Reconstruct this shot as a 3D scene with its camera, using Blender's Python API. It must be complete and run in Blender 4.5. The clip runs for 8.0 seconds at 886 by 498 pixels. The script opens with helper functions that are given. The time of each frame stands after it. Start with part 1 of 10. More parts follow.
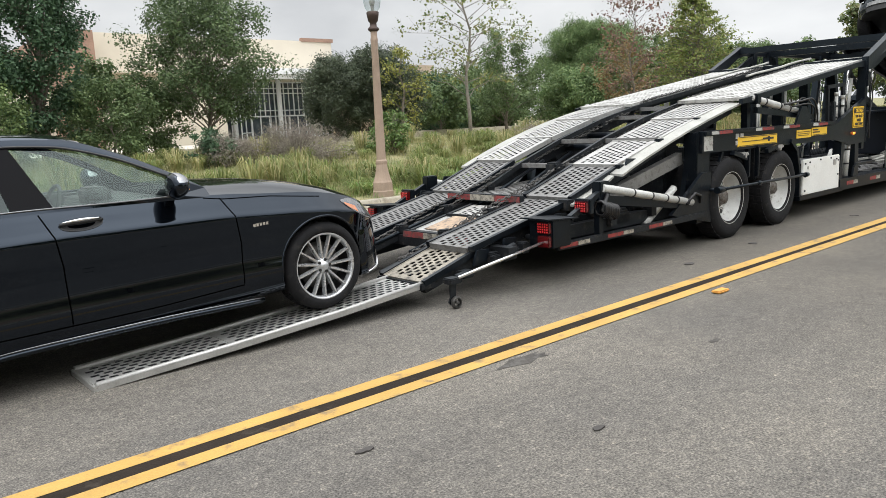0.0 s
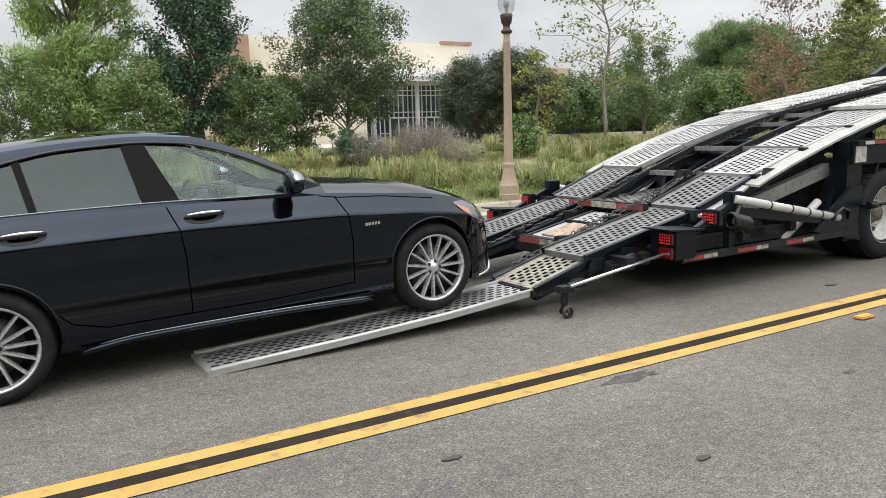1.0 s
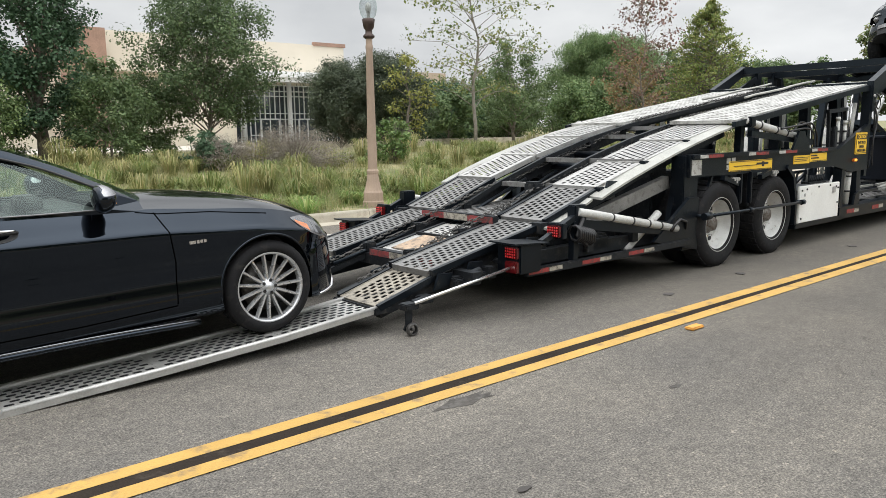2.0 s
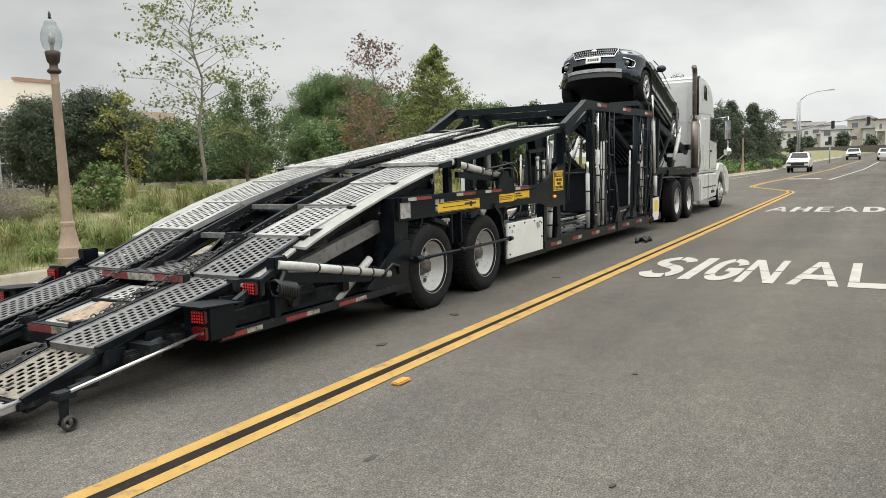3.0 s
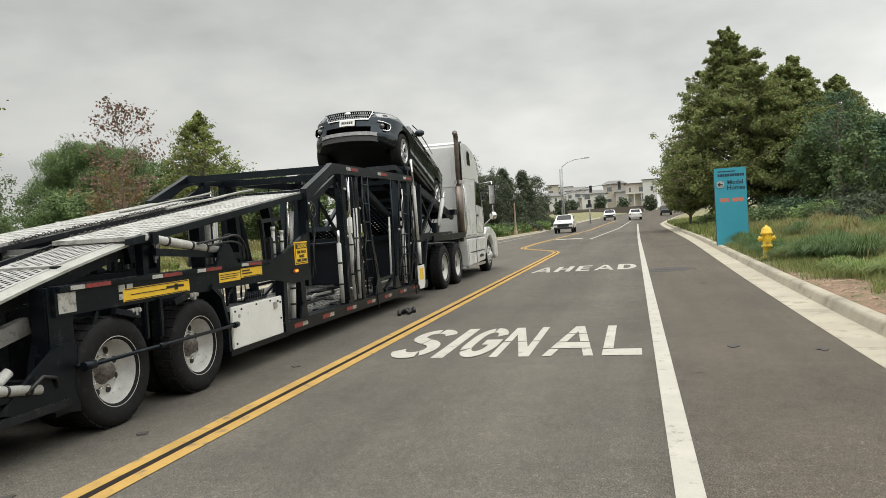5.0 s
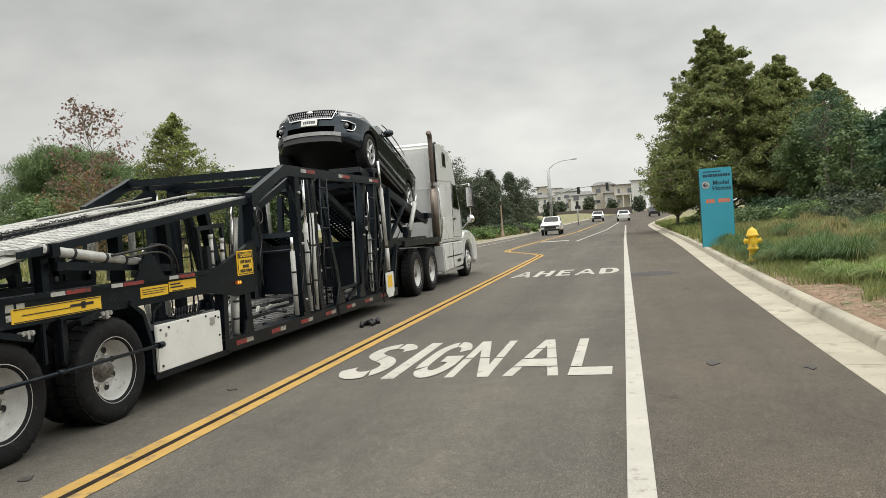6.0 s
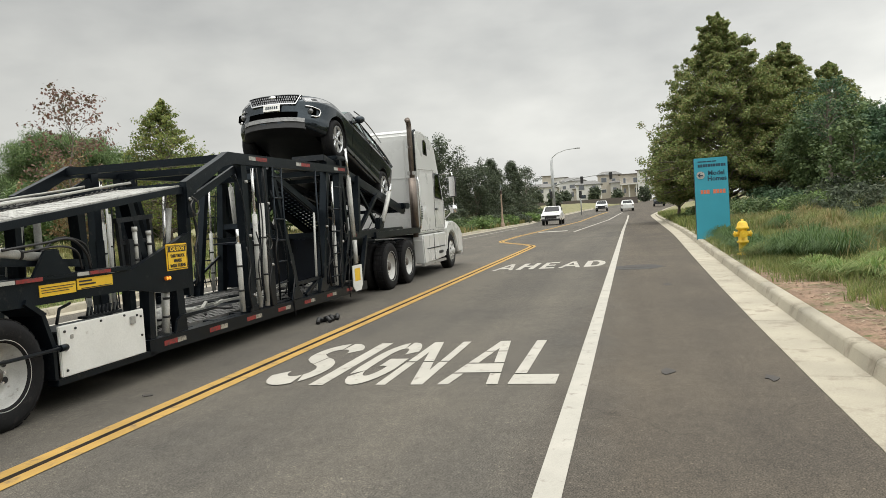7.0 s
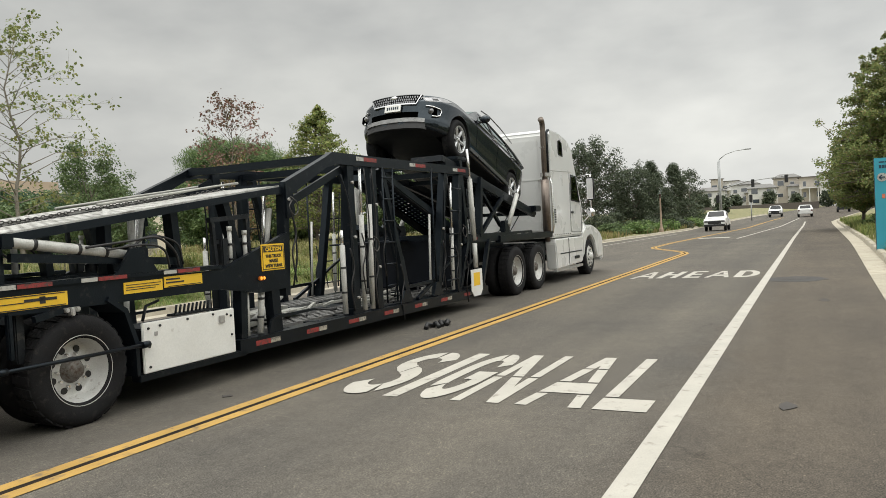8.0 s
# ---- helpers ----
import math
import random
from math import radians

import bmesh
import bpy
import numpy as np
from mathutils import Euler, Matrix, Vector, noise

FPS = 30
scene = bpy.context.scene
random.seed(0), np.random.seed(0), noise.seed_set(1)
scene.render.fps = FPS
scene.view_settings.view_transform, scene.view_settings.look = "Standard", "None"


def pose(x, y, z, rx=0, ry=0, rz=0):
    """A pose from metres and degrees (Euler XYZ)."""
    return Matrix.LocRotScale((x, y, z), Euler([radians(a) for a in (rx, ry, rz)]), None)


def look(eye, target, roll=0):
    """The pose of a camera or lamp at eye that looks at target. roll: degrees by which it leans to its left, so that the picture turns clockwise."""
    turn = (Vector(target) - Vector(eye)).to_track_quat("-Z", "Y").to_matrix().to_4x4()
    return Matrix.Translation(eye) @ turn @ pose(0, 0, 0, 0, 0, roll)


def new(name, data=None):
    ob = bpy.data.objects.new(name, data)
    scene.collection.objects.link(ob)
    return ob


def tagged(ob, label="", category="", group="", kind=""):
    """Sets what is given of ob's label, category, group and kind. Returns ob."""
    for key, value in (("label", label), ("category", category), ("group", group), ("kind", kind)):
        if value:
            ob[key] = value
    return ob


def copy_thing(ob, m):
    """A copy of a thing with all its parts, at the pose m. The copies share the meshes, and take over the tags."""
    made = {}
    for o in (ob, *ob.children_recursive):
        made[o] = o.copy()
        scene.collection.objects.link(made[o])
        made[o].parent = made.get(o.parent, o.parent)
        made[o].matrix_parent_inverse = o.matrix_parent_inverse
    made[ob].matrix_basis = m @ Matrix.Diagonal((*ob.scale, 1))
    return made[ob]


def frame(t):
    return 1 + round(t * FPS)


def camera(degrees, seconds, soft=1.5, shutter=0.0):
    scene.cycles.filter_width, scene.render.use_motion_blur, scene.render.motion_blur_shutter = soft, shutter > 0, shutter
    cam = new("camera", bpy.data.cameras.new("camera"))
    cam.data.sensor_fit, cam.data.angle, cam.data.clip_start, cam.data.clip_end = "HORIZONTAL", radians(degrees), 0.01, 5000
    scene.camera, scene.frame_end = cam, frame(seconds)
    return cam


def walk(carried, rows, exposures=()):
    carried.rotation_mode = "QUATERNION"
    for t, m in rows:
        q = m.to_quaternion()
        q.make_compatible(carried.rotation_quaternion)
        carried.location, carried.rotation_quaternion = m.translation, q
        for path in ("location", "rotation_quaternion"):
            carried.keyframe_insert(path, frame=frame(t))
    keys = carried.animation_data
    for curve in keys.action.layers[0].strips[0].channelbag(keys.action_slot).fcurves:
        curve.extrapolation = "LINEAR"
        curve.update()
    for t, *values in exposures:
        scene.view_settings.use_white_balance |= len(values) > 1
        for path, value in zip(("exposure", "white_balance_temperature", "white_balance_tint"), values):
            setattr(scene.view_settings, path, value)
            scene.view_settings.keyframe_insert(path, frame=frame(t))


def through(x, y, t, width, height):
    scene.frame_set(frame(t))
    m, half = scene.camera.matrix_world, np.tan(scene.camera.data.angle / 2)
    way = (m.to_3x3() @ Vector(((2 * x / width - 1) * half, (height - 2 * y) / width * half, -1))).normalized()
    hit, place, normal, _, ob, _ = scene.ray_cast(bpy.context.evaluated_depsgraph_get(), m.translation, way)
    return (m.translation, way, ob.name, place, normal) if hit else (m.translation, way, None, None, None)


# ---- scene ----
cam = camera(61.9, 8.0, 0.75)
PATH = [
    (0, (1.366, 0.515, 1.453), (2.655, 2.008, 1.121), -2.7),
    (0.5, (1.315, 0.562, 1.444), (2.418, 2.2, 1.129), -3.0),
    (0.7, (1.372, 0.549, 1.438), (2.426, 2.22, 1.127), -2.7),
    (1, (1.54, 0.497, 1.446), (2.544, 2.198, 1.135), -1.7),
    (1.2, (1.615, 0.476, 1.462), (2.618, 2.178, 1.151), -1.1),
    (2.3, (2.071, 0.544, 1.522), (3.492, 1.919, 1.226), -1.1),
    (2.5, (2.215, 0.563, 1.529), (3.735, 1.833, 1.252), -1.3),
    (3, (2.582, 0.53, 1.555), (4.29, 1.547, 1.332), -1.8),
    (3.5, (2.919, 0.534, 1.545), (4.749, 1.323, 1.382), -2.6),
    (4, (3.319, 0.587, 1.536), (5.219, 1.199, 1.423), -3.2),
    (4.5, (3.691, 0.509, 1.533), (5.616, 1.045, 1.45), -3.4),
    (6, (4.97, 0.209, 1.555), (6.911, 0.688, 1.494), -4.0),
    (6.5, (5.393, 0.001, 1.562), (7.336, 0.47, 1.487), -4.0),
    (7, (5.773, -0.319, 1.554), (7.707, 0.179, 1.464), -3.7),
    (7.5, (6.177, -0.56, 1.53), (8.085, 0.03, 1.435), -3.4),
    (8, (6.551, -0.797, 1.506), (8.337, 0.102, 1.45), -3.0),
]
EXPOSURES = [(0.0, 0.47, 6250, 12), (1.2, 0.47, 6250, 12), (2.5, 0.33, 6300, 11), (3.0, 0.25, 6400, 10), (3.5, 0.19, 6480, 10), (4.0, 0.12, 6520, 9), (4.5, 0.10, 6550, 9), (8.0, 0.10, 6580, 9)]
walk(cam, [(t, look(eye, target, roll)) for t, eye, target, roll in PATH], EXPOSURES)

# ---- sky, sun and exposure: an overcast morning ----
scene.view_settings.exposure = 0.0
world = bpy.data.worlds.new("overcast_sky")
scene.world = world
world.use_nodes = True


def build_sky():
    nt = world.node_tree
    nt.nodes.clear()
    n, l = nt.nodes.new, nt.links.new
    out, bg = n("ShaderNodeOutputWorld"), n("ShaderNodeBackground")
    sky = n("ShaderNodeTexSky")
    sky.sky_type, sky.sun_disc = "NISHITA", False
    sky.sun_elevation, sky.sun_rotation = radians(48), radians(200)
    sky.dust_density, sky.air_density = 6.0, 1.5
    dim = n("ShaderNodeMix")
    dim.data_type, dim.blend_type = "RGBA", "MULTIPLY"
    dim.inputs["Factor"].default_value = 1.0
    l(sky.outputs[0], dim.inputs["A"])
    dim.inputs["B"].default_value = (0.07, 0.07, 0.07, 1)
    co, mp = n("ShaderNodeTexCoord"), n("ShaderNodeMapping")
    l(co.outputs["Generated"], mp.inputs[0])
    mp.inputs["Scale"].default_value = (1.3, 1.3, 3.0)
    big, fine = n("ShaderNodeTexNoise"), n("ShaderNodeTexNoise")
    for tex, s, d in ((big, 2.1, 5), (fine, 6.0, 6)):
        l(mp.outputs[0], tex.inputs["Vector"])
        tex.inputs["Scale"].default_value, tex.inputs["Detail"].default_value = s, d
        tex.inputs["Roughness"].default_value = 0.5
    mixn = n("ShaderNodeMix")
    mixn.data_type = "FLOAT"
    mixn.inputs[0].default_value = 0.25
    l(big.outputs[0], mixn.inputs[2])
    l(fine.outputs[0], mixn.inputs[3])
    ramp = n("ShaderNodeValToRGB")
    e = ramp.color_ramp.elements
    e[0].position, e[0].color = 0.34, (0.575, 0.585, 0.58, 1)
    e[1].position, e[1].color = 0.60, (0.835, 0.84, 0.81, 1)
    l(mixn.outputs[0], ramp.inputs[0])
    # an overcast sky is pale at the horizon, greyer above it and brightest towards the zenith
    sep, m1 = n("ShaderNodeSeparateXYZ"), n("ShaderNodeValToRGB")
    l(co.outputs["Generated"], sep.inputs[0])
    l(sep.outputs[2], m1.inputs[0])
    e = m1.color_ramp.elements
    while len(e) < 5:
        e.new(0.5)
    for q, (p, v) in zip(e, ((0.0, 1.10), (0.12, 1.09), (0.34, 1.0), (0.55, 1.75), (0.9, 2.95))):
        q.position, q.color = p, (v, v, v, 1)
    up = n("ShaderNodeMix")
    up.data_type, up.blend_type = "RGBA", "MULTIPLY"
    up.inputs["Factor"].default_value = 1.0
    l(ramp.outputs[0], up.inputs["A"])
    l(m1.outputs[0], up.inputs["B"])
    # and on the side where the sun stands behind the cloud
    dot, m2 = n("ShaderNodeVectorMath"), n("ShaderNodeMapRange")
    dot.operation = "DOT_PRODUCT"
    l(co.outputs["Generated"], dot.inputs[0])
    dot.inputs[1].default_value = (-0.35, -0.94, 0.0)
    l(dot.outputs["Value"], m2.inputs[0])
    m2.inputs[1].default_value, m2.inputs[2].default_value = -1.0, 1.0
    m2.inputs[3].default_value, m2.inputs[4].default_value = 0.72, 1.42
    side = n("ShaderNodeMix")
    side.data_type, side.blend_type = "RGBA", "MULTIPLY"
    side.inputs["Factor"].default_value = 1.0
    l(up.outputs["Result"], side.inputs["A"])
    l(m2.outputs[0], side.inputs["B"])
    add = n("ShaderNodeMix")
    add.data_type = "RGBA"
    add.inputs["Factor"].default_value = 0.94
    l(dim.outputs["Result"], add.inputs["A"])
    l(side.outputs["Result"], add.inputs["B"])
    l(add.outputs["Result"], bg.inputs[0])
    bg.inputs[1].default_value = 1.0
    l(bg.outputs[0], out.inputs[0])


build_sky()
sun_data = bpy.data.lights.new("sun", "SUN")
sun_data.energy, sun_data.angle, sun_data.color = 0.9, radians(40), (1.0, 0.97, 0.92)
sun = new("sun", sun_data)
sun.matrix_world = look((0, 8, 60), (6, 0, 0))

# ---- materials ----
def mat(name, col, rough=0.6, metal=0.0, var=0.2, scale=3.0, fine=60.0, bump=0.15, coat=0.0, dirt=None, dirt_at=0.62, rand=0.0, spec=0.5, emit=0.0, trans=0.0, rvar=0.1, sheen=None):
    """A surface with variation at two scales; dirt: a second colour that comes up in patches."""
    m = bpy.data.materials.new(name)
    m.use_nodes = True
    nt = m.node_tree
    n, l = nt.nodes.new, nt.links.new
    b = nt.nodes["Principled BSDF"]
    co = n("ShaderNodeTexCoord")
    big, small = n("ShaderNodeTexNoise"), n("ShaderNodeTexNoise")
    for tex, s, d in ((big, scale, 4), (small, fine, 3)):
        l(co.outputs["Object"], tex.inputs["Vector"])
        tex.inputs["Scale"].default_value, tex.inputs["Detail"].default_value = s, d
    both = n("ShaderNodeMath")
    both.operation = "MULTIPLY_ADD"
    l(big.outputs[0], both.inputs[0])
    both.inputs[1].default_value = 1.3
    l(small.outputs[0], both.inputs[2])
    rng = n("ShaderNodeMapRange")
    l(both.outputs[0], rng.inputs[0])
    rng.inputs[1].default_value, rng.inputs[2].default_value = 0.75, 1.55
    rng.inputs[3].default_value, rng.inputs[4].default_value = 1 - var, 1 + var
    mul = n("ShaderNodeMix")
    mul.data_type, mul.blend_type = "RGBA", "MULTIPLY"
    mul.inputs["Factor"].default_value = 1.0
    mul.inputs["A"].default_value = (*col, 1)
    l(rng.outputs[0], mul.inputs["B"])
    res = mul.outputs["Result"]
    if rand:
        oi = n("ShaderNodeObjectInfo")
        r2 = n("ShaderNodeMapRange")
        l(oi.outputs["Random"], r2.inputs[0])
        r2.inputs[3].default_value, r2.inputs[4].default_value = 1 - rand, 1 + rand
        m2 = n("ShaderNodeMix")
        m2.data_type, m2.blend_type = "RGBA", "MULTIPLY"
        m2.inputs["Factor"].default_value = 1.0
        l(res, m2.inputs["A"])
        l(r2.outputs[0], m2.inputs["B"])
        res = m2.outputs["Result"]
    if dirt:
        dn = n("ShaderNodeTexNoise")
        l(co.outputs["Object"], dn.inputs["Vector"])
        dn.inputs["Scale"].default_value, dn.inputs["Detail"].default_value = scale * 2.3, 8
        dn.inputs["Roughness"].default_value = 0.68
        dr = n("ShaderNodeMapRange")
        l(dn.outputs[0], dr.inputs[0])
        dr.inputs[1].default_value, dr.inputs[2].default_value = dirt_at - 0.08, dirt_at + 0.06
        m3 = n("ShaderNodeMix")
        m3.data_type = "RGBA"
        l(dr.outputs[0], m3.inputs["Factor"])
        l(res, m3.inputs["A"])
        m3.inputs["B"].default_value = (*dirt, 1)
        res = m3.outputs["Result"]
    l(res, b.inputs["Base Color"])
    rr = n("ShaderNodeMapRange")
    l(big.outputs[0], rr.inputs[0])
    rr.inputs[3].default_value, rr.inputs[4].default_value = max(0.0, rough - rvar), min(1.0, rough + rvar)
    l(rr.outputs[0], b.inputs["Roughness"])
    b.inputs["Metallic"].default_value = metal
    b.inputs["Specular IOR Level"].default_value = spec
    b.inputs["Coat Weight"].default_value = coat
    if sheen:
        b.inputs["Specular Tint"].default_value = (*sheen, 1)
    b.inputs["Coat Roughness"].default_value = 0.03
    if trans:
        b.inputs["Transmission Weight"].default_value = trans
    if emit:
        b.inputs["Emission Color"].default_value = (*col, 1)
        b.inputs["Emission Strength"].default_value = emit
    if bump:
        bp = n("ShaderNodeBump")
        bp.inputs["Strength"].default_value = bump
        bp.inputs["Distance"].default_value = 0.01
        l(small.outputs[0], bp.inputs["Height"])
        l(bp.outputs[0], b.inputs["Normal"])
    return m


def leaf_mat(name, cols, rough=0.55, through=0.3):
    """Leaves whose colour changes from leaf to leaf."""
    m = bpy.data.materials.new(name)
    m.use_nodes = True
    nt = m.node_tree
    n, l = nt.nodes.new, nt.links.new
    b = nt.nodes["Principled BSDF"]
    g, ramp = n("ShaderNodeNewGeometry"), n("ShaderNodeValToRGB")
    e = ramp.color_ramp.elements
    while len(e) < len(cols):
        e.new(0.5)
    for i, c in enumerate(cols):
        e[i].position, e[i].color = i / (len(cols) - 1), (*c, 1)
    l(g.outputs["Random Per Island"], ramp.inputs[0])
    co, tex = n("ShaderNodeTexCoord"), n("ShaderNodeTexNoise")
    l(co.outputs["Object"], tex.inputs["Vector"])
    tex.inputs["Scale"].default_value, tex.inputs["Detail"].default_value = 1.1, 3
    r = n("ShaderNodeMapRange")
    l(tex.outputs[0], r.inputs[0])
    r.inputs[1].default_value, r.inputs[2].default_value = 0.3, 0.7
    r.inputs[3].default_value, r.inputs[4].default_value = 0.72, 1.28
    mul = n("ShaderNodeMix")
    mul.data_type, mul.blend_type = "RGBA", "MULTIPLY"
    mul.inputs["Factor"].default_value = 1.0
    l(ramp.outputs[0], mul.inputs["A"])
    l(r.outputs[0], mul.inputs["B"])
    l(mul.outputs["Result"], b.inputs["Base Color"])
    b.inputs["Roughness"].default_value = rough
    b.inputs["Specular IOR Level"].default_value = 0.3
    tr, mx = n("ShaderNodeBsdfTranslucent"), n("ShaderNodeMixShader")
    l(mul.outputs["Result"], tr.inputs[0])
    mx.inputs[0].default_value = through
    l(b.outputs[0], mx.inputs[1])
    l(tr.outputs[0], mx.inputs[2])
    l(mx.outputs[0], nt.nodes["Material Output"].inputs[0])
    return m


def asphalt_mat():
    m = bpy.data.materials.new("asphalt")
    m.use_nodes = True
    nt = m.node_tree
    n, l = nt.nodes.new, nt.links.new
    b = nt.nodes["Principled BSDF"]
    co = n("ShaderNodeTexCoord")

    def noise_tex(scale, detail, rough=0.55, stretch=None):
        t = n("ShaderNodeTexNoise")
        t.inputs["Scale"].default_value, t.inputs["Detail"].default_value, t.inputs["Roughness"].default_value = scale, detail, rough
        if stretch:
            mp = n("ShaderNodeMapping")
            mp.inputs["Scale"].default_value = stretch
            l(co.outputs["Object"], mp.inputs[0])
            l(mp.outputs[0], t.inputs["Vector"])
        else:
            l(co.outputs["Object"], t.inputs["Vector"])
        return t.outputs[0]

    def ramp(src, stops):
        r = n("ShaderNodeValToRGB")
        e = r.color_ramp.elements
        while len(e) < len(stops):
            e.new(0.5)
        for i, (p, c) in enumerate(stops):
            e[i].position, e[i].color = p, (*c, 1)
        l(src, r.inputs[0])
        return r.outputs[0]

    def blend(kind, a, c, f=1.0):
        x = n("ShaderNodeMix")
        x.data_type, x.blend_type = "RGBA", kind
        if isinstance(f, float):
            x.inputs["Factor"].default_value = f
        else:
            l(f, x.inputs["Factor"])
        l(a, x.inputs["A"])
        l(c, x.inputs["B"])
        return x.outputs["Result"]

    grain = noise_tex(95, 3, 0.7)
    base = ramp(grain, [(0.34, (0.055, 0.053, 0.05)), (0.5, (0.122, 0.116, 0.107)), (0.66, (0.212, 0.203, 0.186))])
    v = n("ShaderNodeTexVoronoi")
    v.inputs["Scale"].default_value = 70
    l(co.outputs["Object"], v.inputs["Vector"])
    stone = ramp(v.outputs["Color"], [(0.0, (0.78, 0.78, 0.78)), (0.84, (1.0, 1.0, 1.0)), (0.97, (1.6, 1.55, 1.46))])
    col = blend("MULTIPLY", base, stone, 0.85)
    lanes = ramp(noise_tex(1.0, 4, 0.6, (0.05, 0.75, 1)), [(0.36, (0.84, 0.84, 0.85)), (0.62, (1.1, 1.09, 1.07))])
    col = blend("MULTIPLY", col, lanes)
    blot = ramp(noise_tex(0.45, 5, 0.6), [(0.35, (0.86, 0.86, 0.87)), (0.65, (1.1, 1.08, 1.05))])
    col = blend("MULTIPLY", col, blot)
    sep = n("ShaderNodeSeparateXYZ")
    l(co.outputs["Object"], sep.inputs[0])
    along_x = n("ShaderNodeMapRange")
    l(sep.outputs[0], along_x.inputs[0])
    along_x.inputs[1].default_value, along_x.inputs[2].default_value = 5.0, 8.5
    coarse = n("ShaderNodeMapRange")
    l(along_x.outputs[0], coarse.inputs[0])
    coarse.inputs[3].default_value, coarse.inputs[4].default_value = 1.0, 0.68
    speck = ramp(noise_tex(20, 8, 0.88), [(0.35, (0.66, 0.66, 0.67)), (0.5, (1.0, 1.0, 1.0)), (0.65, (1.36, 1.34, 1.29))])
    col = blend("MULTIPLY", col, speck, coarse.outputs[0])
    mid = ramp(noise_tex(5.0, 5, 0.65), [(0.3, (0.88, 0.88, 0.88)), (0.7, (1.1, 1.1, 1.1))])
    col = blend("MULTIPLY", col, mid)
    # the bike lane along the edge line is browner with dust
    shift = n("ShaderNodeMath")
    shift.operation = "MULTIPLY_ADD"
    l(noise_tex(1.3, 4), shift.inputs[0])
    shift.inputs[1].default_value = 0.9
    l(sep.outputs[1], shift.inputs[2])
    edge = n("ShaderNodeMapRange")
    l(shift.outputs[0], edge.inputs[0])
    edge.inputs[1].default_value, edge.inputs[2].default_value = 0.2, 1.0
    col = blend("MULTIPLY", col, ramp(edge.outputs[0], [(0.0, (0.84, 0.79, 0.745)), (1.0, (1.0, 1.0, 1.0))]))
    # fine dark cracks that come and go
    warp = n("ShaderNodeMix")
    warp.data_type, warp.blend_type = "RGBA", "ADD"
    warp.inputs["Factor"].default_value = 0.55
    l(co.outputs["Object"], warp.inputs["A"])
    wn = n("ShaderNodeTexNoise")
    wn.inputs["Scale"].default_value, wn.inputs["Detail"].default_value = 1.6, 5
    l(co.outputs["Object"], wn.inputs["Vector"])
    l(wn.outputs["Color"], warp.inputs["B"])
    vc = n("ShaderNodeTexVoronoi")
    vc.feature = "DISTANCE_TO_EDGE"
    vc.inputs["Scale"].default_value = 0.32
    l(warp.outputs["Result"], vc.inputs["Vector"])
    line = ramp(vc.outputs["Distance"], [(0.0, (0.72, 0.72, 0.72)), (0.0022, (0.82, 0.82, 0.82)), (0.0035, (1.0, 1.0, 1.0))])
    some = n("ShaderNodeMix")
    some.data_type, some.blend_type = "RGBA", "MULTIPLY"
    gate = n("ShaderNodeMapRange")
    l(noise_tex(0.5, 3), gate.inputs[0])
    gate.inputs[1].default_value, gate.inputs[2].default_value = 0.5, 0.6
    l(gate.outputs[0], some.inputs["Factor"])
    l(col, some.inputs["A"])
    l(line, some.inputs["B"])
    col = some.outputs["Result"]
    # lighter by the ramps, darker ahead: the exposure's brightness change put into the colour
    col = blend("MULTIPLY", col, ramp(along_x.outputs[0], [(0.0, (1.10, 1.085, 1.06)), (1.0, (0.93, 0.90, 0.85))]))
    l(col, b.inputs["Base Color"])
    b.inputs["Roughness"].default_value = 0.92
    b.inputs["Specular IOR Level"].default_value = 0.24
    bp = n("ShaderNodeBump")
    bp.inputs["Strength"].default_value, bp.inputs["Distance"].default_value = 0.25, 0.005
    l(grain, bp.inputs["Height"])
    l(bp.outputs[0], b.inputs["Normal"])
    return m


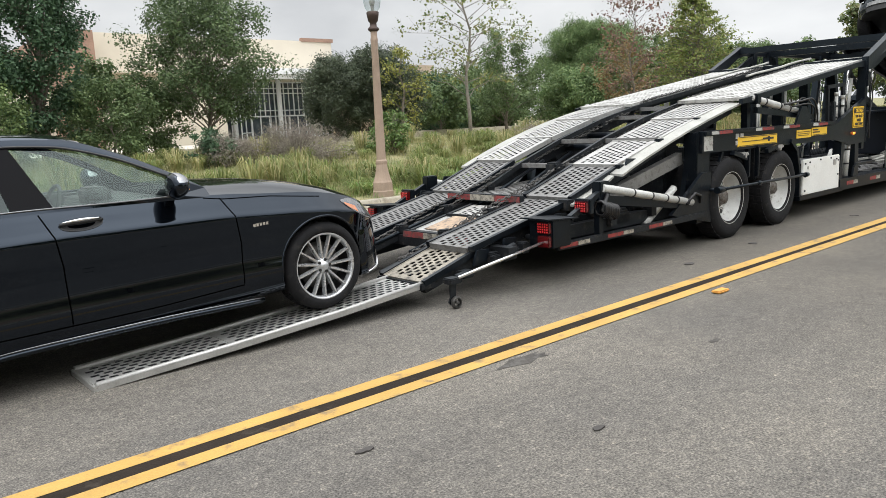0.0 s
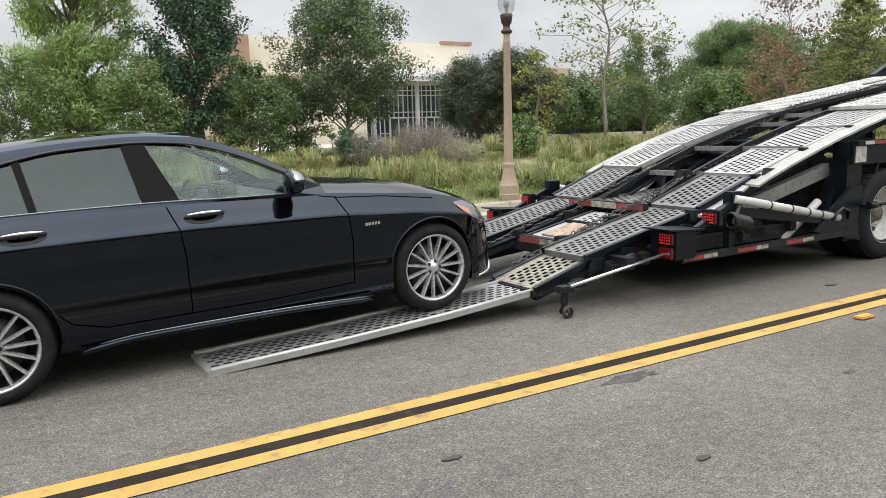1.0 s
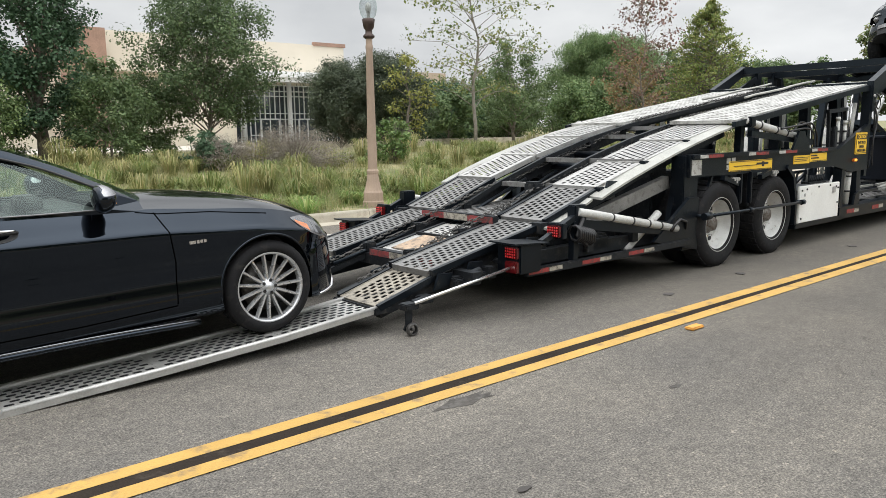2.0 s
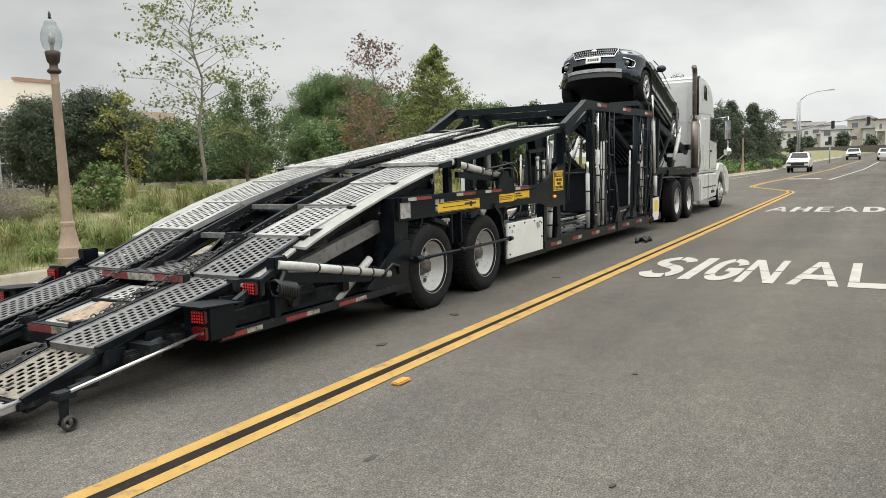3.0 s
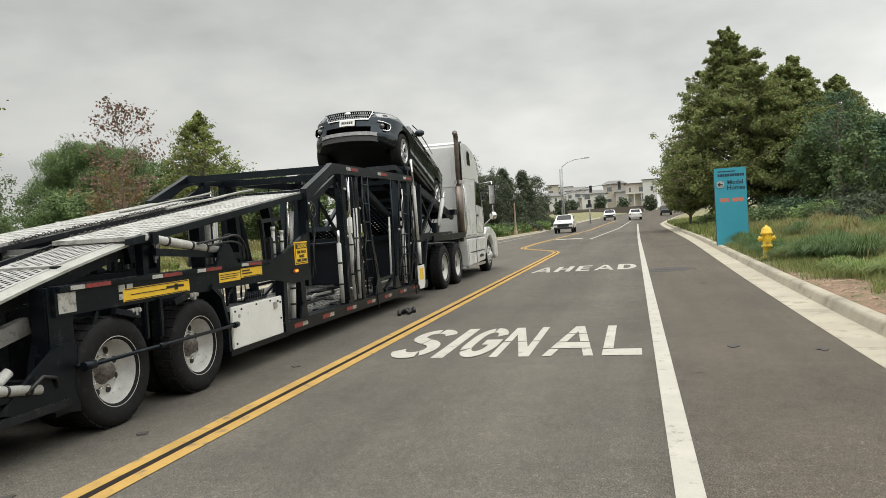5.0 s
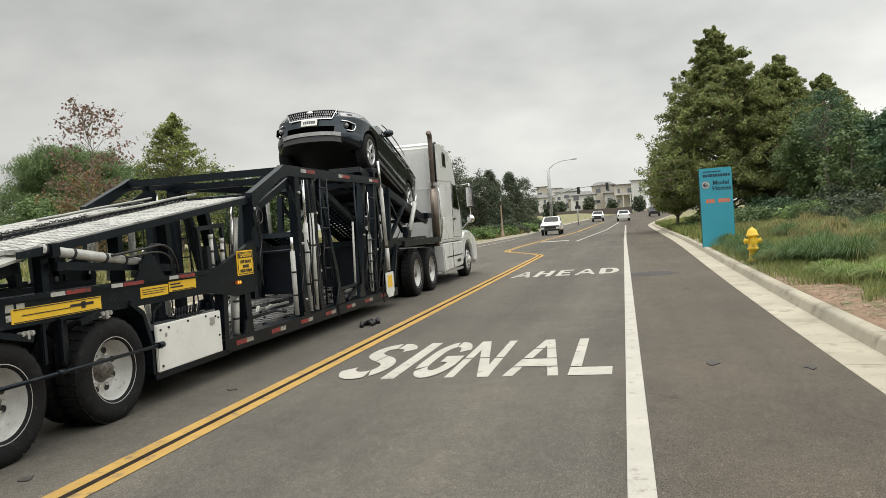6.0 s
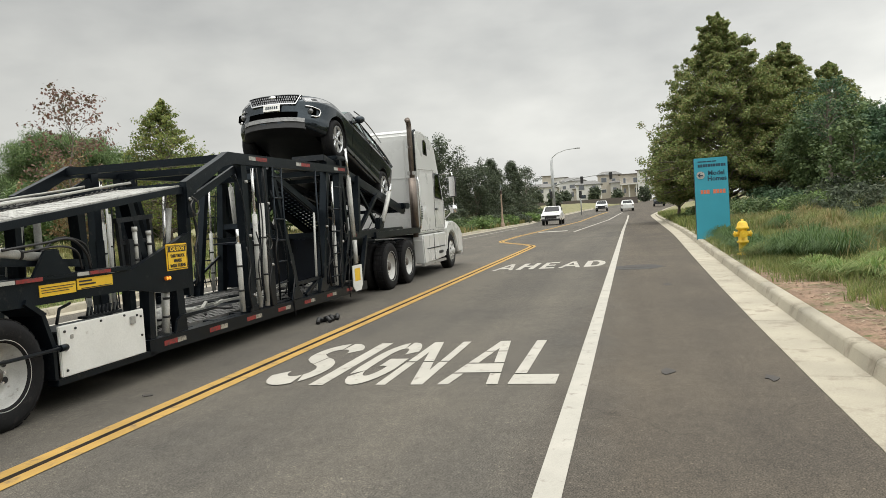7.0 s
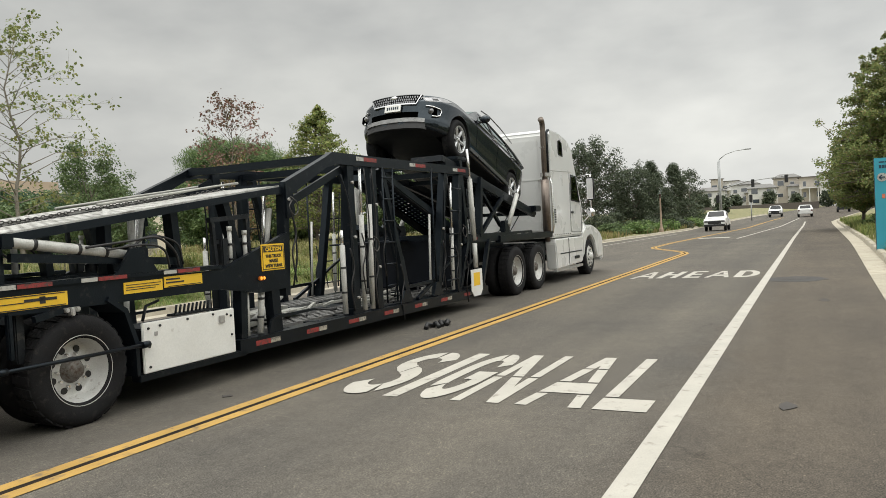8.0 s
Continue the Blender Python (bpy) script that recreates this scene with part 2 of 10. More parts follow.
def ground_mat():
    """Mulch and soil on the near bank; a mat of old grass on the far one."""
    m = mat("soil_and_mulch", (0.235, 0.155, 0.105), 0.95, var=0.5, scale=1.6, fine=35, bump=0.8, dirt=(0.10, 0.115, 0.04), dirt_at=0.58)
    nt = m.node_tree
    n, l = nt.nodes.new, nt.links.new
    b = nt.nodes["Principled BSDF"]
    was = b.inputs["Base Color"].links[0].from_socket
    co, sep, mix, rng = n("ShaderNodeTexCoord"), n("ShaderNodeSeparateXYZ"), n("ShaderNodeMix"), n("ShaderNodeMapRange")
    tex, ramp = n("ShaderNodeTexNoise"), n("ShaderNodeValToRGB")
    l(co.outputs["Object"], tex.inputs["Vector"])
    tex.inputs["Scale"].default_value, tex.inputs["Detail"].default_value = 2.2, 8
    e = ramp.color_ramp.elements
    e[0].position, e[0].color = 0.35, (0.10, 0.115, 0.045, 1)
    e[1].position, e[1].color = 0.66, (0.27, 0.235, 0.12, 1)
    l(tex.outputs[0], ramp.inputs[0])
    l(co.outputs["Object"], sep.inputs[0])
    l(sep.outputs[1], rng.inputs[0])
    rng.inputs[1].default_value, rng.inputs[2].default_value = 2.0, 3.0
    near, top = n("ShaderNodeMapRange"), n("ShaderNodeMath")
    l(sep.outputs[1], near.inputs[0])
    near.inputs[1].default_value, near.inputs[2].default_value = -5.0, -6.5
    top.operation = "MAXIMUM"
    l(rng.outputs[0], top.inputs[0])
    l(near.outputs[0], top.inputs[1])
    along, most = n("ShaderNodeMapRange"), n("ShaderNodeMath")
    l(sep.outputs[0], along.inputs[0])
    along.inputs[1].default_value, along.inputs[2].default_value = 20.5, 23.0
    most.operation = "MAXIMUM"
    l(top.outputs[0], most.inputs[0])
    l(along.outputs[0], most.inputs[1])
    mix.data_type = "RGBA"
    l(most.outputs[0], mix.inputs["Factor"])
    l(was, mix.inputs["A"])
    l(ramp.outputs[0], mix.inputs["B"])
    l(mix.outputs["Result"], b.inputs["Base Color"])
    return m


M = dict(
    asphalt=asphalt_mat(),
    concrete=mat("kerb_concrete", (0.375, 0.340, 0.268), 0.9, var=0.2, scale=1.2, fine=90, bump=0.35, dirt=(0.24, 0.208, 0.16), dirt_at=0.61, rand=0.06),
    yellow=mat("yellow_road_paint", (0.425, 0.265, 0.075), 0.8, var=0.18, scale=2.5, fine=120, bump=0.35, dirt=(0.19, 0.14, 0.08), dirt_at=0.62, spec=0.3),
    black_gap=mat("black_road_paint", (0.026, 0.021, 0.017), 0.95, var=0.3, scale=2.5, fine=120, bump=0.35, dirt=(0.06, 0.05, 0.04), dirt_at=0.66, spec=0.08),
    white=mat("white_road_paint", (0.42, 0.40, 0.355), 0.8, var=0.12, scale=3.0, fine=110, bump=0.3, dirt=(0.22, 0.20, 0.175), dirt_at=0.64, spec=0.3),
    soil=ground_mat(),
    black=mat("black_painted_steel", (0.0045, 0.0060, 0.0085), 0.34, var=0.4, scale=4, fine=70, bump=0.12, dirt=(0.030, 0.030, 0.030), dirt_at=0.66, spec=0.28, sheen=(0.72, 0.88, 1.0)),
    frame=mat("worn_dark_steel", (0.015, 0.016, 0.018), 0.5, metal=0.2, var=0.5, scale=5, fine=60, bump=0.2, dirt=(0.055, 0.05, 0.045), dirt_at=0.63, spec=0.3, sheen=(0.8, 0.92, 1.0)),
    galv=mat("galvanised_steel", (0.42, 0.415, 0.40), 0.46, metal=0.45, var=0.22, scale=6, fine=90, bump=0.2, dirt=(0.25, 0.22, 0.19), dirt_at=0.64),
    hubsteel=mat("dull_worn_steel", (0.075, 0.072, 0.068), 0.5, metal=0.4, var=0.35, scale=9, fine=90, bump=0.15, dirt=(0.04, 0.035, 0.03), dirt_at=0.6),
    wornwhite=mat("worn_white_runway", (0.47, 0.465, 0.44), 0.5, metal=0.25, var=0.22, scale=3, fine=90, bump=0.2, dirt=(0.20, 0.19, 0.175), dirt_at=0.57),
    barealu=mat("dull_bare_aluminium", (0.26, 0.255, 0.245), 0.5, metal=0.5, var=0.25, scale=5, fine=90, bump=0.2, dirt=(0.13, 0.12, 0.11), dirt_at=0.6),
    deckgrey=mat("worn_grey_deck", (0.20, 0.198, 0.192), 0.46, metal=0.4, var=0.3, scale=5, fine=90, bump=0.25, dirt=(0.12, 0.11, 0.10), dirt_at=0.60),
    alu=mat("aluminium_ramp", (0.47, 0.465, 0.445), 0.42, metal=0.6, var=0.18, scale=5, fine=90, bump=0.2, dirt=(0.3, 0.28, 0.25), dirt_at=0.68),
    pale=mat("pale_worn_flange", (0.35, 0.348, 0.318), 0.5, metal=0.2, var=0.25, scale=4, fine=70, bump=0.15, dirt=(0.24, 0.22, 0.19), dirt_at=0.68),
    chrome=mat("chromed_rod", (0.72, 0.72, 0.71), 0.2, metal=0.9, var=0.15, scale=8, fine=80, bump=0.03, dirt=(0.32, 0.29, 0.25), dirt_at=0.7),
    cylinder=mat("white_hydraulic_cylinder", (0.47, 0.47, 0.445), 0.36, var=0.25, scale=6, fine=70, bump=0.08, dirt=(0.25, 0.22, 0.19), dirt_at=0.68),
    rubber=mat("tyre_rubber", (0.011, 0.011, 0.012), 0.82, var=0.3, scale=6, fine=120, bump=0.25, dirt=(0.028, 0.026, 0.024), dirt_at=0.62, spec=0.22),
    rim=mat("white_steel_rim", (0.56, 0.56, 0.54), 0.42, metal=0.15, var=0.14, scale=8, fine=90, bump=0.08, dirt=(0.25, 0.225, 0.19), dirt_at=0.66),
    red=mat("red_reflective_tape", (0.26, 0.03, 0.028), 0.45, var=0.3, scale=9, fine=120, bump=0.05, dirt=(0.07, 0.045, 0.04), dirt_at=0.56),
    tapewhite=mat("white_reflective_tape", (0.42, 0.42, 0.39), 0.45, var=0.15, scale=9, fine=120, bump=0.05, dirt=(0.15, 0.13, 0.115), dirt_at=0.6),
    tapetan=mat("yellowed_white_tape", (0.36, 0.33, 0.27), 0.5, var=0.25, scale=9, fine=120, bump=0.05, dirt=(0.10, 0.09, 0.08), dirt_at=0.54),
    redlens=mat("red_lamp_lens", (0.085, 0.006, 0.007), 0.18, var=0.15, scale=20, fine=150, bump=0.1, coat=0.5),
    redled=mat("dim_red_diode", (0.45, 0.02, 0.022), 0.3, var=0.05, bump=0, emit=0.16),
    amber=mat("amber_lamp_lens", (0.75, 0.28, 0.03), 0.25, var=0.1, bump=0.05, emit=1.2),
    amberlens=mat("unlit_amber_lens", (0.42, 0.12, 0.02), 0.25, var=0.1, bump=0.05, coat=0.3),
    wood=mat("plywood_patch", (0.37, 0.27, 0.185), 0.8, var=0.35, scale=7, fine=60, bump=0.3, dirt=(0.15, 0.125, 0.10), dirt_at=0.56),
    signyellow=mat("yellow_label", (0.80, 0.50, 0.03), 0.5, var=0.08, scale=8, fine=90, bump=0.03, dirt=(0.45, 0.33, 0.1), dirt_at=0.72),
    signblack=mat("black_print", (0.02, 0.02, 0.02), 0.5, var=0.2, bump=0.03),
    whitepanel=mat("white_painted_panel", (0.74, 0.74, 0.71), 0.42, var=0.08, scale=3, fine=60, bump=0.05, dirt=(0.45, 0.42, 0.37), dirt_at=0.73),
    blackcar=mat("black_car_paint", (0.0010, 0.0013, 0.0020), 0.03, var=0.15, scale=1.5, fine=200, bump=0.0, spec=0.56, rvar=0.01, sheen=(0.68, 0.81, 1.0)),
    navycar=mat("dark_blue_grey_car_paint", (0.0135, 0.0155, 0.0185), 0.10, var=0.15, scale=1.5, fine=200, bump=0.0, spec=0.6, rvar=0.02, sheen=(0.74, 0.88, 1.0)),
    whitecar=mat("white_truck_paint", (0.67, 0.675, 0.665), 0.28, var=0.05, scale=1.2, fine=80, bump=0.02, coat=0.5, dirt=(0.52, 0.50, 0.46), dirt_at=0.74),
    plastic=mat("black_plastic", (0.014, 0.014, 0.015), 0.5, var=0.2, scale=10, fine=150, bump=0.06),
    trimchrome=mat("polished_trim", (0.75, 0.75, 0.76), 0.12, metal=1.0, var=0.06, bump=0.0, rvar=0.03),
    alloy=mat("machined_alloy_wheel", (0.52, 0.53, 0.54), 0.28, metal=0.6, var=0.1, scale=12, fine=120, bump=0.03),
    alloydark=mat("dark_wheel_barrel", (0.018, 0.018, 0.019), 0.45, metal=0.4, var=0.2, bump=0.05),
    satin=mat("satin_window_strip", (0.16, 0.165, 0.17), 0.3, metal=0.8, var=0.1, bump=0.0),
    trimblack=mat("black_trim", (0.003, 0.003, 0.004), 0.22, var=0.1, bump=0.0, spec=0.07),
    gap=mat("dark_panel_gap", (0.001, 0.001, 0.001), 0.9, var=0.1, bump=0.0, spec=0.0),
    seat=mat("dark_seat_leather", (0.035, 0.034, 0.034), 0.55, var=0.2, scale=8, bump=0.1),
)


def glass_mat(name, tint, rough=0.01, alpha=0.25):
    """A pane: sharp reflections over a tinted see-through sheet."""
    m = bpy.data.materials.new(name)
    m.use_nodes = True
    nt = m.node_tree
    n, l = nt.nodes.new, nt.links.new
    nt.nodes.remove(nt.nodes["Principled BSDF"])
    t, g, mx, fr = n("ShaderNodeBsdfTransparent"), n("ShaderNodeBsdfGlossy"), n("ShaderNodeMixShader"), n("ShaderNodeLayerWeight")
    po, ma = n("ShaderNodeMath"), n("ShaderNodeMath")
    po.operation, ma.operation = "POWER", "MULTIPLY_ADD"
    t.inputs[0].default_value = (*tint, 1)
    g.inputs["Roughness"].default_value = rough
    g.inputs["Color"].default_value = (0.82, 0.94, 0.92, 1)
    fr.inputs[0].default_value = 0.5
    l(fr.outputs["Facing"], po.inputs[0])
    po.inputs[1].default_value = 4.0
    l(po.outputs[0], ma.inputs[0])
    ma.inputs[1].default_value, ma.inputs[2].default_value = 0.85, 0.052
    l(ma.outputs[0], mx.inputs[0])
    l(t.outputs[0], mx.inputs[1])
    l(g.outputs[0], mx.inputs[2])
    l(mx.outputs[0], nt.nodes["Material Output"].inputs[0])
    return m


M["glass"] = glass_mat("clear_tinted_glass", (0.70, 0.80, 0.75))
M["darkglass"] = glass_mat("privacy_glass", (0.10, 0.105, 0.11))
M["lampglass"] = glass_mat("lamp_glass", (0.80, 0.82, 0.82), 0.06)


# ---- mesh helpers ----
def add(bm, verts, faces):
    vs = [bm.verts.new(v) for v in verts]
    for f in faces:
        bm.faces.new([vs[i] for i in f])
    return vs


BOX_FACES = ((0, 3, 2, 1), (4, 5, 6, 7), (0, 1, 5, 4), (1, 2, 6, 5), (2, 3, 7, 6), (3, 0, 4, 7))


def box(bm, x0, x1, y0, y1, z0, z1):
    add(bm, [(x0, y0, z0), (x1, y0, z0), (x1, y1, z0), (x0, y1, z0), (x0, y0, z1), (x1, y0, z1), (x1, y1, z1), (x0, y1, z1)], BOX_FACES)


def rbox(bm, x0, x1, y0, y1, z0, z1, r=0.01, seg=2):
    """A box with rounded edges."""
    b2 = bmesh.new()
    box(b2, x0, x1, y0, y1, z0, z1)
    bmesh.ops.bevel(b2, geom=b2.edges[:], offset=r, segments=seg, affect="EDGES")
    merge(bm, b2)


def merge(bm, other):
    idx = {}
    for v in other.verts:
        idx[v] = bm.verts.new(v.co)
    for f in other.faces:
        try:
            nf = bm.faces.new([idx[v] for v in f.verts])
            nf.smooth, nf.material_index = f.smooth, f.material_index
        except ValueError:
            pass
    other.free()


def beam(bm, p0, p1, w, h, up=(0, 0, 1)):
    """A bar of w (across) by h (upright) from p0 to p1."""
    p0, p1 = Vector(p0), Vector(p1)
    d = (p1 - p0).normalized()
    s = d.cross(Vector(up))
    if s.length < 1e-4:
        s = d.cross(Vector((0, 1, 0)))
    s.normalize()
    u = s.cross(d).normalized()
    s, u = s * w / 2, u * h / 2
    add(bm, [p0 - s - u, p1 - s - u, p1 + s - u, p0 + s - u, p0 - s + u, p1 - s + u, p1 + s + u, p0 + s + u], BOX_FACES)


def tube(bm, pts, r, n=8, cap=True):
    """A round bar along points; r: one radius or one a point."""
    pts = [Vector(p) for p in pts]
    rs = r if isinstance(r, (list, tuple)) else [r] * len(pts)
    rings = []
    ref = None
    for i, p in enumerate(pts):
        d = (pts[min(i + 1, len(pts) - 1)] - pts[max(i - 1, 0)]).normalized()
        if ref is None:
            ref = Vector((0, 0, 1)) if abs(d.z) < 0.9 else Vector((1, 0, 0))
        s = d.cross(ref)
        if s.length < 1e-4:
            s = d.orthogonal()
        s.normalize()
        u = s.cross(d).normalized()
        ref = u
        rings.append([bm.verts.new(p + (s * math.cos(a) + u * math.sin(a)) * rs[i]) for a in (2 * math.pi * k / n for k in range(n))])
    for a, b in zip(rings, rings[1:]):
        for k in range(n):
            f = bm.faces.new((a[k], a[(k + 1) % n], b[(k + 1) % n], b[k]))
            f.smooth = True
    if cap:
        bm.faces.new(rings[0][::-1])
        bm.faces.new(rings[-1])


def bendy(pts, k=6):
    """Places along a soft curve through the given ones."""
    p = [Vector(q) for q in pts]
    p = [p[0] * 2 - p[1]] + p + [p[-1] * 2 - p[-2]]
    out = []
    for a, b, c, d in zip(p, p[1:], p[2:], p[3:]):
        for i in range(k):
            t = i / k
            out.append(0.5 * (2 * b + (c - a) * t + (2 * a - 5 * b + 4 * c - d) * t * t + (3 * b - a - 3 * c + d) * t ** 3))
    return out + [p[-2]]


def lathe(bm, prof, n=24, centre=(0, 0, 0), axis="z", smooth=True):
    """Turn a profile of (radius, height) round an axis."""
    c = Vector(centre)

    def at(r, h, a):
        x, y = r * math.cos(a), r * math.sin(a)
        return c + Vector({"z": (x, y, h), "y": (x, h, y), "x": (h, x, y)}[axis])

    rings = [[bm.verts.new(at(r, h, 2 * math.pi * k / n)) for k in range(n)] for r, h in prof]
    for a, b in zip(rings, rings[1:]):
        for k in range(n):
            f = bm.faces.new((a[k], a[(k + 1) % n], b[(k + 1) % n], b[k]))
            f.smooth = smooth


def slab(bm, outline, y0, y1):
    """An outline of (x, z) points extruded from y0 to y1."""
    n = len(outline)
    v = add(bm, [(x, y0, z) for x, z in outline] + [(x, y1, z) for x, z in outline], [])
    bm.faces.new(v[:n])
    bm.faces.new(v[n:][::-1])
    for i in range(n):
        j = (i + 1) % n
        bm.faces.new((v[j], v[i], v[n + i], v[n + j]))


def plate(bm, outline, z0, z1):
    """An outline of (x, y) points extruded from z0 to z1."""
    n = len(outline)
    v = add(bm, [(x, y, z0) for x, y in outline] + [(x, y, z1) for x, y in outline], [])
    bm.faces.new(v[:n][::-1])
    bm.faces.new(v[n:])
    for i in range(n):
        j = (i + 1) % n
        bm.faces.new((v[i], v[j], v[n + j], v[n + i]))


def mesh_of(name, bm, material, smooth=None, tidy=True):
    if tidy:
        bmesh.ops.recalc_face_normals(bm, faces=bm.faces[:])
    me = bpy.data.meshes.new(name)
    bm.to_mesh(me)
    bm.free()
    for m in material if isinstance(material, (list, tuple)) else [material]:
        me.materials.append(m)
    if smooth is not None:
        me.polygons.foreach_set("use_smooth", [smooth] * len(me.polygons))
    return me


def islands(bm):
    """The loose pieces of a mesh, as lists of faces."""
    seen, out = set(), []
    for f0 in bm.faces:
        if f0 in seen:
            continue
        seen.add(f0)
        todo, piece = [f0], []
        while todo:
            f = todo.pop()
            piece.append(f)
            for v in f.verts:
                for g in v.link_faces:
                    if g not in seen:
                        seen.add(g)
                        todo.append(g)
        out.append(piece)
    return out


def parts(name, bm, material, parent, label="", smooth=None, most=24):
    """Each loose piece of a mesh as a part of its own; sheets of very many pieces stay whole."""
    bmesh.ops.recalc_face_normals(bm, faces=bm.faces[:])
    bits = islands(bm)
    if not 1 < len(bits) <= most:
        return part(name, bm, material, parent, label, smooth)
    for bit in bits:
        b2 = bmesh.new()
        idx = {v: b2.verts.new(v.co) for v in {v for f in bit for v in f.verts}}
        for f in bit:
            b2.faces.new([idx[v] for v in f.verts]).smooth = f.smooth
        ob = part(name, b2, material, parent, label, smooth, False)
    bm.free()
    return ob


def part(name, bm, material, parent, label="", smooth=None, tidy=True):
    ob = new(name, mesh_of(name, bm, material, smooth, tidy))
    ob.parent = parent
    if label:
        tagged(ob, label)
    return ob


def thing(name, label, category, at=(0, 0, 0), turn=0.0, group="", kind=""):
    ob = tagged(new(name), label, category, group, kind)
    ob.matrix_basis = pose(*at, 0, 0, turn)
    return ob


def solo(name, bm, material, label, category="", group="", kind="", smooth=None):
    return tagged(new(name, mesh_of(name, bm, material, smooth)), label, category, group, kind)


def from_arrays(name, verts, faces, material, smooth=False):
    me = bpy.data.meshes.new(name)
    me.from_pydata(np.asarray(verts).tolist(), [], np.asarray(faces).tolist())
    for m in material if isinstance(material, (list, tuple)) else [material]:
        me.materials.append(m)
    if smooth:
        me.polygons.foreach_set("use_smooth", [True] * len(me.polygons))
    return me


def word(text, size, material, parent, place, across, up, name="lettering", bold=0.0, stretch=1.0):
    """Raised lettering with the built-in font; across and up give its plane."""
    cu = bpy.data.curves.new(name, "FONT")
    cu.body, cu.size, cu.align_x, cu.align_y = text, size, "CENTER", "CENTER"
    cu.extrude, cu.offset, cu.resolution_u = 0.0008, bold, 2
    tmp = bpy.data.objects.new(name, cu)
    scene.collection.objects.link(tmp)
    bpy.context.view_layer.update()
    me = bpy.data.meshes.new_from_object(tmp.evaluated_get(bpy.context.evaluated_depsgraph_get()))
    bpy.data.objects.remove(tmp)
    me.materials.clear()
    me.materials.append(material)
    ob = new(name, me)
    a, u = Vector(across).normalized(), Vector(up).normalized()
    nrm = a.cross(u)
    mm = Matrix((a * stretch, u, nrm)).transposed().to_4x4()
    mm.translation = Vector(place)
    ob.parent = parent
    ob.matrix_basis = mm
    return ob

# ---- ground, road, kerbs and markings ----
def ease(t):
    t = max(0.0, min(1.0, t))
    return t * t * (3 - 2 * t)


def grade(x):
    return 0.014 * max(0.0, x - 84) if x < 260 else 0.014 * 176


def bend(x):
    return -0.035 * max(0.0, x - 50) - 0.0005 * max(0.0, x - 95) ** 2 if x < 230 else -15.5 - 0.17 * (x - 230)


def kerb_r(x):
    return -2.22 - 0.52 * ease((x - 10) / 40) - 0.004 * max(0.0, min(x, 92) - 50) - (0.06 * (x - 92) if x > 92 else 0.0) + (bend(x) - bend(92) if x > 92 else 0)


def kerb_l(x):
    return 11.6 + 0.5 * ease((x - 20) / 30) + bend(x)


def height(x, y):
    """The lie of the land."""
    dr, dl = kerb_r(x) - y, y - kerb_l(x)
    z = grade(x)
    bumps = 0.05 * noise.noise((x * 0.5, y * 0.5, 0)) + 0.02 * noise.noise((x * 1.7, y * 1.7, 3))
    if dr > 0:
        return z + 0.13 + 0.16 * ease((dr - 0.9) / 1.5) + 1.7 * ease((dr - 2.2) / 13) + bumps * ease((dr - 0.3) / 1.0)
    if dl > 0:
        return z + 0.13 + 0.75 * ease((dl - 0.3) / 10) + bumps * ease((dl - 0.3) / 1.0)
    return z - 0.12


def stations():
    xs = list(np.arange(-70, 0, 3.0)) + list(np.arange(0, 60, 1.0)) + list(np.arange(60, 130, 3.0)) + list(np.arange(130, 300, 12.0)) + [320, 380, 480, 700, 1100, 2200]
    return [-2200, -900, -400, -200, -120] + [float(x) for x in xs]


def build_ground():
    away = [0.16, 0.5, 0.9, 1.4, 2, 3, 4, 5.5, 7, 9, 11, 13, 16, 20, 26, 34, 45, 70, 120, 250, 700, 2000]
    xs = stations()
    verts, faces = [], []
    for x in xs:
        r, lft = kerb_r(x), kerb_l(x)
        ys = [r - d for d in reversed(away)] + [r - 0.12, lft + 0.12] + [lft + d for d in away]
        for y in ys:
            zz = height(x, y) if not (r - 0.13 < y < lft + 0.13) else grade(x) - 0.12
            verts.append((x, y, zz))
    w = len(away) * 2 + 2
    for i in range(len(xs) - 1):
        for j in range(w - 1):
            a = i * w + j
            faces.append((a, a + w, a + w + 1, a + 1))
    tagged(new("ground", from_arrays("ground", verts, faces, M["soil"], True)), "earth banks with mulch and dry soil beside the road", kind="structure")


build_ground()
GUT_R, GUT_L = 0.53, 0.5


def strip(name, material, lo, hi, x0, x1, top, label, step=2.0, thick=0.0):
    """A band along the road between two edges that are functions of x."""
    n = max(1, int(round((x1 - x0) / step)))
    bm = bmesh.new()
    rows = []
    for i in range(n + 1):
        x = x0 + (x1 - x0) * i / n
        z = grade(x) + top
        rows.append([bm.verts.new((x, lo(x), z)), bm.verts.new((x, hi(x), z))])
        if thick:
            rows[-1] += [bm.verts.new((x, hi(x), z - thick)), bm.verts.new((x, lo(x), z - thick))]
    k = len(rows[0])
    for a, b in zip(rows, rows[1:]):
        for j in range(k if thick else 1):
            bm.faces.new((a[j], b[j], b[(j + 1) % k], a[(j + 1) % k]))
    if thick:
        bm.faces.new(rows[0])
        bm.faces.new(rows[-1][::-1])
    return solo(name, bm, material, label, kind="structure")


strip("road", M["asphalt"], lambda x: kerb_r(x) + GUT_R, lambda x: kerb_l(x) - GUT_L, -70, 300, 0.0, "weathered grey asphalt road with fine aggregate", 2.0, 0.1)


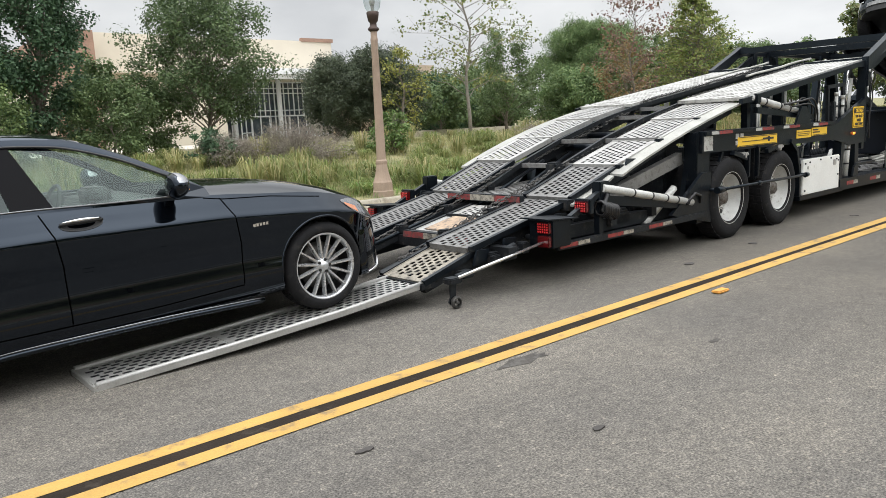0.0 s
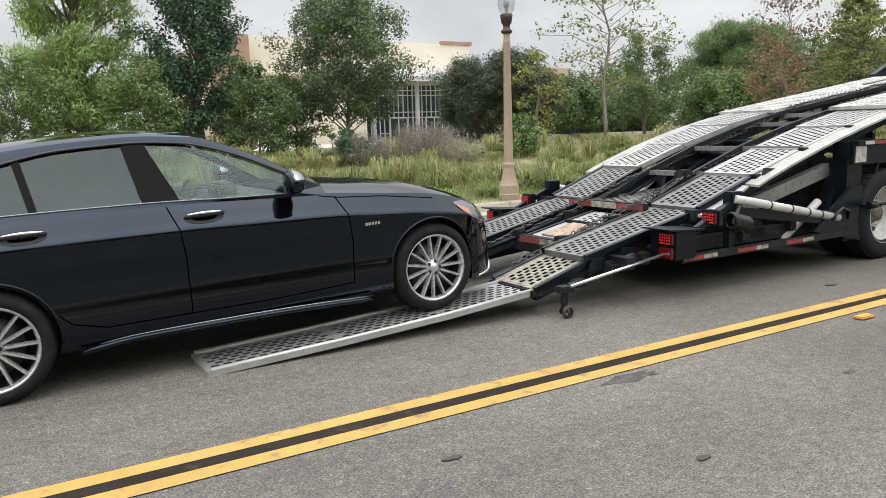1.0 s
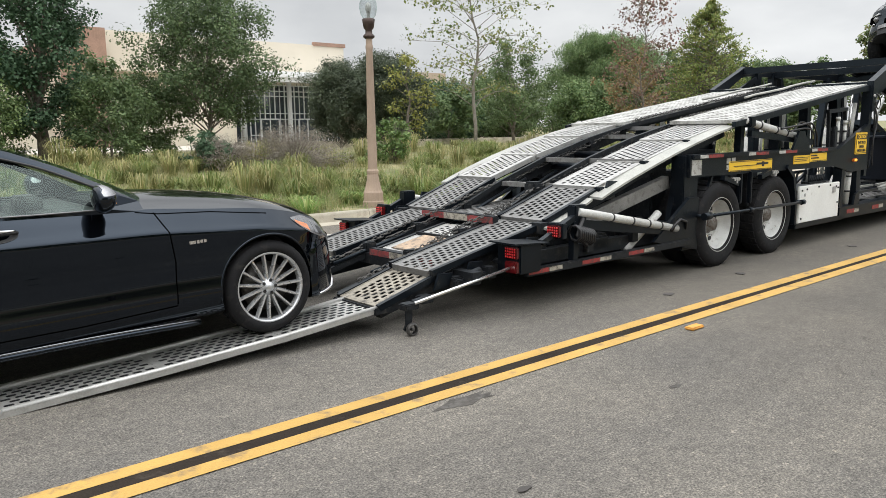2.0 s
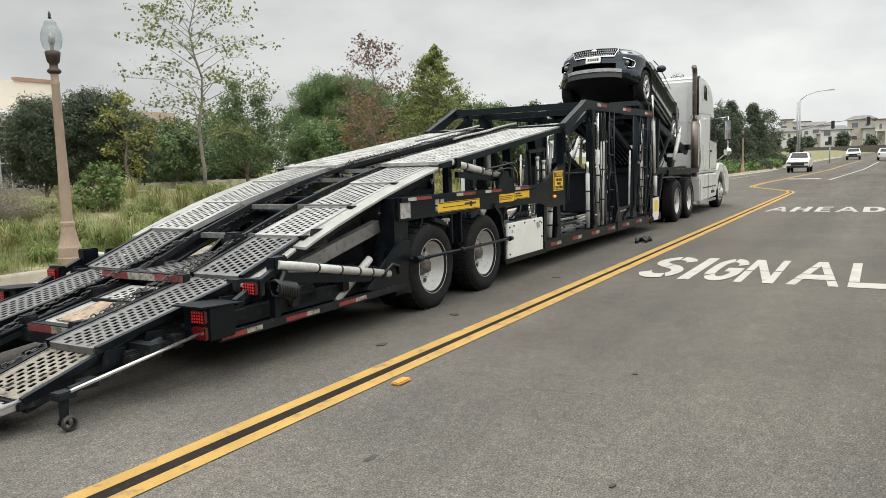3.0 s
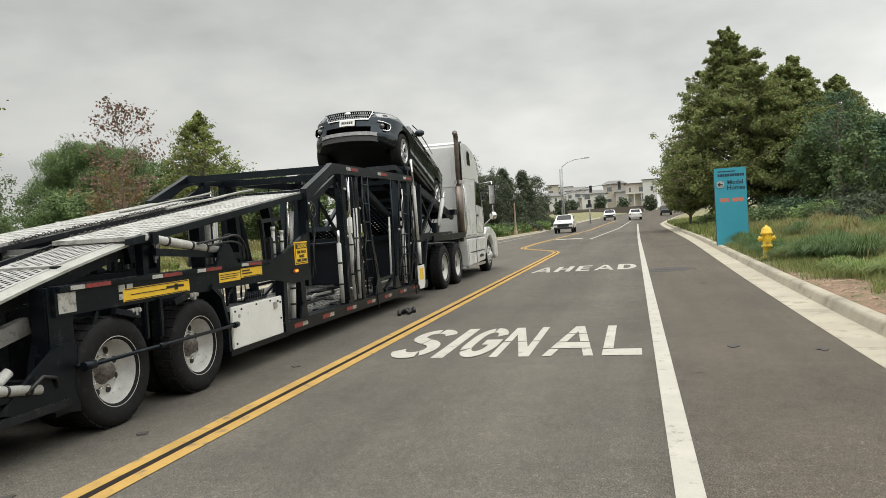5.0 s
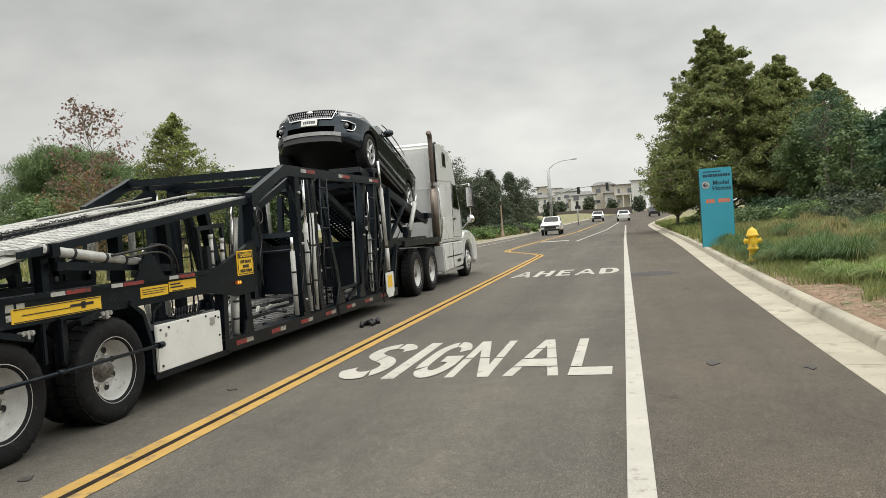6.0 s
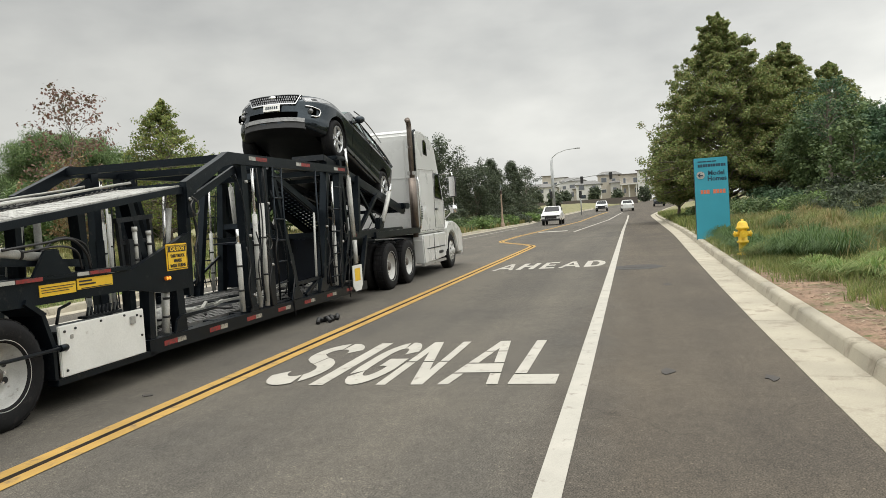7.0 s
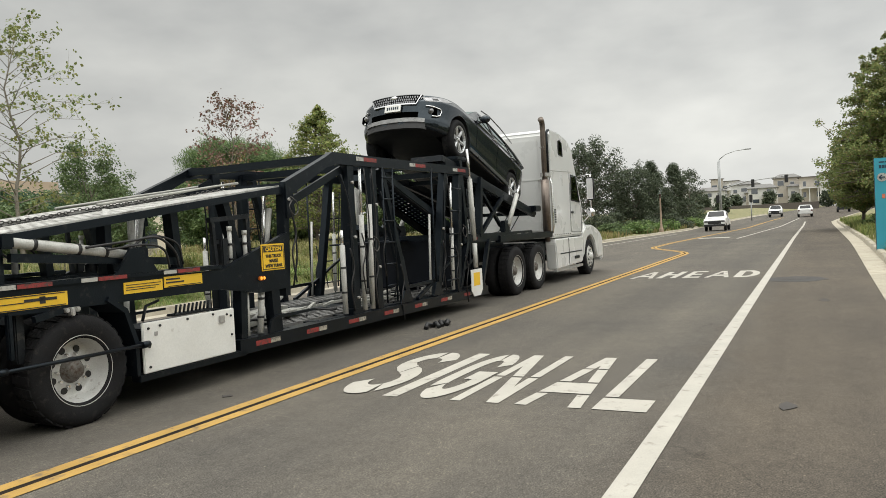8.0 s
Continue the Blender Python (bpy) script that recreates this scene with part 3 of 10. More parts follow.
def build_kerb(side):
    """Gutter pan and kerb in cast lengths with open joints."""
    edge = kerb_r if side == "right" else kerb_l
    s = -1 if side == "right" else 1
    gut = GUT_R if side == "right" else GUT_L
    root = tagged(new("kerb_" + side), "pale concrete kerb with a flat gutter pan", kind="structure")
    step, x = 3.05, -18.0
    while x < 150:
        a, b = x + 0.006, x + step - 0.006
        bm = bmesh.new()
        prof = [(-gut - 0.003, -0.09), (-gut - 0.003, 0.006), (-0.05, 0.0), (-0.015, 0.11), (0.0, 0.137), (0.03, 0.15), (0.15, 0.15), (0.165, 0.14), (0.165, -0.09)]
        rows = [[bm.verts.new((xx, edge(xx) + s * d, grade(xx) + h)) for d, h in prof] for xx in (a, b)]
        for k in range(len(prof) - 1):
            f = bm.faces.new((rows[0][k], rows[1][k], rows[1][k + 1], rows[0][k + 1]))
            f.smooth = 3 <= k <= 6
        bm.faces.new(rows[0])
        bm.faces.new(rows[1][::-1])
        part("kerb_length", bm, M["concrete"], root)
        x += step


build_kerb("right")
build_kerb("left")


def yellow_mid(x):
    """The far and near yellow lines run on, then step over to open the turn lane."""
    return 3.775 + 2.6 * ease((x - 36.5) / 8.0) + (bend(x) * 1.2 if x > 44 else 0.0)


def band(lo, hi):
    at = lambda v, x: v(x) if callable(v) else v
    return (lambda x: yellow_mid(x) + at(lo, x)), (lambda x: yellow_mid(x) + at(hi, x))


strip("road_marking_yellow_near", M["yellow"], *band(-0.160, lambda x: -0.053 + 0.016 * ease((x - 6) / 3)), -40, 120, 0.006, "worn yellow centre line paint", 1.0)
strip("road_marking_yellow_far", M["yellow"], *band(lambda x: 0.045 - 0.016 * ease((x - 6) / 3), 0.150), -40, 120, 0.006, "worn yellow centre line paint", 1.0)
strip("road_marking_black", M["black_gap"], *band(lambda x: -0.054 + 0.016 * ease((x - 6) / 3), lambda x: 0.046 - 0.016 * ease((x - 6) / 3)), -40, 39, 0.004, "black paint between the two yellow lines", 1.0)
strip("road_marking_edge", M["white"], lambda x: 0.122 + 0.1 * bend(x), lambda x: 0.280 + 0.1 * bend(x), -30, 96, 0.006, "white edge line of the bike lane", 1.0)
strip("road_marking_far_edge", M["white"], lambda x: 10.05 + bend(x), lambda x: 10.17 + bend(x), -30, 70, 0.006, "thin white edge line by the far kerb", 2.0)
strip("road_marking_turn", M["white"], lambda x: 3.17 - 0.04 * (x - 53), lambda x: 3.33 - 0.04 * (x - 53), 53, 112, 0.007, "white line of the turn lane", 2.0)
strip("road_marking_bar", M["white"], lambda x: 3.9, lambda x: 5.8, 55.2, 56.6, 0.007, "white bar across the turn lane", 1.0)


def pen(bm, pts, wx, wy, z=0.006):
    """A paint stroke of anisotropic width through points in the letter's unit square."""
    n = len(pts)
    a, b = [], []
    for i in range(n):
        x0, y0 = pts[max(i - 1, 0)]
        x1, y1 = pts[min(i + 1, n - 1)]
        dx, dy = x1 - x0, y1 - y0
        k = math.hypot(dx, dy) or 1
        nx, ny = -dy / k, dx / k
        a.append((pts[i][0] + nx * wx, pts[i][1] + ny * wy))
        b.append((pts[i][0] - nx * wx, pts[i][1] - ny * wy))
    return a, b


def arc(cx, cy, rx, ry, d0, d1, n=9):
    return [(cx + rx * math.cos(radians(d0 + (d1 - d0) * i / n)), cy + ry * math.sin(radians(d0 + (d1 - d0) * i / n))) for i in range(n + 1)]


WX, WY = 0.15, 0.085
LETTERS = {
    "S": [arc(0.5, 0.72, 0.37, 0.195, 12, 92, 6), arc(0.5, 0.72, 0.37, 0.195, 100, 205, 8) + [(0.34, 0.565), (0.46, 0.535)], [(0.49, 0.52), (0.66, 0.475)] + arc(0.5, 0.285, 0.37, 0.2, 55, -48, 8), arc(0.5, 0.285, 0.37, 0.2, -56, -168, 8)],
    "G": [arc(0.5, 0.6, 0.36, 0.315, 18, 96, 7), arc(0.5, 0.6, 0.36, 0.315, 103, 180, 7) + arc(0.5, 0.40, 0.36, 0.315, 180, 208, 4), arc(0.5, 0.40, 0.36, 0.315, 216, 345, 10) + [(0.85, 0.46)], [(0.5, 0.46), (0.99, 0.46)]],
    "H": [[(0.15, 0.0), (0.15, 1.0)], [(0.3, 0.5), (0.7, 0.5)], [(0.85, 0.0), (0.85, 1.0)]],
    "E": [[(0.18, 0.0), (0.18, 1.0)], [(0.33, 0.08), (0.92, 0.08)], [(0.33, 0.5), (0.82, 0.5)], [(0.33, 0.92), (0.92, 0.92)]],
    "D": [[(0.18, 0.0), (0.18, 1.0)], [(0.33, 0.92), (0.5, 0.92)] + arc(0.45, 0.5, 0.4, 0.42, 80, -80, 12) + [(0.5, 0.08), (0.33, 0.08)]],
}


# letters of straight pieces, each an outline in the unit square
PIECES = {
    "I": [[(0, 0), (1, 0), (1, 1), (0, 1)]],
    "N": [[(0, 0), (0.21, 0), (0.21, 0.46), (0, 0.46)], [(0, 0.485), (0.21, 0.485), (0.21, 0.72), (0.385, 0.485), (0.63, 0.485), (0.25, 1), (0, 1)], [(0.405, 0.46), (0.65, 0.46), (0.79, 0.28), (0.79, 0.46), (1, 0.46), (1, 0), (0.75, 0)], [(0.79, 0.485), (1, 0.485), (1, 1), (0.79, 1)]],
    "A": [[(0, 0), (0.19, 0), (0.267, 0.2), (0.079, 0.2)], [(1, 0), (0.921, 0.2), (0.733, 0.2), (0.81, 0)], [(0.089, 0.222), (0.911, 0.222), (0.838, 0.41), (0.162, 0.41)], [(0.17, 0.432), (0.357, 0.432), (0.462, 0.70), (0.277, 0.70)], [(0.83, 0.432), (0.723, 0.70), (0.538, 0.70), (0.643, 0.432)], [(0.285, 0.72), (0.469, 0.72), (0.5, 0.80), (0.531, 0.72), (0.715, 0.72), (0.605, 1), (0.395, 1)]],
    "L": [[(0, 0.2), (0.27, 0.2), (0.27, 1), (0, 1)], [(0, 0), (1, 0), (1, 0.178), (0, 0.178)]],
}


def road_word(text, x0, x1, cells, label):
    root = tagged(new("road_marking_" + text.lower()), label, kind="structure")
    for ch, (left, right) in zip(text, cells):
        bm = bmesh.new()
        for pts in PIECES.get(ch, ()):
            bm.faces.new([bm.verts.new((x0 + (x1 - x0) * v, left + (right - left) * u, 0.006)) for u, v in pts])
        for lift, pts in enumerate(LETTERS.get(ch, ())):
            a, b = pen(bm, pts, WX, WY)
            put = lambda p: bm.verts.new((x0 + (x1 - x0) * p[1], left + (right - left) * p[0], 0.006 + 0.0012 * lift))
            va, vb = [put(p) for p in a], [put(p) for p in b]
            for i in range(len(va) - 1):
                bm.faces.new((va[i], va[i + 1], vb[i + 1], vb[i]))
        part("letter", bm, M["white"], root)


road_word("SIGNAL", 12.28, 14.48, [(3.40, 2.88), (2.79, 2.64), (2.56, 2.13), (2.10, 1.64), (1.50, 0.93), (0.84, 0.41)], "white road lettering that reads signal, with stencil gaps")
road_word("AHEAD", 25.05, 27.1, [(3.36, 2.80), (2.72, 2.25), (2.12, 1.68), (1.60, 1.04), (0.96, 0.42)], "white road lettering that reads ahead, with stencil gaps")

# ---- car-carrier trailer ----
TRAILER = thing("car_carrier_trailer", "black car carrier trailer with perforated steel runways, tail lowered", "trailer", (6.15, 4.70, 0), 0.69)
T = TRAILER
WIDE = 2.6


def perf(bm, p0, p1, y0, y1, cell=0.075, row=0.062, thick=0.0025, hole=(0.72, 0.66), skirt=0.05):
    """A perforated sheet from (x, z) p0 to p1 between y0 and y1, with folded edges; the holes are staggered slots."""
    (xa, za), (xb, zb) = p0, p1
    ln = math.hypot(xb - xa, zb - za)
    dx, dz = (xb - xa) / ln, (zb - za) / ln
    nx, ny = max(1, int(ln / cell)), max(1, int((y1 - y0 - 0.05) / row))
    mx, my = (ln - nx * cell) / 2, (y1 - y0 - ny * row) / 2

    def at(s, v, d=0.0):
        return (xa + dx * s - dz * d, y0 + v, za + dz * s + dx * d)

    verts, faces = [], []

    def put(*ps):
        k = len(verts)
        verts.extend(ps)
        return list(range(k, k + len(ps)))

    for j in range(ny):
        v0 = my + j * row
        odd = j % 2
        if odd:
            for e0, e1 in ((mx, mx + cell / 2), (mx + (nx - 0.5) * cell, mx + nx * cell)):
                faces.append(tuple(put(at(e0, v0), at(e1, v0), at(e1, v0 + row), at(e0, v0 + row))))
        for i in range(nx - odd):
            s0 = mx + (i + 0.5 * odd) * cell
            cs, cv, a, b = s0 + cell / 2, v0 + row / 2, cell * hole[0] / 2, row * hole[1] / 2
            out = [(s0, v0), (s0 + cell / 2, v0), (s0 + cell, v0), (s0 + cell, v0 + row / 2), (s0 + cell, v0 + row), (s0 + cell / 2, v0 + row), (s0, v0 + row), (s0, v0 + row / 2)]
            inn = [(cs - a * 0.75, cv - b), (cs, cv - b), (cs + a * 0.75, cv - b), (cs + a, cv), (cs + a * 0.75, cv + b), (cs, cv + b), (cs - a * 0.75, cv + b), (cs - a, cv)]
            o = put(*[at(s, v) for s, v in out])
            q = put(*[at(s, v) for s, v in inn])
            w = put(*[at(s, v, -thick * 2) for s, v in inn])
            for k in range(8):
                m = (k + 1) % 8
                faces.append((o[k], o[m], q[m], q[k]))
                faces.append((q[k], q[m], w[m], w[k]))
    # plain margins
    for s0, s1, v0, v1 in ((0, mx, 0, y1 - y0), (ln - mx, ln, 0, y1 - y0), (mx, ln - mx, 0, my), (mx, ln - mx, y1 - y0 - my, y1 - y0)):
        if s1 - s0 > 1e-5 and v1 - v0 > 1e-5:
            faces.append(tuple(put(at(s0, v0), at(s1, v0), at(s1, v1), at(s0, v1))))
    vs = [bm.verts.new(v) for v in verts]
    for f in faces:
        bm.faces.new([vs[i] for i in f])
    # folded edges
    w = y1 - y0
    for s0, s1, v0, v1 in ((0, ln, -0.012, 0.0), (0, ln, w, w + 0.012), (-0.01, 0.0, 0, w), (ln, ln + 0.01, 0, w)):
        add(bm, [at(s0, v0, -skirt), at(s1, v0, -skirt), at(s1, v1, -skirt), at(s0, v1, -skirt), at(s0, v0, 0.004), at(s1, v0, 0.004), at(s1, v1, 0.004), at(s0, v1, 0.004)], BOX_FACES)


def both(name, build, material, label="", parent=None):
    """A part on the road side and its mirror image on the kerb side."""
    for flip in (False, True):
        bm = bmesh.new()
        build(bm)
        if flip:
            for v in bm.verts:
                v.co.y = WIDE - v.co.y
            bmesh.ops.reverse_faces(bm, faces=bm.faces[:])
        parts(name, bm, material, parent or T, label)


def one(name, build, material, label="", parent=None, smooth=None):
    bm = bmesh.new()
    build(bm)
    return parts(name, bm, material, parent or T, label, smooth)


# runways, from the low tail up to the top deck
M["tanplate"] = mat("rust_brown_worn_plate", (0.27, 0.245, 0.20), 0.55, metal=0.3, var=0.35, scale=6, fine=90, bump=0.25, dirt=(0.08, 0.07, 0.06), dirt_at=0.58)
RUN = [((-1.12, 0.215), (-0.48, 0.40), 0.36, 0.84, "tanplate"), ((-0.60, 0.415), (0.80, 0.715), 0.35, 0.83, "deckgrey"),
       ((0.72, 0.72), (1.50, 1.022), 0.33, 0.84, "deckgrey"), ((1.47, 1.035), (2.24, 1.275), 0.30, 0.84, "galv"),
       ((2.20, 1.27), (3.00, 1.46), 0.30, 0.85, "galv"), ((2.98, 1.47), (3.86, 1.62), 0.30, 0.85, "galv"), ]
def spline(table, x):
    """A smooth curve through (x, value) pairs in rising x."""
    xs = [p[0] for p in table]
    if x <= xs[0]:
        return table[0][1]
    if x >= xs[-1]:
        return table[-1][1]
    i = max(k for k in range(len(xs) - 1) if xs[k] <= x)
    (x0, y0), (x1, y1) = table[i], table[i + 1]

    def slope(k):
        if k == 0 or k == len(table) - 1:
            a, b = (0, 1) if k == 0 else (k - 1, k)
            return (table[b][1] - table[a][1]) / (xs[b] - xs[a])
        l = (table[k][1] - table[k - 1][1]) / (xs[k] - xs[k - 1])
        r = (table[k + 1][1] - table[k][1]) / (xs[k + 1] - xs[k])
        return 0.0 if l * r <= 0 else 2 * l * r / (l + r)

    h = x1 - x0
    t = (x - x0) / h
    m0, m1 = slope(i) * h, slope(i + 1) * h
    return (2 * t ** 3 - 3 * t ** 2 + 1) * y0 + (t ** 3 - 2 * t ** 2 + t) * m0 + (-2 * t ** 3 + 3 * t ** 2) * y1 + (t ** 3 - t ** 2) * m1


SAG = [(-2.0, 0.0), (0.6, 0.0), (0.8, 0.015), (1.5, 0.062), (2.2, 0.085), (3.0, 0.07), (3.8, 0.04), (9.0, 0.04)]


def low(p, k):
    """The road-side runway hangs lower between its ends than the one by the kerb."""
    return (p[0], p[1] - k * spline(SAG, p[0]))


for a, b, y0, y1, m in RUN:
    for k, lo, hi in ((1.0, y0, y1), (0.35, WIDE - y1, WIDE - y0)):
        one("deck_plate", lambda bm: perf(bm, low(a, k), low(b, k), lo, hi), M[m], "perforated steel runway plate")
for a, b, y0, y1, m in RUN[:3]:
    for k, lo, hi in ((1.0, y0, y1), (0.35, WIDE - y1, WIDE - y0)):
        one("plate_frame", lambda bm: [beam(bm, (a[0], y, low(a, k)[1] - 0.012), (b[0], y, low(b, k)[1] - 0.012), 0.04, 0.05) for y in (lo - 0.032, hi + 0.032)], M["black"], "black edge frame of the plate")
both("top_runway", lambda bm: perf(bm, (3.74, 1.605), (7.85, 2.175), 0.12, 0.95, 0.11, 0.09, 0.006, (0.5, 0.5), 0.035), M["wornwhite"], "long perforated runway of the top deck")


def flange(bm, y0, y1, k, pts, drop=0.016, thick=0.022):
    """A strip beside the runway that falls a little towards its outer edge y0."""
    rows = []
    for x in pts:
        z = spline(RUN_TOP, x) - k * spline(SAG, x)
        rows.append([bm.verts.new(p) for p in ((x, y0, z - drop), (x, y1, z - 0.006), (x, y1, z - 0.006 - thick), (x, y0, z - drop - thick))])
    for a, b in zip(rows, rows[1:]):
        for q in range(4):
            bm.faces.new((a[q], b[q], b[(q + 1) % 4], a[(q + 1) % 4]))
    bm.faces.new(rows[0])
    bm.faces.new(rows[-1][::-1])


RUN_TOP = [(-1.12, 0.215), (-0.5, 0.40), (0.8, 0.715), (1.5, 1.025), (2.22, 1.272), (3.0, 1.465), (3.86, 1.62)]
one("side_flange", lambda bm: flange(bm, 0.13, 0.296, 1.0, (1.34, 1.5, 1.8, 2.2, 2.6, 3.0, 3.4, 3.74)), M["pale"], "pale worn outer flange of the runway")
one("side_flange", lambda bm: flange(bm, WIDE - 0.11, WIDE - 0.298, 0.35, (1.38, 1.5, 1.8, 2.2, 2.6, 3.0, 3.4, 3.72)), M["pale"], "pale worn outer flange of the runway")
one("flange_foot", lambda bm: flange(bm, 0.215, 0.296, 1.0, (0.66, 0.8, 1.0, 1.31), 0.015), M["pale"], "pale narrow foot of the flange")
both("runway_curb", lambda bm: [beam(bm, (a, 0.985, za), (b, 0.985, zb), 0.035, 0.05) for a, za, b, zb in ((-1.05, 0.19, 0.7, 0.63), (0.75, 0.66, 1.5, 0.965), (1.5, 0.965, 2.22, 1.2), (2.22, 1.2, 3.0, 1.4), (3.0, 1.4, 3.8, 1.56), (3.8, 1.56, 7.6, 2.1))], M["frame"], "dark inner curb of the runway")
both("deck_hinge", lambda bm: [rbox(bm, x - 0.05, x + 0.05, 0.24, 0.31, z - 0.045, z + 0.012, 0.008) for x, z in ((1.49, 0.96), (2.22, 1.185), (3.0, 1.385))], M["black"], "dark hinge block between runway plates")
both("runway_beam", lambda bm: (beam(bm, (-1.1, 0.37, 0.165), (0.75, 0.37, 0.63), 0.06, 0.1), beam(bm, (-1.1, 0.84, 0.165), (0.75, 0.84, 0.63), 0.06, 0.1), beam(bm, (0.75, 0.37, 0.60), (2.2, 0.37, 1.06), 0.07, 0.12), beam(bm, (2.2, 0.37, 1.06), (3.9, 0.37, 1.48), 0.07, 0.12), beam(bm, (0.75, 0.86, 0.60), (2.2, 0.86, 1.06), 0.07, 0.12), beam(bm, (2.2, 0.86, 1.06), (3.9, 0.86, 1.48), 0.07, 0.12)), M["frame"])
both("top_deck_beam", lambda bm: (slab(bm, [(3.66, 1.585), (7.6, 2.125), (7.75, 2.145), (7.75, 2.03), (7.2, 2.0), (3.9, 1.545), (3.66, 1.53)], 0.07, 0.115), beam(bm, (3.8, 0.9, 1.54), (7.7, 0.9, 2.07), 0.05, 0.09)), M["black"])
both("tie_strap", lambda bm: tube(bm, [(5.6 + 0.35 * i, 0.98 + 0.03 * math.sin(i * 1.7), 1.93 + 0.048 * i) for i in range(7)], 0.017, 6), M["pale"], "pale rolled tie-down strap")


def ragged(bm, p0, p1, n, r, seed, sway=0.02):
    """A slack line of chain between two places: links turned a quarter against each other."""
    rng = random.Random(seed)
    p0, p1 = Vector(p0), Vector(p1)
    step = (p1 - p0) / n
    d = step.normalized()
    a, b = Vector((0, 1, 0)), d.cross(Vector((0, 1, 0)))
    drift = Vector((0, 0, 0))
    for i in range(n):
        drift = drift * 0.8 + Vector((0, rng.uniform(-sway, sway), rng.uniform(-sway, sway) * 0.6)) * 0.5
        c = p0 + step * (i + 0.5) + drift
        u = a if i % 2 else b
        h = step.length * 0.62
        ring = [c + d * (h * math.cos(q * 1.0472)) + u * (r * 1.1 * math.sin(q * 1.0472)) for q in range(7)]
        tube(bm, ring, r * 0.42, 4, False)


def links(name, at, n, r, seed, sway, label):
    """One chain on each side of the trailer; its links stay in one part."""
    for flip in (False, True):
        bm = bmesh.new()
        p = [(x, WIDE - y, z) if flip else (x, y, z) for x, y, z in at]
        ragged(bm, p[0], p[1], n, r, seed, sway)
        part(name, bm, M["hubsteel"], T, label)


links("chain", ((1.2, 0.97, 0.90), (4.1, 0.97, 1.64)), 66, 0.016, 3, 0.02, "dark chain along the runway")
links("chain", ((1.5, 0.995, 0.95), (3.6, 1.0, 1.5)), 50, 0.013, 4, 0.03, "dark chain along the runway")
links("strap_chain", ((4.0, 0.97, 1.64), (7.6, 0.97, 2.15)), 80, 0.014, 6, 0.018, "dark chain along the top runway")


links("binder_chain", ((-0.9, 0.93, 0.29), (1.25, 0.96, 0.92)), 50, 0.015, 8, 0.025, "dark binder chain along the runway")
links("binder_chain", ((-0.5, 0.97, 0.38), (1.0, 0.99, 0.8)), 36, 0.012, 9, 0.04, "dark binder chain along the runway")
both("hinge_plate", lambda bm: [slab(bm, [(x, z), (x + 0.16, z + 0.03), (x + 0.2, z + 0.12), (x + 0.05, z + 0.13)], y, y + 0.02) for x, y, z in ((-0.62, 0.26, 0.27), (-0.3, 0.24, 0.33), (0.35, 0.2, 0.47), (0.62, 0.16, 0.58), (0.95, 0.2, 0.72), (1.5, 0.22, 0.9))], M["black"], "black hinge plate")
both("roller", lambda bm: [tube(bm, [(x, 0.2, z), (x, 0.3, z)], r, 10) for x, z, r in ((-0.2, 0.36, 0.03), (0.1, 0.42, 0.028), (0.45, 0.52, 0.03), (0.75, 0.63, 0.028))], M["frame"], "small steel roller")
both("tail_bracket", lambda bm: [rbox(bm, x, x + w, 0.19, 0.29, z, z + h, 0.008) for x, w, z, h in ((-0.8, 0.12, 0.2, 0.06), (-0.45, 0.2, 0.27, 0.07), (-0.08, 0.09, 0.3, 0.1), (0.5, 0.14, 0.42, 0.1), (0.95, 0.1, 0.5, 0.16), (1.3, 0.2, 0.44, 0.1), (1.75, 0.12, 0.5, 0.14), (2.15, 0.18, 0.44, 0.1))], M["frame"], "small dark bracket")
both("strap_winch", lambda bm: [rbox(bm, x, x + 0.13, 0.93, 1.02, z, z + 0.09, 0.012) for x, z in ((-0.35, 0.40), (0.25, 0.53), (0.9, 0.68), (1.6, 0.92), (2.3, 1.12), (3.0, 1.3))], M["frame"], "small dark strap winch")
both("brace_rod", lambda bm: [tube(bm, p, 0.02, 6) for p in ([(-0.7, 1.0, 0.33), (0.55, 0.98, 0.62)], [(0.5, 1.05, 0.5), (1.9, 0.98, 0.98)], [(1.0, 1.1, 0.55), (2.4, 1.0, 1.05)])], M["black"])


# tape stripes along rails
def tape(x0, x1, zf, y, n, h=0.05):
    """Short red and white reflective stripes on a rail's face."""
    for i in range(n):
        a = x0 + (x1 - x0) * i / n
        for s, w, m in ((a, 0.25, "red"), (a + 0.255, 0.17, "tapetan")):
            bm = bmesh.new()
            z = zf(s)
            box(bm, s, s + w, y - 0.003, y, z - h / 2, z + h / 2)
            part("reflective_tape", bm, M[m], T)


# tail: low side rails, lamp boxes, cross bars and the mid deck
both("tail_rail", lambda bm: (rbox(bm, 0.18, 2.75, 0.0, 0.05, 0.305, 0.372, 0.008), beam(bm, (0.15, 0.2, 0.42), (2.7, 0.2, 0.42), 0.1, 0.12)), M["frame"])
tape(0.2, 2.3, lambda x: 0.34, 0.0, 3, 0.036)
both("tail_box", lambda bm: (rbox(bm, 0.06, 0.32, -0.03, 0.24, 0.345, 0.592, 0.01), slab(bm, [(-0.02, 0.60), (0.40, 0.575), (0.40, 0.585), (-0.02, 0.612)], -0.05, 0.26), beam(bm, (0.4, 0.05, 0.57), (0.95, 0.05, 0.8), 0.05, 0.05), box(bm, 0.8, 0.86, 0.02, 0.08, 0.36, 0.72)), M["black"])


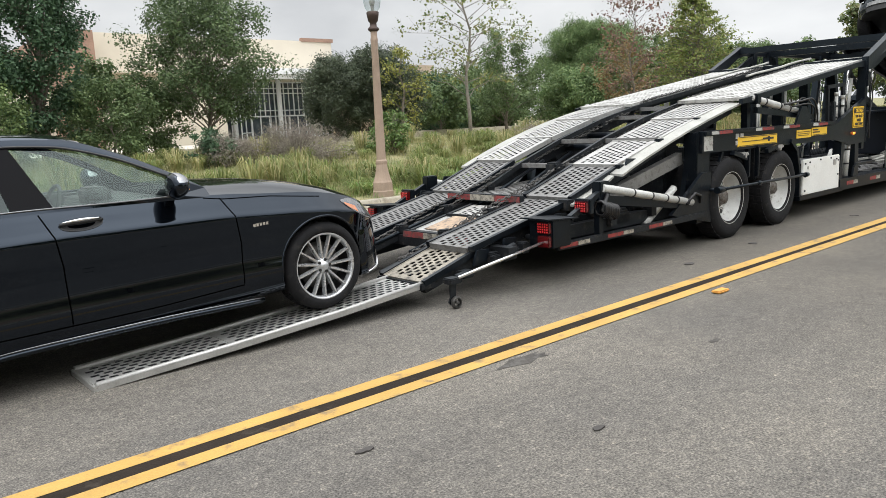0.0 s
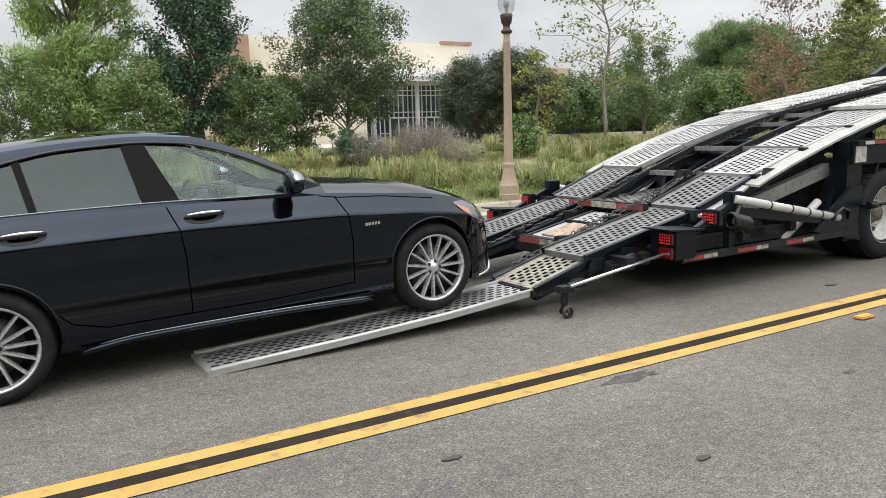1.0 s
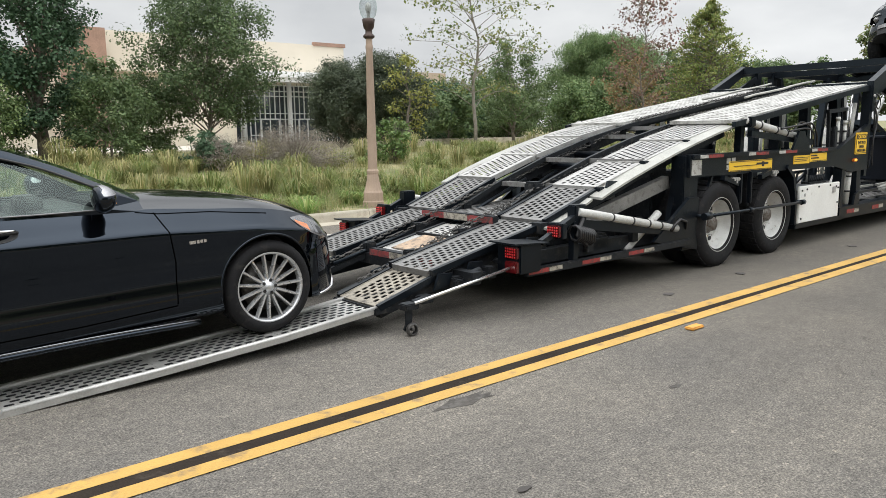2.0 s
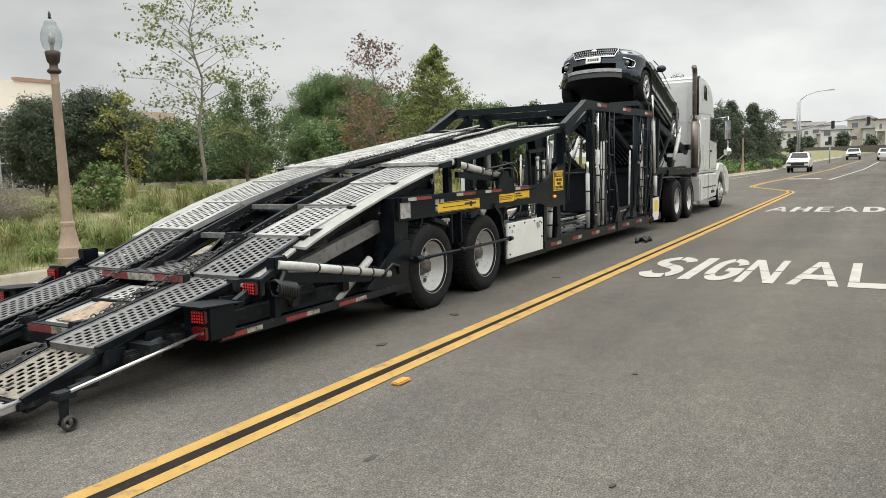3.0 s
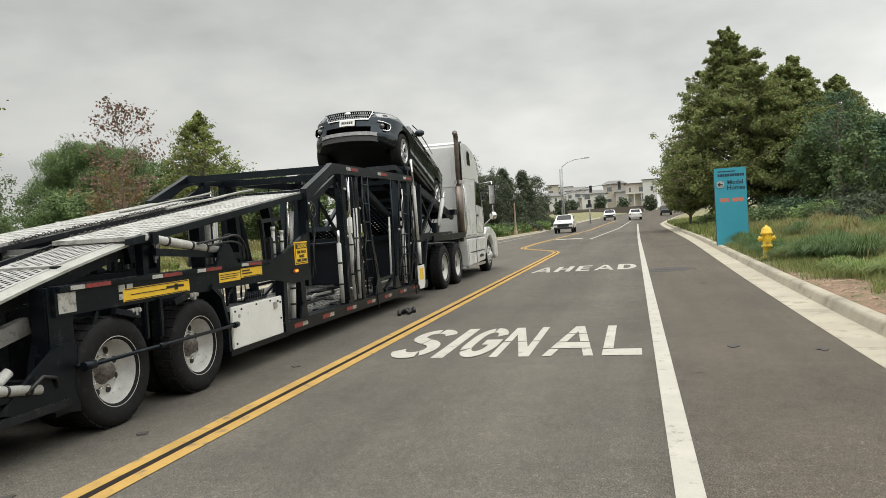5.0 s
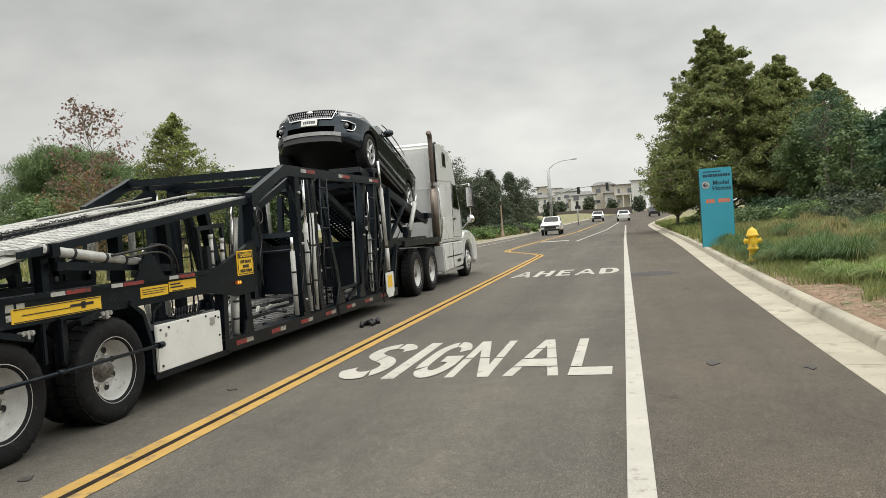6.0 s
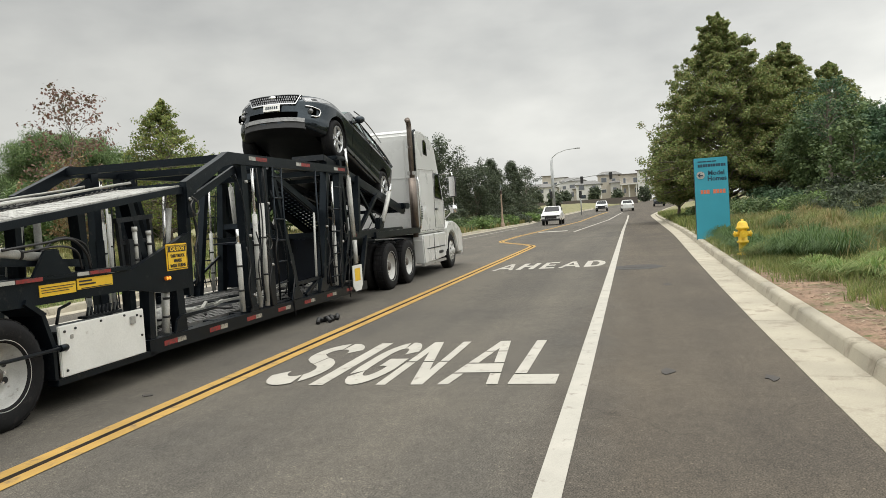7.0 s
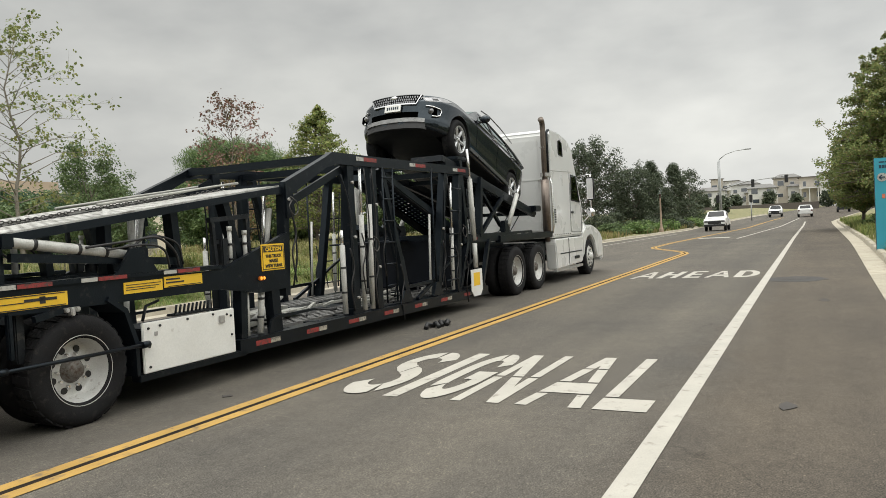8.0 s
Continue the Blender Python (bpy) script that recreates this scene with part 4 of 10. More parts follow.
def lamp(x, y, z, lit):
    """A square tail lamp that looks backwards; the lit ones show a grid of diodes."""
    bm = bmesh.new()
    rbox(bm, x - 0.025, x + 0.02, y - 0.066, y + 0.066, z - 0.05, z + 0.05, 0.008)
    lens = part("tail_lamp", bm, M["redlens"], T, "square red tail lamp")
    if lit:
        bm = bmesh.new()
        for i in range(5):
            for j in range(4):
                cy, cz = y - 0.05 + i * 0.025, z - 0.034 + j * 0.0225
                rbox(bm, x - 0.031, x - 0.024, cy - 0.008, cy + 0.008, cz - 0.0075, cz + 0.0075, 0.003, 1)
        parts("diode", bm, M["redled"], lens, "dimly lit red diode")


for y, z in ((0.05, 0.03), (WIDE - 0.05, WIDE - 0.03)):
    lamp(0.05, y, 0.525, True)
    lamp(0.05, y, 0.405, False)
    lamp(0.55, z, 0.655, True)
    one("lamp_bracket", lambda bm: rbox(bm, 0.565, 0.63, z - 0.08, z + 0.10, 0.59, 0.725, 0.008), M["black"])


def striped_bar(x, y0, y1, z, h):
    one("cross_bar", lambda bm: rbox(bm, x, x + 0.08, y0, y1, z - h / 2, z + h / 2, 0.008), M["frame"])
    n = 3
    for i in range(n):
        a = y0 + (y1 - y0) * i / n
        bm = bmesh.new()
        box(bm, x - 0.003, x, a, a + (y1 - y0) / n, z - h * 0.4, z + h * 0.4)
        part("reflective_tape", bm, M["fadedred" if i % 2 == 0 else "tapetan"], T)


M["fadedred"] = mat("faded_red_tape", (0.24, 0.04, 0.04), 0.55, var=0.3, scale=9, fine=120, bump=0.05, dirt=(0.06, 0.05, 0.045), dirt_at=0.55)
striped_bar(-0.35, 0.60, 1.52, 0.415, 0.07)
striped_bar(0.56, 0.80, 1.85, 0.685, 0.075)
one("mid_plate", lambda bm: perf(bm, (-0.26, 0.450), (0.52, 0.604), 0.89, 1.42, skirt=0.014), M["galv"], "perforated plate between the runways")
one("plywood_patch", lambda bm: slab(bm, [(-0.245, 0.459), (0.14, 0.535), (0.14, 0.545), (-0.245, 0.469)], 0.90, 1.31), M["wood"], "plywood patch on the tail deck")
one("plate_ridge", lambda bm: beam(bm, (0.165, 0.89, 0.545), (0.165, 1.44, 0.545), 0.03, 0.035), M["frame"], "dark ridge across the plate")
one("mid_plate_rail", lambda bm: [beam(bm, (-0.3, y, 0.425), (0.54, y, 0.59), 0.04, 0.06) for y in (1.46, 0.865)], M["frame"], "dark rail beside the plate")
one("inner_deck", lambda bm: perf(bm, (0.66, 0.70), (2.6, 0.80), 0.92, 1.70, 0.1, 0.08), M["deckgrey"], "perforated plate between the runways")
one("tail_cross_member", lambda bm: [box(bm, x, x + 0.09, 0.1, WIDE - 0.1, z, z + 0.1) for x, z in ((-0.35, 0.3), (0.35, 0.36), (1.1, 0.4), (1.8, 0.42), (2.5, 0.45))], M["frame"])
one("tail_frame", lambda bm: [beam(bm, (x, y, 0.17 + (x + 1.05) * 0.0857), (2.8, y, 0.5), 0.09, 0.13) for x, y in ((-1.05, 0.62), (0.2, 1.05), (0.2, 1.55), (-1.05, 1.98))], M["black"])
one("cross_tube", lambda bm: [beam(bm, (x, 0.3, z), (x, WIDE - 0.3, z), 0.06, 0.05) for x, z in ((1.52, 0.95), (2.24, 1.185), (3.4, 1.43), (3.9, 1.53))], M["deckgrey"], "worn grey cross tube between the runways")
one("inner_tube", lambda bm: [tube(bm, [(x, 0.9, z), (x, WIDE - 0.9, z)], 0.045, 8) for x, z in ((2.45, 1.1), (2.9, 1.22))], M["black"])
both("hook", lambda bm: (rbox(bm, -1.16, -1.0, 0.31, 0.9, 0.15, 0.205, 0.008), tube(bm, [(-0.92, 0.17, 0.235), (-0.78, 0.17, 0.25)], 0.028, 8)), M["frame"])
both("slide_rod", lambda bm: tube(bm, [(-0.95, 0.10, 0.25), (0.06, 0.06, 0.40)], 0.0135, 8), M["chrome"], "chromed sliding rod")
both("caster", lambda bm: (slab(bm, [(-1.0, 0.24), (-0.93, 0.24), (-0.945, 0.10), (-0.965, 0.045), (-1.0, 0.03), (-1.02, 0.05), (-1.0, 0.09)], 0.14, 0.155), rbox(bm, -1.03, -0.9, 0.10, 0.2, 0.2, 0.25, 0.008)), M["frame"], "small steel support leg")
both("caster_wheel", lambda bm: (lathe(bm, [(0.036, 0.0), (0.046, 0.0), (0.050, 0.006), (0.050, 0.030), (0.046, 0.036), (0.036, 0.036), (0.036, 0.0)], 18, (-0.965, 0.095, 0.051), "y"), tube(bm, [(-0.965, 0.092, 0.051), (-0.965, 0.15, 0.051)], 0.012, 6)), M["hubsteel"], "worn steel ring wheel")
both("tail_latch", lambda bm: (rbox(bm, -0.15, 0.0, 0.36, 0.6, 0.42, 0.5, 0.01), tube(bm, [(-0.3, 0.2, 0.36), (-0.18, 0.2, 0.38)], 0.04, 8), rbox(bm, -0.45, -0.05, 0.22, 0.3, 0.3, 0.36, 0.01), box(bm, 0.62, 0.72, 0.25, 0.36, 0.6, 0.7)), M["frame"])

# rear lift: arm, cylinders and hoses
both("lift_arm", lambda bm: (beam(bm, (0.85, 0.06, 0.69), (2.7, 0.06, 0.44), 0.06, 0.09), slab(bm, [(2.05, 0.40), (2.68, 0.80), (2.86, 0.80), (2.86, 0.235), (2.62, 0.285)], 0.02, 0.06), rbox(bm, 0.82, 0.98, 0.02, 0.12, 0.62, 0.86, 0.01)), M["black"])
both("lift_cylinder", lambda bm: (tube(bm, [(0.86, 0.03, 0.80), (2.46, 0.03, 0.5)], 0.039, 12), tube(bm, [(1.75, 0.16, 0.33), (2.32, 0.16, 0.66)], 0.04, 12)), M["cylinder"], "off-white hydraulic cylinder")
both("cylinder_band", lambda bm: [tube(bm, [(0.86 + 1.6 * f, 0.03, 0.80 - 0.3 * f), (0.88 + 1.6 * f, 0.03, 0.796 - 0.3 * f)], 0.043, 12) for f in (0.3, 0.5, 0.67, 0.8, 0.93)], M["plastic"], "black cable tie")
both("hose", lambda bm: (tube(bm, [(0.78 + 0.004 * i, 0.07 * math.cos(i * 0.9), 0.62 + 0.07 * math.sin(i * 0.9) - 0.001 * i) for i in range(60)], 0.012, 6), tube(bm, [(0.9, 0.0, 0.74), (0.8, -0.02, 0.6), (0.92, -0.02, 0.5), (1.05, 0.02, 0.62)], 0.02, 6), tube(bm, [(2.3, 0.0, 0.5), (2.45, -0.02, 0.6), (2.6, 0.0, 0.56), (2.62, 0.02, 0.48)], 0.015, 6)), M["plastic"], "black coiled hydraulic hose")
both("lift_beam", lambda bm: beam(bm, (1.2, 0.3, 0.64), (2.66, 0.3, 0.96), 0.08, 0.13), M["barealu"], "bare aluminium lift beam")
both("rear_upright", lambda bm: (rbox(bm, 2.62, 2.9, 0.06, 0.22, 0.24, 1.24, 0.01), beam(bm, (2.55, 0.2, 0.45), (2.75, 0.2, 1.2), 0.06, 0.05), beam(bm, (3.15, 0.05, 1.0), (2.95, 0.05, 0.62), 0.03, 0.035)), M["black"])
one("machinery", lambda bm: (rbox(bm, 2.7, 3.0, 0.5, 2.1, 0.4, 1.1, 0.02), rbox(bm, 1.6, 2.4, 1.0, 1.6, 0.48, 0.66, 0.02), rbox(bm, 1.15, 1.5, 0.15, 0.5, 0.38, 0.52, 0.02), [rbox(bm, 1.3 + 0.4 * i, 1.45 + 0.4 * i, 0.95, 1.1, 0.8, 1.0, 0.02) for i in range(3)]), M["frame"])

# side girder with its rising nose
both("side_girder", lambda bm: (slab(bm, [(2.68, 1.245), (6.14, 1.19), (6.35, 1.2), (7.46, 1.56), (7.46, 0.9), (6.9, 0.885), (6.3, 0.985), (2.68, 1.01)], 0.03, 0.09), rbox(bm, 2.7, 6.3, 0.0, 0.16, 1.2, 1.245, 0.008), box(bm, 2.7, 7.4, 0.09, 0.2, 1.05, 1.17)), M["black"])
for x in (2.82, 3.86, 4.6, 5.5):
    for k, (m, w) in enumerate((("tapewhite", 0.16), ("red", 0.3))):
        one("reflective_tape", lambda bm: box(bm, x + 0.17 * k, x + 0.17 * k + w, -0.004, 0.0, 1.205, 1.24), M[m])
one("label_plate", lambda bm: box(bm, 2.71, 2.9, 0.026, 0.03, 1.03, 1.19), M["tapewhite"], "small white label plate")
one("label_plate", lambda bm: (box(bm, 3.42, 3.5, 0.026, 0.03, 1.13, 1.19), box(bm, 3.53, 3.61, 0.026, 0.03, 1.13, 1.19), box(bm, 3.42, 3.5, 0.026, 0.03, 1.06, 1.11)), M["tapewhite"], "small white labels")


def warning_label(x0, x1, z0, z1, bars, label):
    lab = one("warning_label", lambda bm: box(bm, x0, x1, 0.024, 0.03, z0, z1), M["signyellow"], label)
    bm = bmesh.new()
    for a, b, c, d in bars:
        box(bm, x0 + (x1 - x0) * a, x0 + (x1 - x0) * b, 0.020, 0.024, z0 + (z1 - z0) * c, z0 + (z1 - z0) * d)
    parts("print", bm, M["signblack"], lab)


warning_label(3.47, 4.48, 1.035, 1.15, [(0.02, 0.98, 0.9, 0.96), (0.02, 0.98, 0.04, 0.1), (0.1, 0.62, 0.46, 0.52), (0.62, 0.9, 0.5, 0.7), (0.75, 0.8, 0.3, 0.8)], "yellow warning label with a black pictogram")
warning_label(5.05, 5.5, 1.06, 1.165, [(0.05, 0.95, 0.72, 0.78), (0.05, 0.9, 0.5, 0.56), (0.05, 0.8, 0.3, 0.36)], "yellow warning label with small print")
warning_label(5.52, 6.02, 1.075, 1.18, [(0.05, 0.4, 0.66, 0.8), (0.05, 0.5, 0.36, 0.5), (0.1, 0.95, 0.05, 0.12)], "yellow warning label with small print")
caution = one("caution_sign", lambda bm: rbox(bm, 6.95, 7.36, 0.018, 0.03, 1.125, 1.43, 0.004), M["signyellow"], "yellow caution sign with black words")
one("sign_border", lambda bm: (box(bm, 6.965, 7.345, 0.014, 0.018, 1.14, 1.147), box(bm, 6.965, 7.345, 0.014, 0.018, 1.405, 1.412), box(bm, 6.965, 6.97, 0.014, 0.018, 1.14, 1.41), box(bm, 7.34, 7.345, 0.014, 0.018, 1.14, 1.41), box(bm, 6.985, 7.325, 0.0145, 0.018, 1.338, 1.398)), M["signblack"], parent=caution)
word("CAUTION", 0.062, M["signyellow"], caution, (7.155, 0.0125, 1.368), (1, 0, 0), (0, 0, 1), bold=0.002)
for i, w in enumerate(("THIS TRUCK", "MAKES", "WIDE TURNS")):
    word(w, 0.05, M["signblack"], caution, (7.155, 0.0135, 1.29 - 0.056 * i), (1, 0, 0), (0, 0, 1), bold=0.002)
one("marker_lamp", lambda bm: rbox(bm, 6.87, 6.97, -0.01, 0.03, 1.025, 1.075, 0.012), M["amberlens"], "amber side marker lamp")
one("marker_diode", lambda bm: [lathe(bm, [(0.0, -0.014), (0.016, -0.014), (0.02, -0.009)], 12, (x, 0, 1.05), "y") for x in (6.895, 6.945)], M["amber"], "lit amber diode")

# tandem axles
M["hubgrey"] = mat("rusty_grey_hub", (0.16, 0.15, 0.135), 0.6, metal=0.3, var=0.3, scale=14, fine=90, bump=0.15, dirt=(0.09, 0.06, 0.045), dirt_at=0.55)
def tyre_rim(parent, x, y, r, w, side, front=False, dual=True, dish=0.13, label="worn truck tyre on a dished white steel rim"):
    """A truck wheel whose outer face looks towards -y (side 1) or +y (side -1)."""
    wheel = one("wheel", lambda bm: lathe(bm, [(rr, y + side * h) for rr, h in ((0.58 * r, 0.02), (0.62 * r, 0.0), (0.86 * r, -0.012), (0.95 * r, 0.004), (r, 0.035), (r, w - 0.035), (0.95 * r, w - 0.004), (0.86 * r, w), (0.6 * r, w - 0.01), (0.55 * r, w * 0.5))], 40, (x, 0, 0.0), "y"), M["rubber"], label, parent, True)
    bm = bmesh.new()
    for k in range(30):
        a = 2 * math.pi * k / 30
        for v in (0.22, 0.42, 0.62, 0.82):
            c, s = math.cos(a + v), math.sin(a + v)
            p = Vector((x + c * r, y + side * w * v, s * r))
            beam(bm, p - Vector((-s, 0, c)) * r * 0.075, p + Vector((-s, 0, c)) * r * 0.075, 0.045, 0.016, (c, 0, s))
    part("tread", bm, M["rubber"], wheel)
    d = -0.02 if front else dish
    prof = [(0.655 * r, 0.005), (0.635 * r, -0.004), (0.61 * r, 0.010), (0.59 * r, 0.04), (0.55 * r, 0.04 + 0.5 * (d - 0.04)), (0.505 * r, d), (0.46 * r, d + 0.014), (0.30 * r, d), (0.24 * r, d - 0.01)]
    one("rim", lambda bm: lathe(bm, [(rr, y + side * h) for rr, h in prof], 36, (x, 0, 0), "y"), M["rim"], "", wheel, True)
    hubh = d - (0.085 if not front else 0.07)
    one("hub", lambda bm: (lathe(bm, [(rr, y + side * h) for rr, h in ((0.245 * r, d), (0.2 * r, d - 0.03), (0.17 * r, hubh + 0.02), (0.15 * r, hubh), (0.0, hubh))], 20, (x, 0, 0), "y")), M["hubgrey"] if not front else M["rim"], "", wheel, True)
    bm = bmesh.new()
    for k in range(10):
        a = 2 * math.pi * k / 10
        px, pz = x + math.cos(a) * r * 0.30, math.sin(a) * r * 0.30
        tube(bm, [(px, y + side * (d - 0.035), pz), (px, y + side * (d + 0.01), pz)], r * 0.026, 6)
    parts("wheel_nut", bm, M["chrome"], wheel)
    bm = bmesh.new()
    for k in range(8):
        a = 2 * math.pi * (k + 0.5) / 8
        px, pz = x + math.cos(a) * r * 0.39, math.sin(a) * r * 0.39
        tube(bm, [(px, y + side * (d - 0.001), pz), (px, y + side * (d + 0.04), pz)], r * 0.064, 10)
    parts("hand_hole", bm, M["plastic"], wheel)
    if dual:
        one("inner_tyre", lambda bm: lathe(bm, [(rr, y + side * (w + 0.07 + h)) for rr, h in ((0.58 * r, 0.02), (0.86 * r, 0.0), (r, 0.04), (r, w - 0.04), (0.86 * r, w), (0.55 * r, w - 0.01))], 36, (x, 0, 0), "y"), M["rubber"], "", wheel, True)
    return wheel


for ax in (3.285, 4.56):
    for y, s in ((0.0, 1), (WIDE, -1)):
        wh = tyre_rim(T, ax, y, 0.468, 0.24, s, dish=0.155)
        wh.matrix_basis = pose(0, 0, 0.468)
    one("axle", lambda bm: tube(bm, [(ax, 0.1, 0.475), (ax, WIDE - 0.1, 0.475)], 0.065, 10), M["frame"])
    both("suspension", lambda bm: (rbox(bm, ax - 0.5, ax - 0.42, 0.1, 0.2, 0.6, 1.05, 0.01), beam(bm, (ax - 0.46, 0.3, 0.95), (ax + 0.1, 0.3, 0.6), 0.09, 0.08)), M["frame"])
both("wheel_guard_rod", lambda bm: (tube(bm, [(2.84, -0.08, 0.60), (5.2, -0.06, 0.585)], 0.017, 8), tube(bm, [(2.80, -0.08, 0.60), (2.92, -0.08, 0.60)], 0.04, 8), tube(bm, [(5.14, -0.06, 0.585), (5.22, -0.06, 0.585)], 0.032, 8), tube(bm, [(3.78, -0.072, 0.594), (3.86, -0.072, 0.594)], 0.028, 8), tube(bm, [(2.84, -0.08, 0.6), (2.84, 0.1, 0.6)], 0.02, 6), tube(bm, [(5.18, -0.06, 0.585), (5.18, 0.1, 0.6)], 0.02, 6)), M["black"], "black guard rod across the wheels")
both("mudguard", lambda bm: (slab(bm, [(4.85, 1.02), (5.02, 0.9), (5.12, 0.6), (5.12, 0.3), (5.16, 0.3), (5.16, 0.62), (5.06, 0.93), (4.87, 1.06)], 0.0, 0.35), rbox(bm, 3.78, 3.83, 0.04, 0.1, 0.66, 1.02, 0.01), rbox(bm, 3.94, 3.98, 0.0, 0.05, 0.66, 1.02, 0.008), beam(bm, (3.3, 0.0, 0.98), (3.62, 0.0, 0.9), 0.05, 0.05), beam(bm, (4.15, 0.0, 0.95), (4.4, 0.0, 1.0), 0.05, 0.05)), M["black"])

# battery box with hardware on top
boxw = one("tool_box", lambda bm: rbox(bm, 5.20, 6.42, -0.01, 0.022, 0.305, 0.775, 0.008), M["whitepanel"], "white painted steel panel of the tool box")
one("box_body", lambda bm: rbox(bm, 5.23, 6.40, 0.022, 0.5, 0.31, 0.72, 0.012), M["frame"], "dark body behind the panel", boxw)
one("bolt", lambda bm: [tube(bm, [(x, -0.022, z), (x, -0.01, z)], 0.012, 8) for x, z in ((5.26, 0.72), (5.26, 0.55), (5.26, 0.36), (5.4, 0.73), (5.75, 0.745), (6.1, 0.745), (6.36, 0.70), (6.36, 0.5), (6.3, 0.72))], M["plastic"], parent=boxw)
one("latch", lambda bm: (rbox(bm, 6.18, 6.26, -0.03, -0.01, 0.64, 0.72, 0.006), rbox(bm, 5.33, 5.37, -0.016, -0.01, 0.64, 0.68, 0.002)), M["galv"], parent=boxw)
one("box_sill", lambda bm: rbox(bm, 5.15, 6.6, 0.0, 0.12, 0.235, 0.30, 0.008), M["black"])
one("valve_lever", lambda bm: [tube(bm, [(5.72 + 0.055 * i, 0.12, 0.775), (5.73 + 0.055 * i, 0.10, 0.885)], 0.012, 6) for i in range(9)], M["frame"], "dark valve lever")
one("valve_rail", lambda bm: (rbox(bm, 5.68, 6.22, 0.08, 0.2, 0.775, 0.80, 0.008), tube(bm, [(5.3, 0.1, 0.78), (5.35, 0.1, 0.92), (5.55, 0.15, 0.95)], 0.015, 6)), M["frame"])

# lower deck: low side rails, floor bars, posts, ladders and cylinders
both("low_rail", lambda bm: (slab(bm, [(6.5, 0.25), (13.5, 0.20), (13.5, 0.36), (6.5, 0.41)], 0.0, 0.10), rbox(bm, 6.5, 13.5, 0.1, 0.22, 0.36, 0.40, 0.006)), M["black"])
tape(6.75, 13.3, lambda x: 0.335 - 0.007 * (x - 6.6), 0.0, 7, 0.055)
one("floor_bar", lambda bm: [beam(bm, (x, 0.15, 0.36), (x + d, WIDE - 0.15, 0.36), 0.12, 0.09) for x, d in ((6.9, 0), (7.5, 0.15), (8.1, -0.1), (8.75, 0), (9.6, 0), (10.4, 0), (11.2, 0), (12.0, 0), (12.8, 0))], M["frame"])
one("floor_runway", lambda bm: [perf(bm, (6.7, 0.42), (12.9, 0.40), y, y + 0.55, 0.16, 0.1) for y in (0.32, 1.73)], M["deckgrey"], "perforated runway of the lower deck")
one("loose_ramp", lambda bm: (beam(bm, (7.0, 0.5, 0.48), (8.7, 0.9, 0.48), 0.22, 0.05), beam(bm, (7.1, 1.0, 0.5), (8.8, 1.25, 0.5), 0.2, 0.05), beam(bm, (7.0, 1.35, 0.47), (8.0, 0.75, 0.52), 0.1, 0.05)), M["pale"], "pale loose ramp bars on the lower deck")
def scraps(bm):
    rng = random.Random(12)
    for i in range(18):
        x = rng.uniform(6.8, 12.0)
        y, d = rng.uniform(0.2, 1.2), rng.uniform(-0.25, 0.3)
        beam(bm, (x, y, 0.455 + rng.uniform(0, 0.05)), (x + rng.uniform(0.4, 1.1), y + d, 0.455 + rng.uniform(0, 0.08)), rng.uniform(0.03, 0.07), 0.035)


one("loose_bar", scraps, M["pale"], "pale loose bar on the lower deck")
one("loose_hose", lambda bm: [tube(bm, bendy([(x, y, 0.47), (x + 0.25, y + 0.12, 0.53), (x + 0.5, y - 0.08, 0.49), (x + 0.8, y + 0.1, 0.5)]), 0.016, 6) for x, y in ((7.0, 0.35), (7.6, 0.7), (8.1, 0.3), (9.9, 0.3), (10.6, 0.5), (11.3, 0.35))], M["plastic"], "black hose on the lower deck")
one("loose_cylinder", lambda bm: tube(bm, [(7.3, 0.5, 0.5), (8.15, 0.75, 0.72)], 0.045, 10), M["cylinder"], "off-white cylinder lying on the deck")
# unseen sheets added under the trailer to block light and deepen its shadow
one("belly_sheet", lambda bm: (rbox(bm, 0.45, 2.7, 0.12, WIDE - 0.12, 0.325, 0.34, 0.004), rbox(bm, 5.1, 6.6, 0.5, WIDE - 0.5, 0.3, 0.32, 0.004), rbox(bm, 6.6, 13.3, 0.24, 0.9, 0.325, 0.34, 0.004), rbox(bm, 6.6, 13.3, 1.74, 2.36, 0.325, 0.34, 0.004)), M["black"], "unseen dark sheet added under the deck to shade the road")
# solid pan added to keep light off the road below the open deck
one("floor_pan", lambda bm: rbox(bm, 6.6, 13.3, 0.9, 1.72, 0.34, 0.37, 0.006), M["black"], "dark sheet added between the runways to shade the road")
# blocks added between the axles to darken the ground by the wheels
one("axle_frame", lambda bm: (rbox(bm, 2.95, 5.1, 0.55, 0.75, 0.62, 1.05, 0.015), rbox(bm, 2.95, 5.1, 1.85, 2.05, 0.62, 1.05, 0.015), rbox(bm, 3.3, 4.4, 0.75, 1.85, 0.6, 0.9, 0.02)), M["black"])
both("post_sleeve", lambda bm: (rbox(bm, 8.81, 9.00, 0.03, 0.17, 0.38, 1.52, 0.01), rbox(bm, 9.455, 9.615, 0.03, 0.17, 0.38, 1.1, 0.01), rbox(bm, 8.78, 9.04, 0.02, 0.18, 0.36, 0.48, 0.012)), M["black"], "thicker sleeve at the foot of the post")
both("post_pin", lambda bm: [tube(bm, [(x, 0.0, z), (x, 0.05, z)], 0.02, 8) for x, z in ((8.92, 1.45), (8.92, 0.62), (9.53, 1.0), (9.53, 1.9), (8.92, 2.2), (12.4, 1.2), (11.7, 1.5), (7.5, 1.95))], M["galv"])
